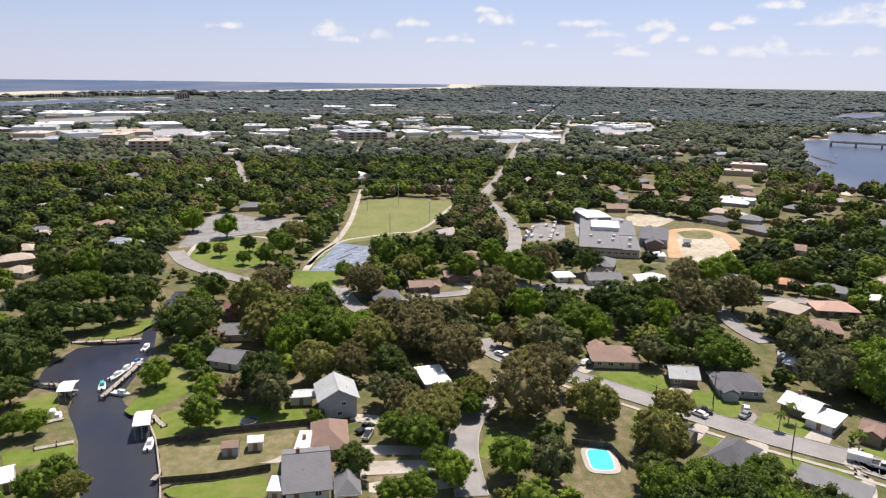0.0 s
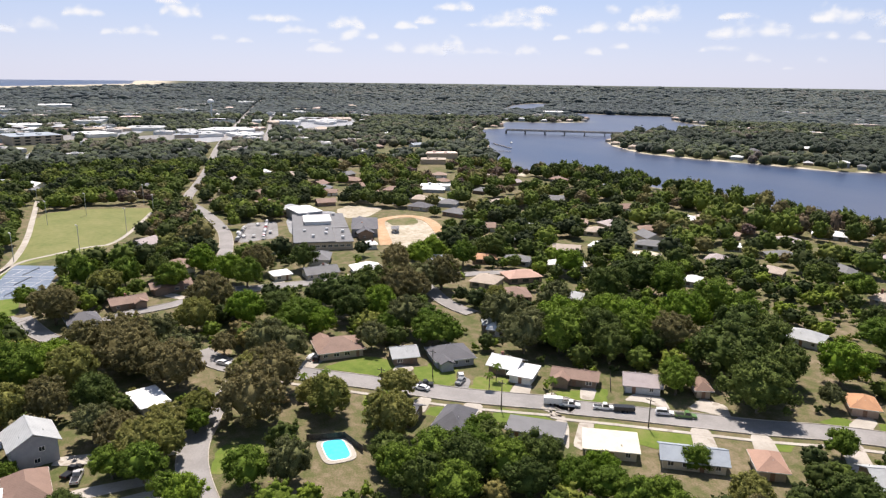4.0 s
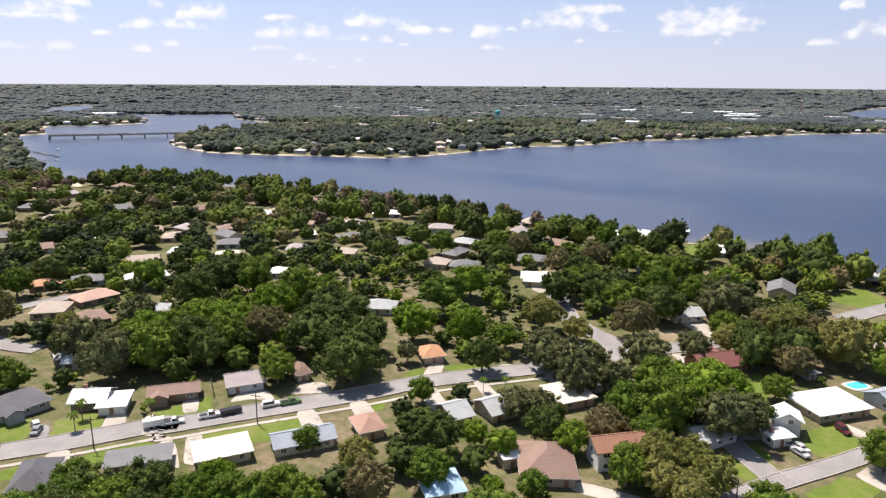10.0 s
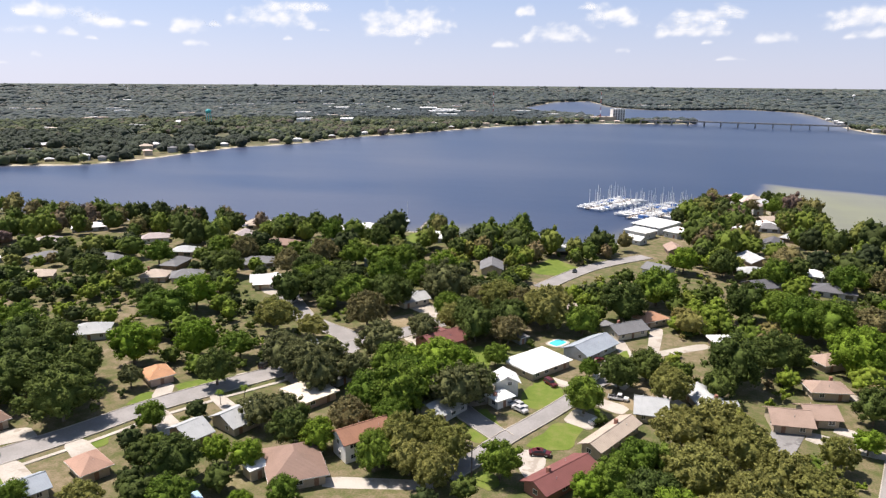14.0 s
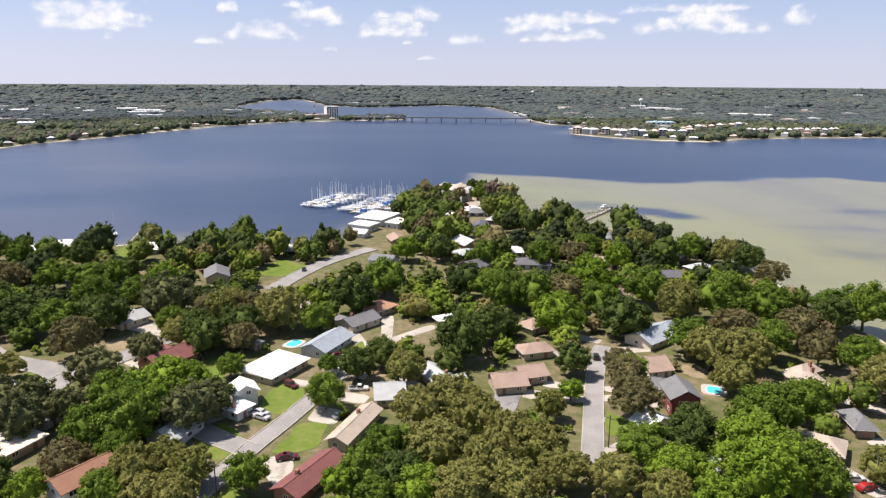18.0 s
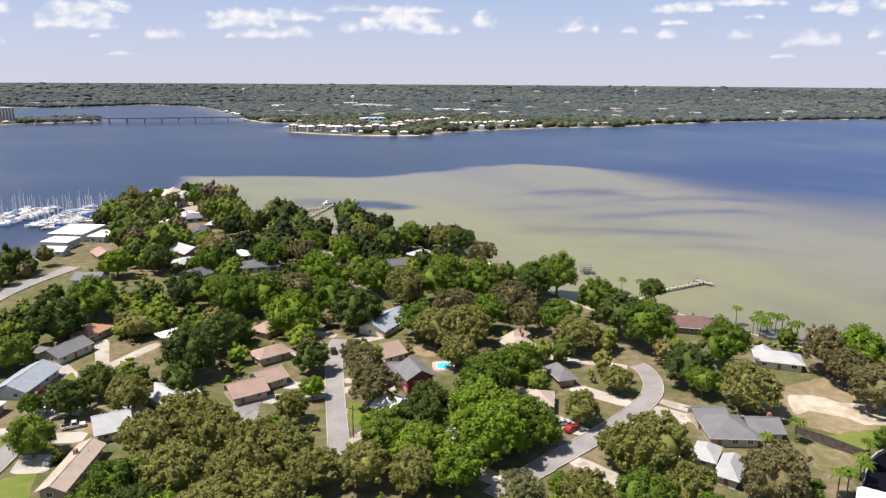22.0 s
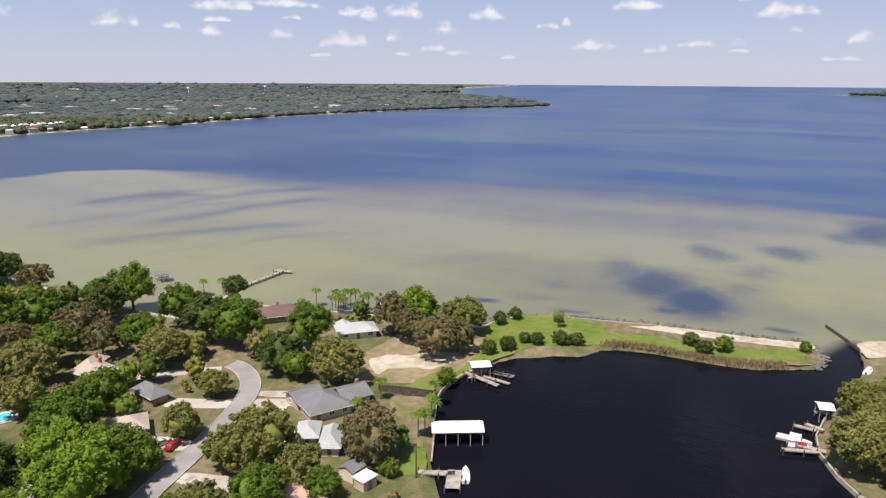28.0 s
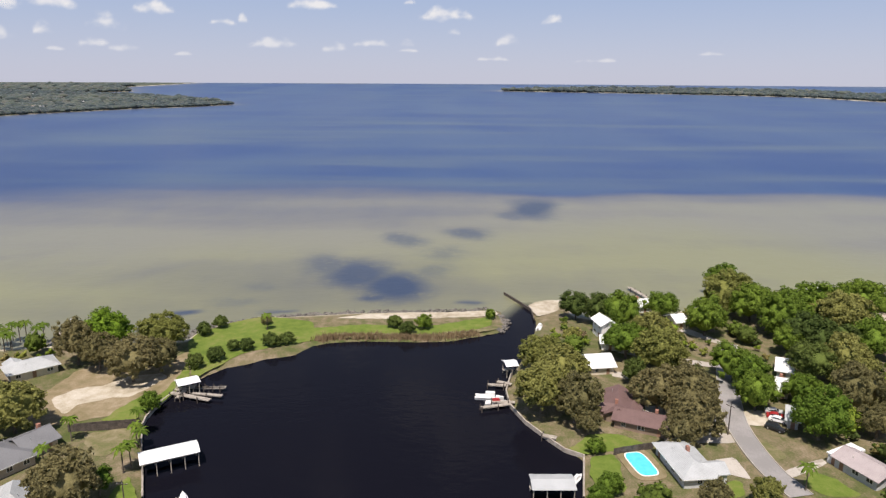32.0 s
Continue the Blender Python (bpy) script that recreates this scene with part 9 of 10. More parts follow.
tree("green", -59.7, 165.9, 7.5, 6.8); tree("green", -88, 260.8, 7.6, 6.9); tree("green", -57.2, 187.1, 5.2, 5); tree("green", -69.2, 231.1, 5.8, 5.5)
tree("green", -42.6, 193.7, 4, 4.1); tree("green", -27.8, 134.1, 4.9, 4.8); tree("green", -20.5, 229.3, 6, 5.6); tree("green", -13.6, 171.1, 5.8, 5.5)
tree("green", -14.3, 193.5, 3.6, 3.8); tree("green", -3.8, 133.1, 5.4, 5.2); tree("green", -0.7, 123.9, 4.8, 4.8); tree("green", 1.2, 142.5, 5.3, 5.2)
tree("green", 3.6, 272.1, 9.8, 7.5); tree("green", 54.9, 518.8, 5.2, 5); tree("green", 73.8, 486.2, 6.1, 5.8); tree("green", 51.7, 312.5, 7.2, 6.6)
tree("green", 45.4, 257.4, 8.9, 7.5); tree("green", 50, 247.6, 8.6, 7.5); tree("green", 58.6, 247.3, 8.7, 7.5); tree("green", 78.3, 311.9, 7.2, 6.6)
tree("green", 103, 322.6, 7.2, 6.6); tree("green", 82, 233.1, 8.4, 7.5); tree("green", 105, 249.6, 9.8, 7.5); tree("green", 58.9, 135.1, 6.5, 6)
tree("green", 150.6, 310.2, 7.2, 6.6); tree("green", 99, 197.8, 7.6, 7); tree("green", 125.4, 228.6, 10.5, 7.5); tree("green", 136.4, 219.1, 9.3, 7.5)
tree("green", 90, 142.4, 7.6, 6.9); tree("green", 122.7, 192.2, 6.9, 6.4); tree("green", 94.5, 146.2, 8.5, 7.5); tree("green", 88, 124.4, 7.7, 7)
tree("green", 110.2, 153.2, 6.7, 6.2); tree("green", 162.1, 221.3, 7, 6.4); tree("green", 92.4, 119.7, 5.2, 5.1); tree("green", 170.7, 215.3, 9.3, 7.5)
tree("green", 140.8, 174.8, 7.3, 6.7); tree("green", 83.3, 100.3, 3.5, 3.7); tree("green", 165.3, 185, 7.9, 7.2); tree("green", 160.5, 153.8, 8.6, 7.5)
tree("green", 92.7, 86.4, 6.7, 6.2); tree("green", 148.2, 121, 5.1, 5); tree("green", 169.6, 132, 7.5, 6.8); tree("green", 102.7, 78.9, 4, 4.2)
tree("green", 117.2, 71.3, 2.2, 1.5); tree("green", 126.8, 74.8, 3.4, 3.7); tree("green", 165.6, 81.1, 2.6, 1.8); tree("green", 229.8, 12.4, 3, 1.9)
tree("green", 240.9, -11.4, 1.9, 1.3); tree("green", 147.7, -32.4, 2, 1.4); tree("green", 126.4, -29.2, 2.5, 1.7); tree("green", 231.3, -56.6, 7.7, 7)
tree("green", 130.7, -32.2, 2.8, 1.9); tree("green", 204.7, -52.4, 7.3, 6.7); tree("green", 242.1, -73.4, 6.1, 5.7); tree("green", 226.3, -84.2, 7.8, 7.1)
tree("green", 277.7, -108.6, 7.2, 6.6); tree("green", 189, -79.7, 6.3, 5.9); tree("green", 241.3, -105.4, 8.9, 7.5); tree("green", 181.5, -81.6, 6.1, 5.8)
tree("green", 170.4, -78.6, 6.2, 5.9); tree("green", 226.1, -110.7, 9.1, 7.5); tree("green", 209.4, -105.2, 6.1, 5.7); tree("green", 238.9, -126.4, 10.3, 7.5)
tree("green", 174, -92.2, 4.8, 4.7); tree("green", 155.7, -88, 7.2, 6.6); tree("green", 246.4, -148.4, 9.7, 7.5); tree("green", 206.8, -129.1, 7.8, 7.1)
# bright crowns
tree("bright", -136.6, -118.9, 3.6, 3.8); tree("bright", -166.5, -104.9, 4.3, 4.4); tree("bright", -357.3, -194.3, 7.2, 6.6); tree("bright", -160.4, -85.9, 4.5, 4.5)
tree("bright", -346.8, -169.3, 7.2, 6.6); tree("bright", -191, -76.2, 6.7, 6.3); tree("bright", -282.8, -111.3, 4.4, 4.4); tree("bright", -206.1, -58.4, 6.5, 6.1)
tree("bright", -211.1, -57.5, 6.2, 5.8); tree("bright", -130.8, -15.8, 4.7, 4.7); tree("bright", -312.8, -22.5, 7.2, 6.6); tree("bright", -294.4, -11.1, 7.2, 6.6)
tree("bright", -238.7, -4.4, 7.7, 7); tree("bright", -224.6, 20.6, 5.4, 5.2); tree("bright", -235, 42.1, 7.7, 7); tree("bright", -156.3, 29.1, 5.4, 5.2)
tree("bright", -301.8, 73.4, 7.2, 6.6); tree("bright", -311.4, 82, 7.2, 6.6); tree("bright", -202.9, 97.7, 8.7, 7.5); tree("bright", -274.4, 135.4, 7.2, 6.6)
tree("bright", -205.7, 118.1, 7.6, 7); tree("bright", -120.5, 69.9, 3.9, 4.1); tree("bright", -192.5, 121.1, 8.3, 7.5); tree("bright", -198, 142.7, 8.9, 7.5)
tree("bright", -159, 114.6, 4.7, 4.7); tree("bright", -147.4, 160.8, 8.5, 7.5); tree("bright", -132.8, 172.4, 7.1, 6.5); tree("bright", -163.1, 212.3, 8.5, 7.5)
tree("bright", -90.2, 119.8, 3.8, 4); tree("bright", -75.6, 107.1, 2.3, 1.6); tree("bright", -82.3, 120.1, 4.1, 4.2); tree("bright", -70.7, 132.2, 4.5, 4.5)
tree("bright", -53.5, 165.1, 7.8, 7); tree("bright", -56.9, 175.7, 8.2, 7.4); tree("bright", -85.7, 282.9, 6.9, 6.3); tree("bright", -51.5, 178, 7.4, 6.8)
tree("bright", -8.4, 130, 4.1, 4.2); tree("bright", 15.2, 324.7, 7.2, 6.6); tree("bright", 8.4, 124.7, 5.4, 5.2); tree("bright", 62.2, 220.2, 9.4, 7.5)
tree("bright", 52.5, 170.2, 3.2, 3.5); tree("bright", 86.8, 261.7, 10.5, 7.5); tree("bright", 112, 300.5, 7.2, 6.6); tree("bright", 72.5, 178.8, 5.1, 5)
tree("bright", 62.9, 124.7, 6.5, 6.1); tree("bright", 65.7, 113.6, 6.9, 6.4); tree("bright", 81.1, 129.4, 8.4, 7.5); tree("bright", 80, 120.1, 8.7, 7.5)
tree("bright", 199.6, 108.9, 7.8, 7.1)
# olive crowns
tree("olive", -113.1, -92.2, 3.4, 3.7); tree("olive", -308.3, -154.1, 3.8, 3.9); tree("olive", -225.4, -101, 8.4, 7.5); tree("olive", -203.4, -87.6, 8.6, 7.5)
tree("olive", -209.8, -84.3, 9.7, 7.5); tree("olive", -340.7, -128.7, 7.2, 6.6); tree("olive", -176.7, -61.5, 7.4, 6.8); tree("olive", -196.6, -50, 7.5, 6.9)
tree("olive", -286.4, -57.3, 6.8, 6.3); tree("olive", -152.4, -27.5, 6.4, 6); tree("olive", -153.8, -22.3, 5.3, 5.2); tree("olive", -163.3, -22.8, 5.2, 5.1)
tree("olive", -170.8, -15.7, 4.6, 4.6); tree("olive", -238.1, -20.6, 6.7, 6.2); tree("olive", -184.9, -2.7, 6.6, 6.1); tree("olive", -171.2, 12.6, 4.3, 4.3)
tree("olive", -165.2, 16.4, 6.4, 6); tree("olive", -150.8, 29.8, 7, 6.5); tree("olive", -171.2, 35.5, 4.7, 4.7); tree("olive", -238.3, 87.9, 4.9, 4.8)
tree("olive", -103.2, 94.2, 4.3, 4.3); tree("olive", -121.3, 199.7, 7.5, 6.9); tree("olive", -106.3, 197.7, 4.9, 4.8); tree("olive", -51, 134.6, 6, 5.7)
tree("olive", -47.4, 129.4, 4.9, 4.8); tree("olive", -46.3, 140.6, 5.5, 5.3); tree("olive", -40.5, 126.5, 5.1, 4.9); tree("olive", -64.2, 220.7, 5.6, 5.3)
tree("olive", -39.7, 136.8, 5.3, 5.2); tree("olive", -52.3, 239.1, 8.4, 7.5); tree("olive", -32.6, 233.3, 9.1, 7.5); tree("olive", 8, 183.3, 6.5, 6.1)
tree("olive", 10.4, 158, 6.8, 6.3); tree("olive", 13, 138.3, 7.2, 6.6); tree("olive", 18, 163.4, 6.3, 5.9); tree("olive", 16.2, 122.4, 6.6, 6.1)
tree("olive", 23.6, 151.3, 7, 6.5); tree("olive", 23, 130.1, 6.9, 6.4); tree("olive", 30.2, 144.1, 6.1, 5.8); tree("olive", 28.3, 120.6, 6.6, 6.1)
tree("olive", 35.9, 139, 6, 5.7); tree("olive", 43.7, 159.9, 4.5, 4.5); tree("olive", 38.7, 127.8, 5.7, 5.4); tree("olive", 48.6, 124.2, 5.7, 5.4)
tree("olive", 130.7, 322, 7.2, 6.6); tree("olive", 110.6, 232.2, 8.8, 7.5); tree("olive", 57.5, 117.5, 5.6, 5.4); tree("olive", 100.5, 188.1, 7.9, 7.1)
tree("olive", 164, 299.2, 7.2, 6.6); tree("olive", 98.7, 169.6, 6, 5.7); tree("olive", 109.9, 184.7, 7.9, 7.2); tree("olive", 137.3, 161.8, 6.5, 6)
tree("olive", 108.6, 124.8, 4.9, 4.8); tree("olive", 85.2, 95.3, 4.6, 4.6); tree("olive", 128.7, 134.2, 4.6, 4.6); tree("olive", 102.5, 103.9, 6.1, 5.8)
tree("olive", 105.5, 96.9, 8.6, 7.5); tree("olive", 104.6, 86, 5.8, 5.5); tree("olive", 151.9, 108.7, 8.2, 7.4); tree("olive", 205.6, 94.4, 7.3, 6.7)
tree("olive", 193.8, -24.9, 6.4, 6); tree("olive", 167.1, -21.8, 8.3, 7.5); tree("olive", 180.6, -29.6, 8.1, 7.3); tree("olive", 209.5, -60.7, 7.6, 6.9)
tree("olive", 193.6, -59.8, 8, 7.2); tree("olive", 251.3, -101, 10.3, 7.5); tree("olive", 126.6, -63.1, 3.7, 3.9); tree("olive", 226.9, -130, 9.5, 7.5)
tree("olive", 187.3, -110.8, 8.5, 7.5)
# grey crowns
tree("grey", -172, -74.8, 5.4, 5.2); tree("grey", -158.9, -67.8, 6.2, 5.8); tree("grey", -166.4, -39.4, 5.8, 5.5); tree("grey", -222.3, -30.7, 7.3, 6.7)
tree("grey", -209.8, -23.4, 6, 5.7); tree("grey", -210.1, 1.9, 6.9, 6.3); tree("grey", -137.1, 4.4, 5.5, 5.3); tree("grey", -205.1, 8.9, 5.8, 5.5)
tree("grey", -207.6, 34.7, 5.5, 5.3); tree("grey", -220.4, 48.7, 7.3, 6.7); tree("grey", -262.4, 64.2, 8.6, 7.5); tree("grey", -215.9, 82.7, 7.5, 6.8)
tree("grey", -193.3, 81.5, 8.2, 7.4); tree("grey", -208, 88.5, 5.9, 5.6); tree("grey", -199.2, 88.2, 6.6, 6.2); tree("grey", -225.9, 106.2, 7.5, 6.8)
tree("grey", -137.1, 147.2, 3.7, 3.9); tree("grey", -90.1, 137.9, 5.2, 5.1); tree("grey", -83.7, 139.5, 5.5, 5.3); tree("grey", -108.5, 181.4, 4.8, 4.7)
tree("grey", -101.9, 171.5, 7, 6.5); tree("grey", -96.8, 167.3, 6, 5.7); tree("grey", -91.6, 167.5, 7.6, 6.9); tree("grey", -85.8, 161.5, 6.5, 6.1)
tree("grey", -89.2, 176.2, 5.6, 5.4); tree("grey", -78.8, 170.6, 5, 4.9); tree("grey", -78.6, 189.4, 6.7, 6.2); tree("grey", -72.7, 211.3, 4.5, 4.5)
tree("grey", -69.6, 206, 5.3, 5.1); tree("grey", -83, 258.9, 7.5, 6.8); tree("grey", -74.6, 251.2, 9.5, 7.5); tree("grey", -44.9, 162.4, 7.6, 6.9)
tree("grey", -59, 246.6, 6, 5.6); tree("grey", 74.3, 102, 4.6, 4.6)
# brown crowns
tree("brown", -247.7, -103.6, 8, 7.2); tree("brown", -232.5, -88.8, 6.4, 6); tree("brown", -179.8, -52.5, 6.6, 6.2); tree("brown", -263.7, -70.3, 7.5, 6.9)
tree("brown", -256.7, -68.2, 7.9, 7.2); tree("brown", -218.5, -51.1, 7.7, 7); tree("brown", -160.5, -32.8, 5.9, 5.6); tree("brown", -205.6, -37.5, 9.1, 7.5)
tree("brown", -218.2, -39.8, 9.6, 7.5); tree("brown", -200.9, -31.2, 7.1, 6.5); tree("brown", -192.9, -22.9, 7.7, 7); tree("brown", -256.1, -15.8, 9.3, 7.5)
tree("brown", -214.2, -10.9, 3.7, 3.9); tree("brown", -166.8, -2.9, 9.4, 7.5); tree("brown", -306.9, 1, 7.2, 6.6); tree("brown", -183.2, 3, 8.1, 7.3)
tree("brown", -299.7, 61.3, 7.1, 6.5); tree("brown", -288.6, 59.8, 7.2, 6.6); tree("brown", -254.9, 53.2, 8.3, 7.5); tree("brown", -253.3, 59, 6.6, 6.2)
tree("brown", -265.9, 73.8, 8.8, 7.5); tree("brown", -180.3, 126.4, 8.6, 7.5); tree("brown", -92.6, 87.4, 5.5, 5.3); tree("brown", -184.6, 279.4, 7.2, 6.6)
tree("brown", -154.3, 265.2, 7.2, 6.6); tree("brown", -147.3, 287.4, 7.2, 6.6); tree("brown", -66.9, 140.5, 5.7, 5.4); tree("brown", -93.3, 213.1, 7.5, 6.9)
tree("brown", -57.8, 240.7, 6.9, 6.4); tree("brown", -42.9, 213.9, 5.7, 5.4); tree("brown", -43.4, 239.3, 7.3, 6.7); tree("brown", 61, 490.8, 5.3, 5.1)
tree("brown", 71.5, 247.3, 8.2, 7.4); tree("brown", 94.3, 311.5, 7.2, 6.6); tree("brown", 70.9, 183.5, 5.2, 5.1); tree("brown", 69.1, 173.9, 5.8, 5.5)
tree("brown", 65.4, 157.9, 7.3, 6.7); tree("brown", 117.1, 204.8, 7.6, 6.9); tree("brown", 163.9, 262.6, 7.2, 6.6); tree("brown", 136.5, 199.8, 7.3, 6.7)
tree("brown", 134, 185, 5.9, 5.6); tree("brown", 120.1, 78, 7.6, 7); tree("brown", 193.7, 115.8, 7.3, 6.7); tree("brown", 189.4, 106.8, 5.7, 5.4)
tree("brown", 182.1, 93.3, 8, 7.3); tree("brown", 188.4, 88.4, 6.4, 6); tree("brown", 231.8, 68.5, 1.7, 1.2); tree("brown", 162.3, -29.9, 7.4, 6.8)
tree("brown", 156, -32.1, 3.6, 3.8); tree("brown", 169.9, -52.6, 6.7, 6.3); tree("brown", 150.5, -53.3, 5.1, 5); tree("brown", 167.5, -59.9, 7.9, 7.2)
tree("brown", 155.2, -57.4, 6.7, 6.2); tree("brown", 125.8, -52.6, 3.6, 3.8); tree("brown", 169.3, -104.2, 7.8, 7.1); tree("brown", 156.6, -102.3, 5, 4.9)


# ---- woods: everything past the yards ----
def spaced(r0, r1, gap, rng):
    """A jittered grid of places in a ring."""
    n = int(r1 / gap) + 1
    g = np.stack(np.meshgrid(np.arange(-n, n), np.arange(-n, n)), -1).reshape(-1, 2) * gap
    g = g + rng.uniform(-0.55, 0.55, g.shape) * gap
    r = np.hypot(*g.T)
    az = np.degrees(np.arctan2(g[:, 0], g[:, 1]))
    return g[(r > r0) & (r < r1) & (az > -140) & (az < 132)]


def open_ground(points, margin):
    """True where a tree may stand."""
    ok = np.ones(len(points), bool)
    for kind, *data in BLOCKED:
        lo, hi = data[0].min(0) - 60, data[0].max(0) + 60
        near = ok & (points > lo).all(1) & (points < hi).all(1)
        if not near.any():
            continue
        q = points[near]
        if kind == "line":
            bad = (edge_distance(q, data[0], False) < data[1] + margin * 0.7) | (edge_distance(q * 1.05, data[0], False) < data[1] + 1)
        elif kind == "disc":
            bad = np.hypot(*(q - data[0][0]).T) < data[1] + margin * 0.3
        else:
            # a tree hides what lies behind it, so the near side of open ground stays clear as well
            bad = inside(q, data[0]) | (edge_distance(q, data[0]) < margin * 0.5)
            bad |= False if kind == "tight" else inside(q * 1.05, data[0]) | inside(q * 1.1, data[0])
        idx = np.flatnonzero(near)
        ok[idx[bad]] = False
    return ok


def pine_stand(x, y):
    """Where a cloud's shadow is painted on the woods behind the far shore."""
    a, r = math.degrees(math.atan2(x, y)), math.hypot(x, y)
    return -61 < a < -33 and 760 < r < 1200 + 90 * math.sin(a) and y > 585 - 0.03 * x or -29 < a < -9 and 1480 < r < 2050 + 120 * math.sin(a * 0.9)


def woods(name, label, places, lo, hi, height, templates, rng, tint_lo=0.0, tint_hi=1.0):
    """Many crowns joined into one mesh."""
    vs, fs, ts, base = [], [], [], 0
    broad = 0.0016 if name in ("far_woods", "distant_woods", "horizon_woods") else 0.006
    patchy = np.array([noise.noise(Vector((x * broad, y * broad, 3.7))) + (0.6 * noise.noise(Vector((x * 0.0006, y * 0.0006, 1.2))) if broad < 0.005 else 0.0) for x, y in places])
    talls = np.where(edge_distance(places, NORTH_SHORE, False) < 60, 1.3, 0.0) if name in ("yard_trees", "near_woods") else np.zeros(len(places))
    for (x, y), pn, tall in zip(places, patchy, talls):
        v, f = templates[rng.randint(len(templates))]
        r = lo + (hi - lo) * rng.beta(1.3, 1.9)
        r *= 1.35 if rng.random_sample() < 0.07 else 1.0
        a = rng.uniform(0, math.tau)
        c, s = math.cos(a) * r, math.sin(a) * r
        h = height * rng.uniform(0.6, 1.3)
        w = np.empty_like(v)
        w[:, 0] = v[:, 0] * c - v[:, 1] * s + x
        w[:, 1] = v[:, 0] * s + v[:, 1] * c + y
        w[:, 2] = v[:, 2] * r * (1.35 if tall else 1.0) + (r * 0.6 + h * (0.3 if name == "near_woods" else 0.2) + tall if name in ("yard_trees", "near_woods", "shrubs") else max(h - r * 0.7, r * 0.5)) + far_rise(math.hypot(x, y))
        vs.append(w)
        fs.append(f + base)
        base += len(v)
        tint = min(max(rng.beta(1.2, 1.3) * 0.9 + pn * 0.45, tint_lo), tint_hi)
        # tint cut to the darkest greens to paint the cloud's shadow
        ts.append(np.full(len(v), tint * (0.2 if pine_stand(x, y) else 1.0)))
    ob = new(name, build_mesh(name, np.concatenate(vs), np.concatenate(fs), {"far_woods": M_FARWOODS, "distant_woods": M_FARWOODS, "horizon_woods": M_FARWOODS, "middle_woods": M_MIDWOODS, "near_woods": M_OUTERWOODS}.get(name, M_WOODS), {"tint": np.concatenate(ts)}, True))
    return tagged(ob, label, "trees", kind="stuff")


rng = np.random.RandomState(5)
MID = [leafy_crown(40 + k, 16 + k, 0.22, 0.38, 150, 0.10, 0.74, 2, 0.18) for k in range(11)]
SMALL = [leafy_crown(50 + k, 5, 0.35, 0.55, 40, 0.22, 0.5, 1) for k in range(4)]
FAR = [leafy_crown(60 + k, 4, 0.40, 0.58, 8, 0.2, 0.8, 2, 0.2, 1.0, 0.8) for k in range(8)]
LUMP = [leafy_crown(80 + k, 0, 0.6, 0.8, 0, 0.3, 1.0, 1, 0.3, 0.4, 0.5) for k in range(9)]


def gardens(points, scale, share):
    """True where trees stand; elsewhere the canopy opens over yards, drives and lawns."""
    n = np.array([noise.noise(Vector((x * scale, y * scale, 7.7))) + 0.5 * noise.noise(Vector((x * scale * 2.3, y * scale * 2.3, 2.1))) for x, y in points])
    return n < np.quantile(n, share)


for name, r0, r1, gap, lo, hi, height, forms, margin in (
        ("yard_trees", 112, 345, 7.4, 2.8, 4.6, 6.2, MID, 3.5), ("shrubs", 112, 345, 5.6, 1.2, 2.2, 2.2, SMALL, 2.0),
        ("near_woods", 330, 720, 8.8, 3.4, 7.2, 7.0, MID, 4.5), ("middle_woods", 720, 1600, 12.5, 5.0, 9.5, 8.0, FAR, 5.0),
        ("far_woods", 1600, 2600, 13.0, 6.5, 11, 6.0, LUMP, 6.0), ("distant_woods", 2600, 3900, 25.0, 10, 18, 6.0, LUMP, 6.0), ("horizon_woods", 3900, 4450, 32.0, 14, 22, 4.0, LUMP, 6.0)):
    p = spaced(r0, r1, gap, rng)
    p = p[open_ground(p, margin)]
    share = {"yard_trees": 0.76, "near_woods": 0.74, "middle_woods": 0.84}.get(name)
    if share:
        p = p[gardens(p, 0.028 if name != "middle_woods" else 0.012, share) | (np.degrees(np.arctan2(p[:, 0], p[:, 1])) < -84) & (np.hypot(*p.T) > 330)]
    d = shore(p)
    p = p[d > {"yard_trees": 10.0, "shrubs": 6.0}.get(name, max(4.0, lo * 0.6))]
    p = p[~((p[:, 0] > 190) & (p[:, 0] < 262) & (p[:, 1] > -22) & (p[:, 1] < 74))]  # the open spit
    p = p[(edge_distance(p, GULF) > 400) & (edge_distance(p, SOUND) > 160)]  # the open sandy coast
    woods(name, {"yard_trees": "small oaks and pines filling the yards", "shrubs": "low green shrubs and hedges round the houses"}.get(name) or "mixed green and russet oak canopy covering the neighbourhood", p, lo, hi, height, forms, rng)

# ---- clouds: thin white cumulus far behind the land ----
def cloud_material():
    m = Nodes("cloud_white")
    glow = m.n.new("ShaderNodeEmission")
    glow.inputs["Color"].default_value, glow.inputs["Strength"].default_value = (1.0, 0.975, 0.985, 1), 0.71
    clear = m.n.new("ShaderNodeBsdfTransparent")
    mx = m.n.new("ShaderNodeMixShader")
    m.l.new(m.attr("thickness"), mx.inputs[0])
    m.l.new(clear.outputs[0], mx.inputs[1])
    m.l.new(glow.outputs[0], mx.inputs[2])
    m.l.new(mx.outputs[0], m.n["Material Output"].inputs["Surface"])
    return m.mat


M_CLOUD = cloud_material()


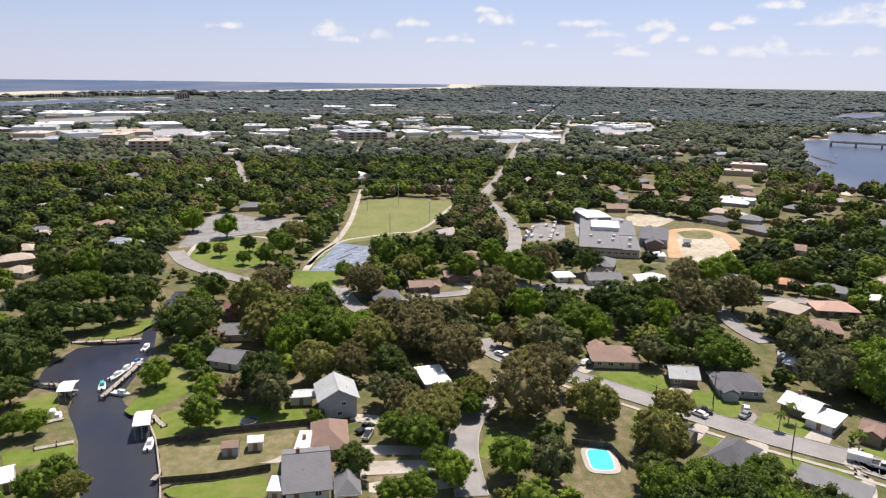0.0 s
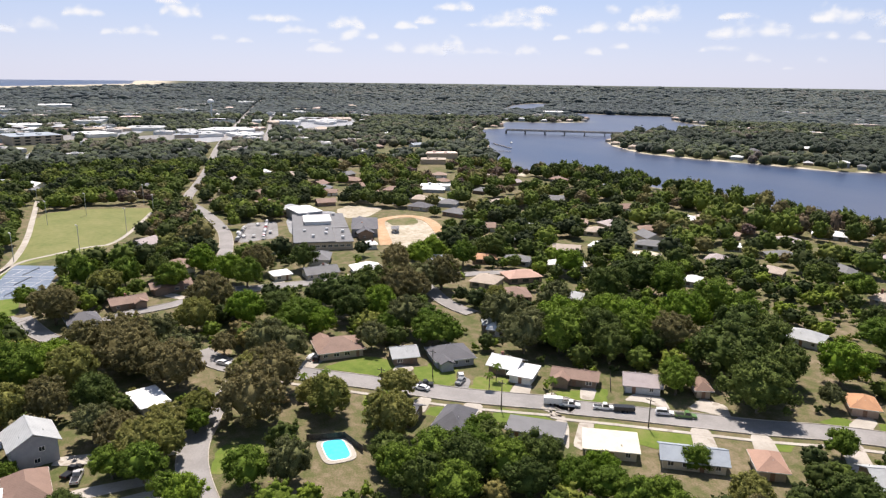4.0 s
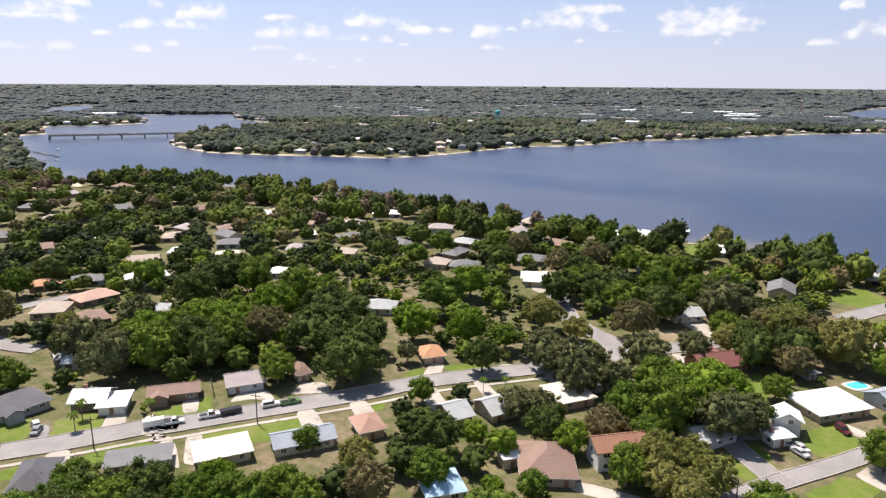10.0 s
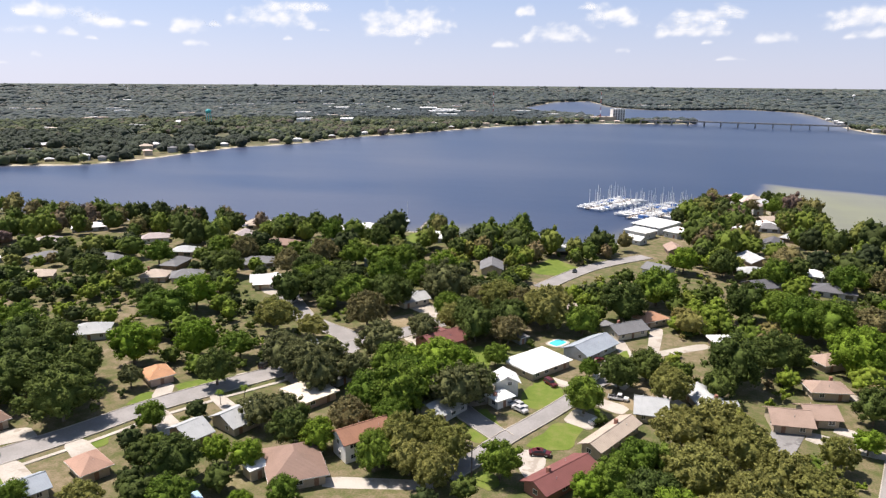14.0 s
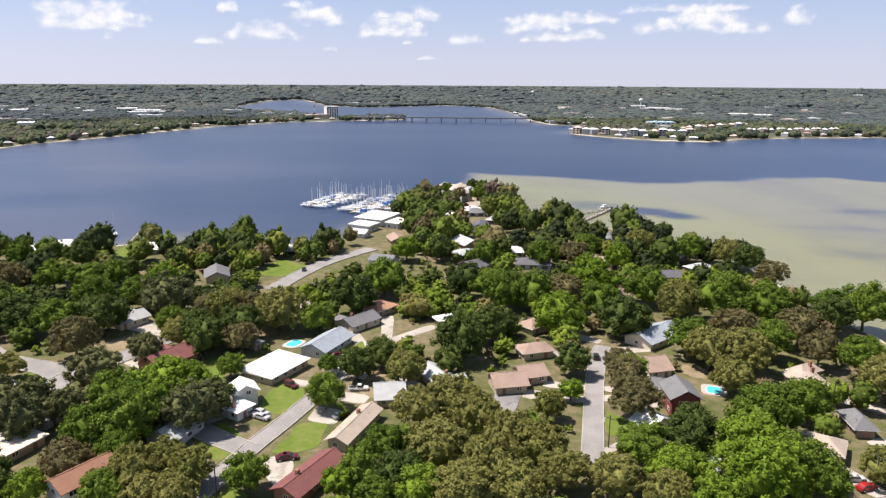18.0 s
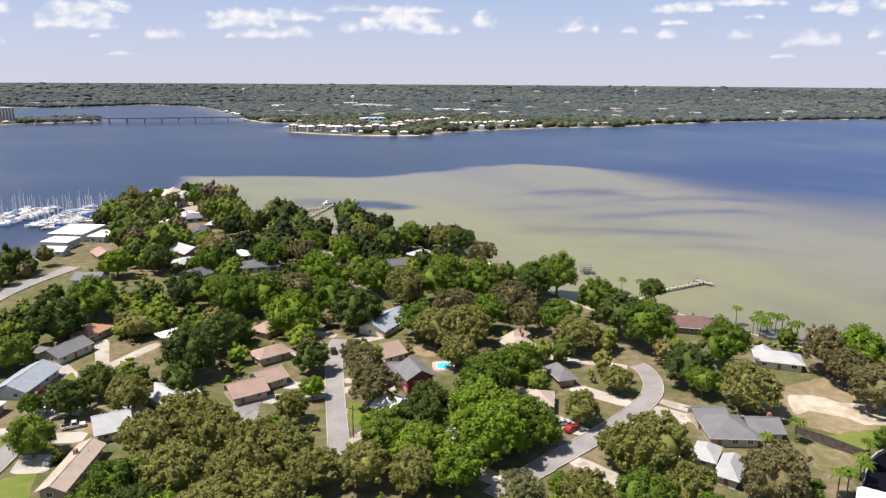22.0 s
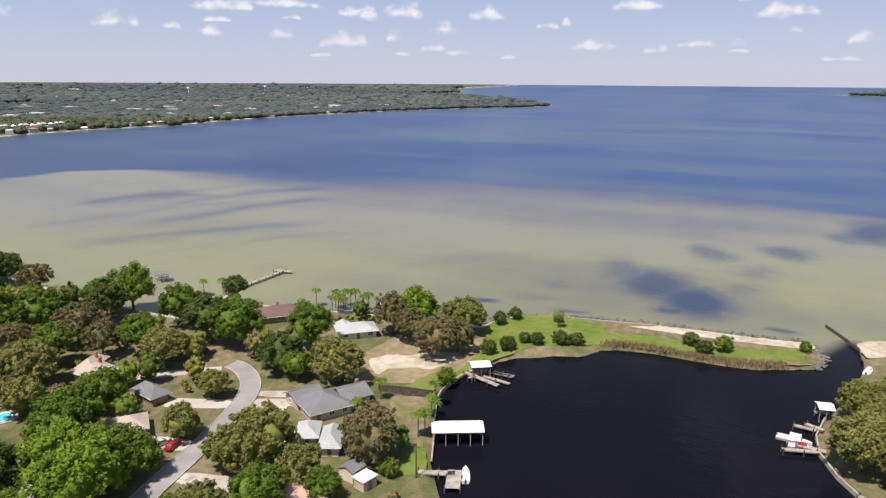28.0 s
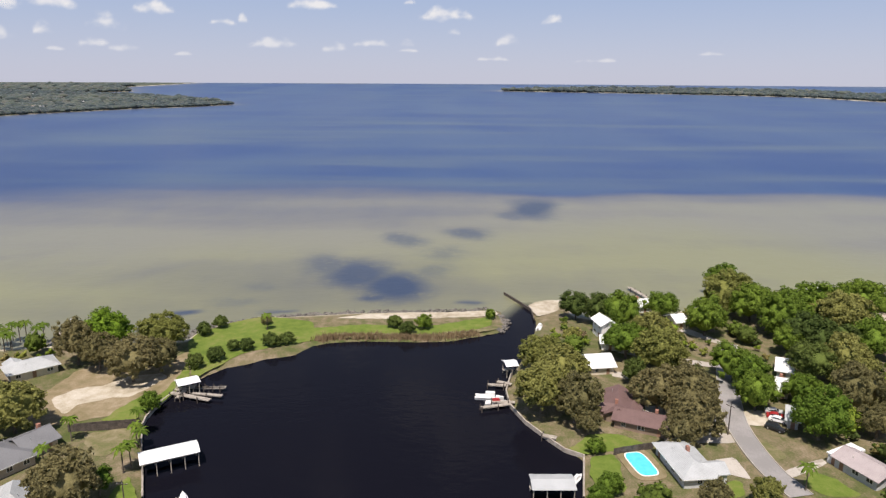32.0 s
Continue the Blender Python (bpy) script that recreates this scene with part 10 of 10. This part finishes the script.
def cloud(azimuth, base, width, height):
    """A flat-based cumulus at that bearing and height of its base above the horizon, all in degrees."""
    nx, ny = max(12, int(width * 1.5 / 0.1)), max(10, int(height * 1.9 / 0.08))
    u, v = np.meshgrid(np.linspace(-1.5, 1.5, nx), np.linspace(-0.5, 1.4, ny))
    a, e = np.radians(azimuth + u * width / 2), np.radians(base + v * height)
    puff = np.array([noise.fractal(Vector((x * 0.9 + azimuth * 3.1, y * 1.3 + base * 5.7, azimuth)), 1.0, 2.1, 4) for x, y in zip((u * width / 2).ravel(), (v * height).ravel())]).reshape(u.shape)
    top = 0.9 * np.sqrt(np.clip(1.15 - u * u, 0, None)) + puff * 0.5
    thick = np.clip((top - v) * 1.25, 0, 1) * np.clip((v + 0.3 + puff * 0.25) * 2.2, 0, 1) * np.clip((1.42 - np.abs(u)) * 2, 0, 1) * np.clip((v + 0.5) * 8, 0, 1) * np.clip((1.4 - v) * 8, 0, 1)
    thick = thick * thick * (3 - 2 * thick) * np.clip(0.72 + puff * 0.45, 0.4, 0.95) * min(1, 0.4 + base * 0.13)
    d = 4900.0
    i, j = np.meshgrid(np.arange(nx - 1), np.arange(ny - 1))
    quads = np.stack([j * nx + i, j * nx + i + 1, (j + 1) * nx + i + 1, (j + 1) * nx + i], -1).reshape(-1, 4)
    ob = new("backdrop", build_mesh("backdrop", np.stack([np.sin(a) * d, np.cos(a) * d, 85 + np.tan(e) * d], -1).reshape(-1, 3), quads, M_CLOUD, {"thickness": thick.ravel()}, True))
    tagged(ob, "small white fair-weather cloud in a pale blue sky", "cloud", kind="structure")


cloud(-115.1, 3.69, 3.3, 0.47); cloud(-107.3, 3.45, 2.8, 1.12); cloud(-106.5, 2.87, 2.8, 0.47); cloud(-103.9, 3.20, 2.8, 0.84); cloud(-100.8, 4.19, 2.6, 0.65)
cloud(-99.1, 2.95, 1.4, 0.47); cloud(-97.2, 3.08, 2.3, 0.75); cloud(-94.3, 4.53, 2.9, 1.03); cloud(-95.2, 5.26, 1.9, 0.47); cloud(-91.7, 2.77, 1.4, 0.47)
cloud(-89.9, 2.62, 1.4, 0.37); cloud(-87.4, 4.28, 4.3, 0.56); cloud(-85.9, 3.49, 3.1, 0.65); cloud(-84.1, 2.74, 1.9, 0.37); cloud(-83.7, 2.10, 3.1, 0.56)
cloud(-82.3, 3.99, 3.1, 0.93); cloud(-81.2, 3.15, 3.1, 0.75); cloud(-78.5, 2.23, 2.1, 0.65); cloud(-77.5, 3.93, 1.9, 0.47); cloud(-75.8, 4.30, 2.1, 0.65)
cloud(-75.7, 2.12, 2.8, 0.84); cloud(-73.8, 2.25, 1.9, 1.12); cloud(-73.8, 5.36, 3.3, 0.65); cloud(-71.4, 2.05, 4.2, 0.47); cloud(-69.1, 4.26, 4.7, 1.40)
cloud(-69.3, 4.18, 7.0, 0.47); cloud(-66.8, 5.14, 2.3, 0.75); cloud(-67.8, 2.10, 1.9, 0.75); cloud(-65.2, 3.18, 1.4, 0.37); cloud(-62.8, 2.09, 1.4, 0.56)
cloud(-60.9, 2.52, 1.7, 0.47); cloud(-61.0, 3.79, 6.1, 0.75); cloud(-61.5, 5.17, 1.4, 0.75); cloud(-58.3, 4.67, 3.7, 1.21); cloud(-52.5, 4.63, 2.8, 0.56)
cloud(-53.5, 3.38, 2.3, 0.84); cloud(-51.1, 3.44, 4.7, 1.12); cloud(-53.4, 2.39, 2.8, 0.56); cloud(-51.0, 1.63, 2.1, 0.56); cloud(-47.4, 3.16, 3.1, 0.75)
cloud(-45.6, 4.42, 4.7, 1.12); cloud(-44.6, 3.04, 1.4, 0.56); cloud(-42.2, 3.83, 3.1, 1.12); cloud(-41.2, 3.90, 4.7, 0.47); cloud(-43.2, 2.80, 0.9, 0.28)
cloud(-48.7, 1.02, 0.9, 0.28); cloud(-46.7, 1.52, 0.7, 0.47); cloud(-36.4, 3.65, 2.8, 1.31); cloud(-36.1, 2.62, 1.9, 0.56); cloud(-34.7, 3.98, 0.9, 0.37)
cloud(-30.6, 4.27, 6.5, 1.68); cloud(-28.8, 5.30, 5.6, 0.75); cloud(-29.3, 3.10, 0.7, 0.37); cloud(-26.6, 3.77, 1.1, 0.28); cloud(-20.0, 4.11, 7.5, 2.06)
cloud(-20.8, 3.56, 5.1, 0.75); cloud(-19.0, 2.88, 0.9, 0.65); cloud(-12.3, 2.79, 2.1, 0.56); cloud(-10.8, 5.11, 1.6, 0.84); cloud(-8.4, 3.36, 5.1, 1.21)
cloud(-4.0, 4.51, 4.2, 1.59); cloud(-5.9, 5.51, 1.9, 0.47); cloud(-3.2, 2.33, 1.1, 0.56); cloud(1.9, 3.53, 5.1, 1.03); cloud(1.6, 4.34, 4.7, 1.21)
cloud(3.7, 4.77, 4.2, 0.93); cloud(3.0, 2.92, 0.9, 0.37); cloud(7.5, 3.06, 2.8, 0.75); cloud(4.6, 1.71, 1.9, 0.28); cloud(13.0, 3.97, 5.1, 1.21)
cloud(14.9, 4.54, 9.3, 0.93); cloud(14.0, 3.17, 4.2, 0.65); cloud(16.8, 3.38, 3.3, 0.75); cloud(22.1, 3.81, 3.7, 0.84); cloud(25.4, 4.38, 7.0, 1.40)
cloud(27.1, 3.80, 5.6, 0.93); cloud(24.2, 5.20, 9.3, 0.56); cloud(31.7, 4.26, 2.3, 1.21); cloud(39.0, 3.88, 3.3, 0.93); cloud(42.9, 3.64, 1.3, 0.56)
cloud(46.4, 5.19, 4.7, 0.65); cloud(49.4, 5.46, 8.4, 0.56); cloud(45.8, 3.26, 2.1, 0.65); cloud(46.2, 4.23, 1.9, 0.37); cloud(50.8, 3.20, 1.9, 0.75)
cloud(51.6, 4.53, 1.4, 0.37); cloud(55.5, 2.67, 3.7, 0.93); cloud(53.9, 1.80, 1.9, 0.28); cloud(57.6, 4.80, 1.4, 0.84); cloud(56.2, 4.91, 1.9, 0.65)
cloud(60.2, 4.93, 3.7, 0.93); cloud(59.6, 3.08, 1.2, 0.65); cloud(60.1, 1.90, 1.4, 0.28); cloud(63.4, 3.68, 2.3, 1.12); cloud(62.8, 2.35, 2.1, 0.56)
cloud(64.7, 2.02, 2.3, 0.56); cloud(66.9, 4.76, 2.8, 0.84); cloud(68.6, 1.70, 1.4, 0.28); cloud(71.6, 4.07, 1.6, 0.47); cloud(73.1, 4.23, 0.7, 0.56)
cloud(75.3, 2.52, 3.5, 0.65); cloud(78.4, 5.43, 3.7, 0.65); cloud(79.9, 2.22, 1.9, 0.56); cloud(82.8, 2.63, 2.8, 0.56); cloud(85.5, 2.56, 1.4, 0.56)
cloud(85.9, 5.77, 0.9, 0.37); cloud(88.8, 4.76, 3.7, 1.12); cloud(89.3, 3.50, 1.1, 0.47); cloud(85.6, 2.17, 1.7, 0.28); cloud(97.0, 4.36, 1.6, 0.56)
cloud(93.7, 2.77, 1.9, 0.84); cloud(100.7, 1.41, 3.3, 0.28); cloud(92.4, 1.54, 2.3, 0.28); cloud(108.9, 1.88, 1.9, 0.28)
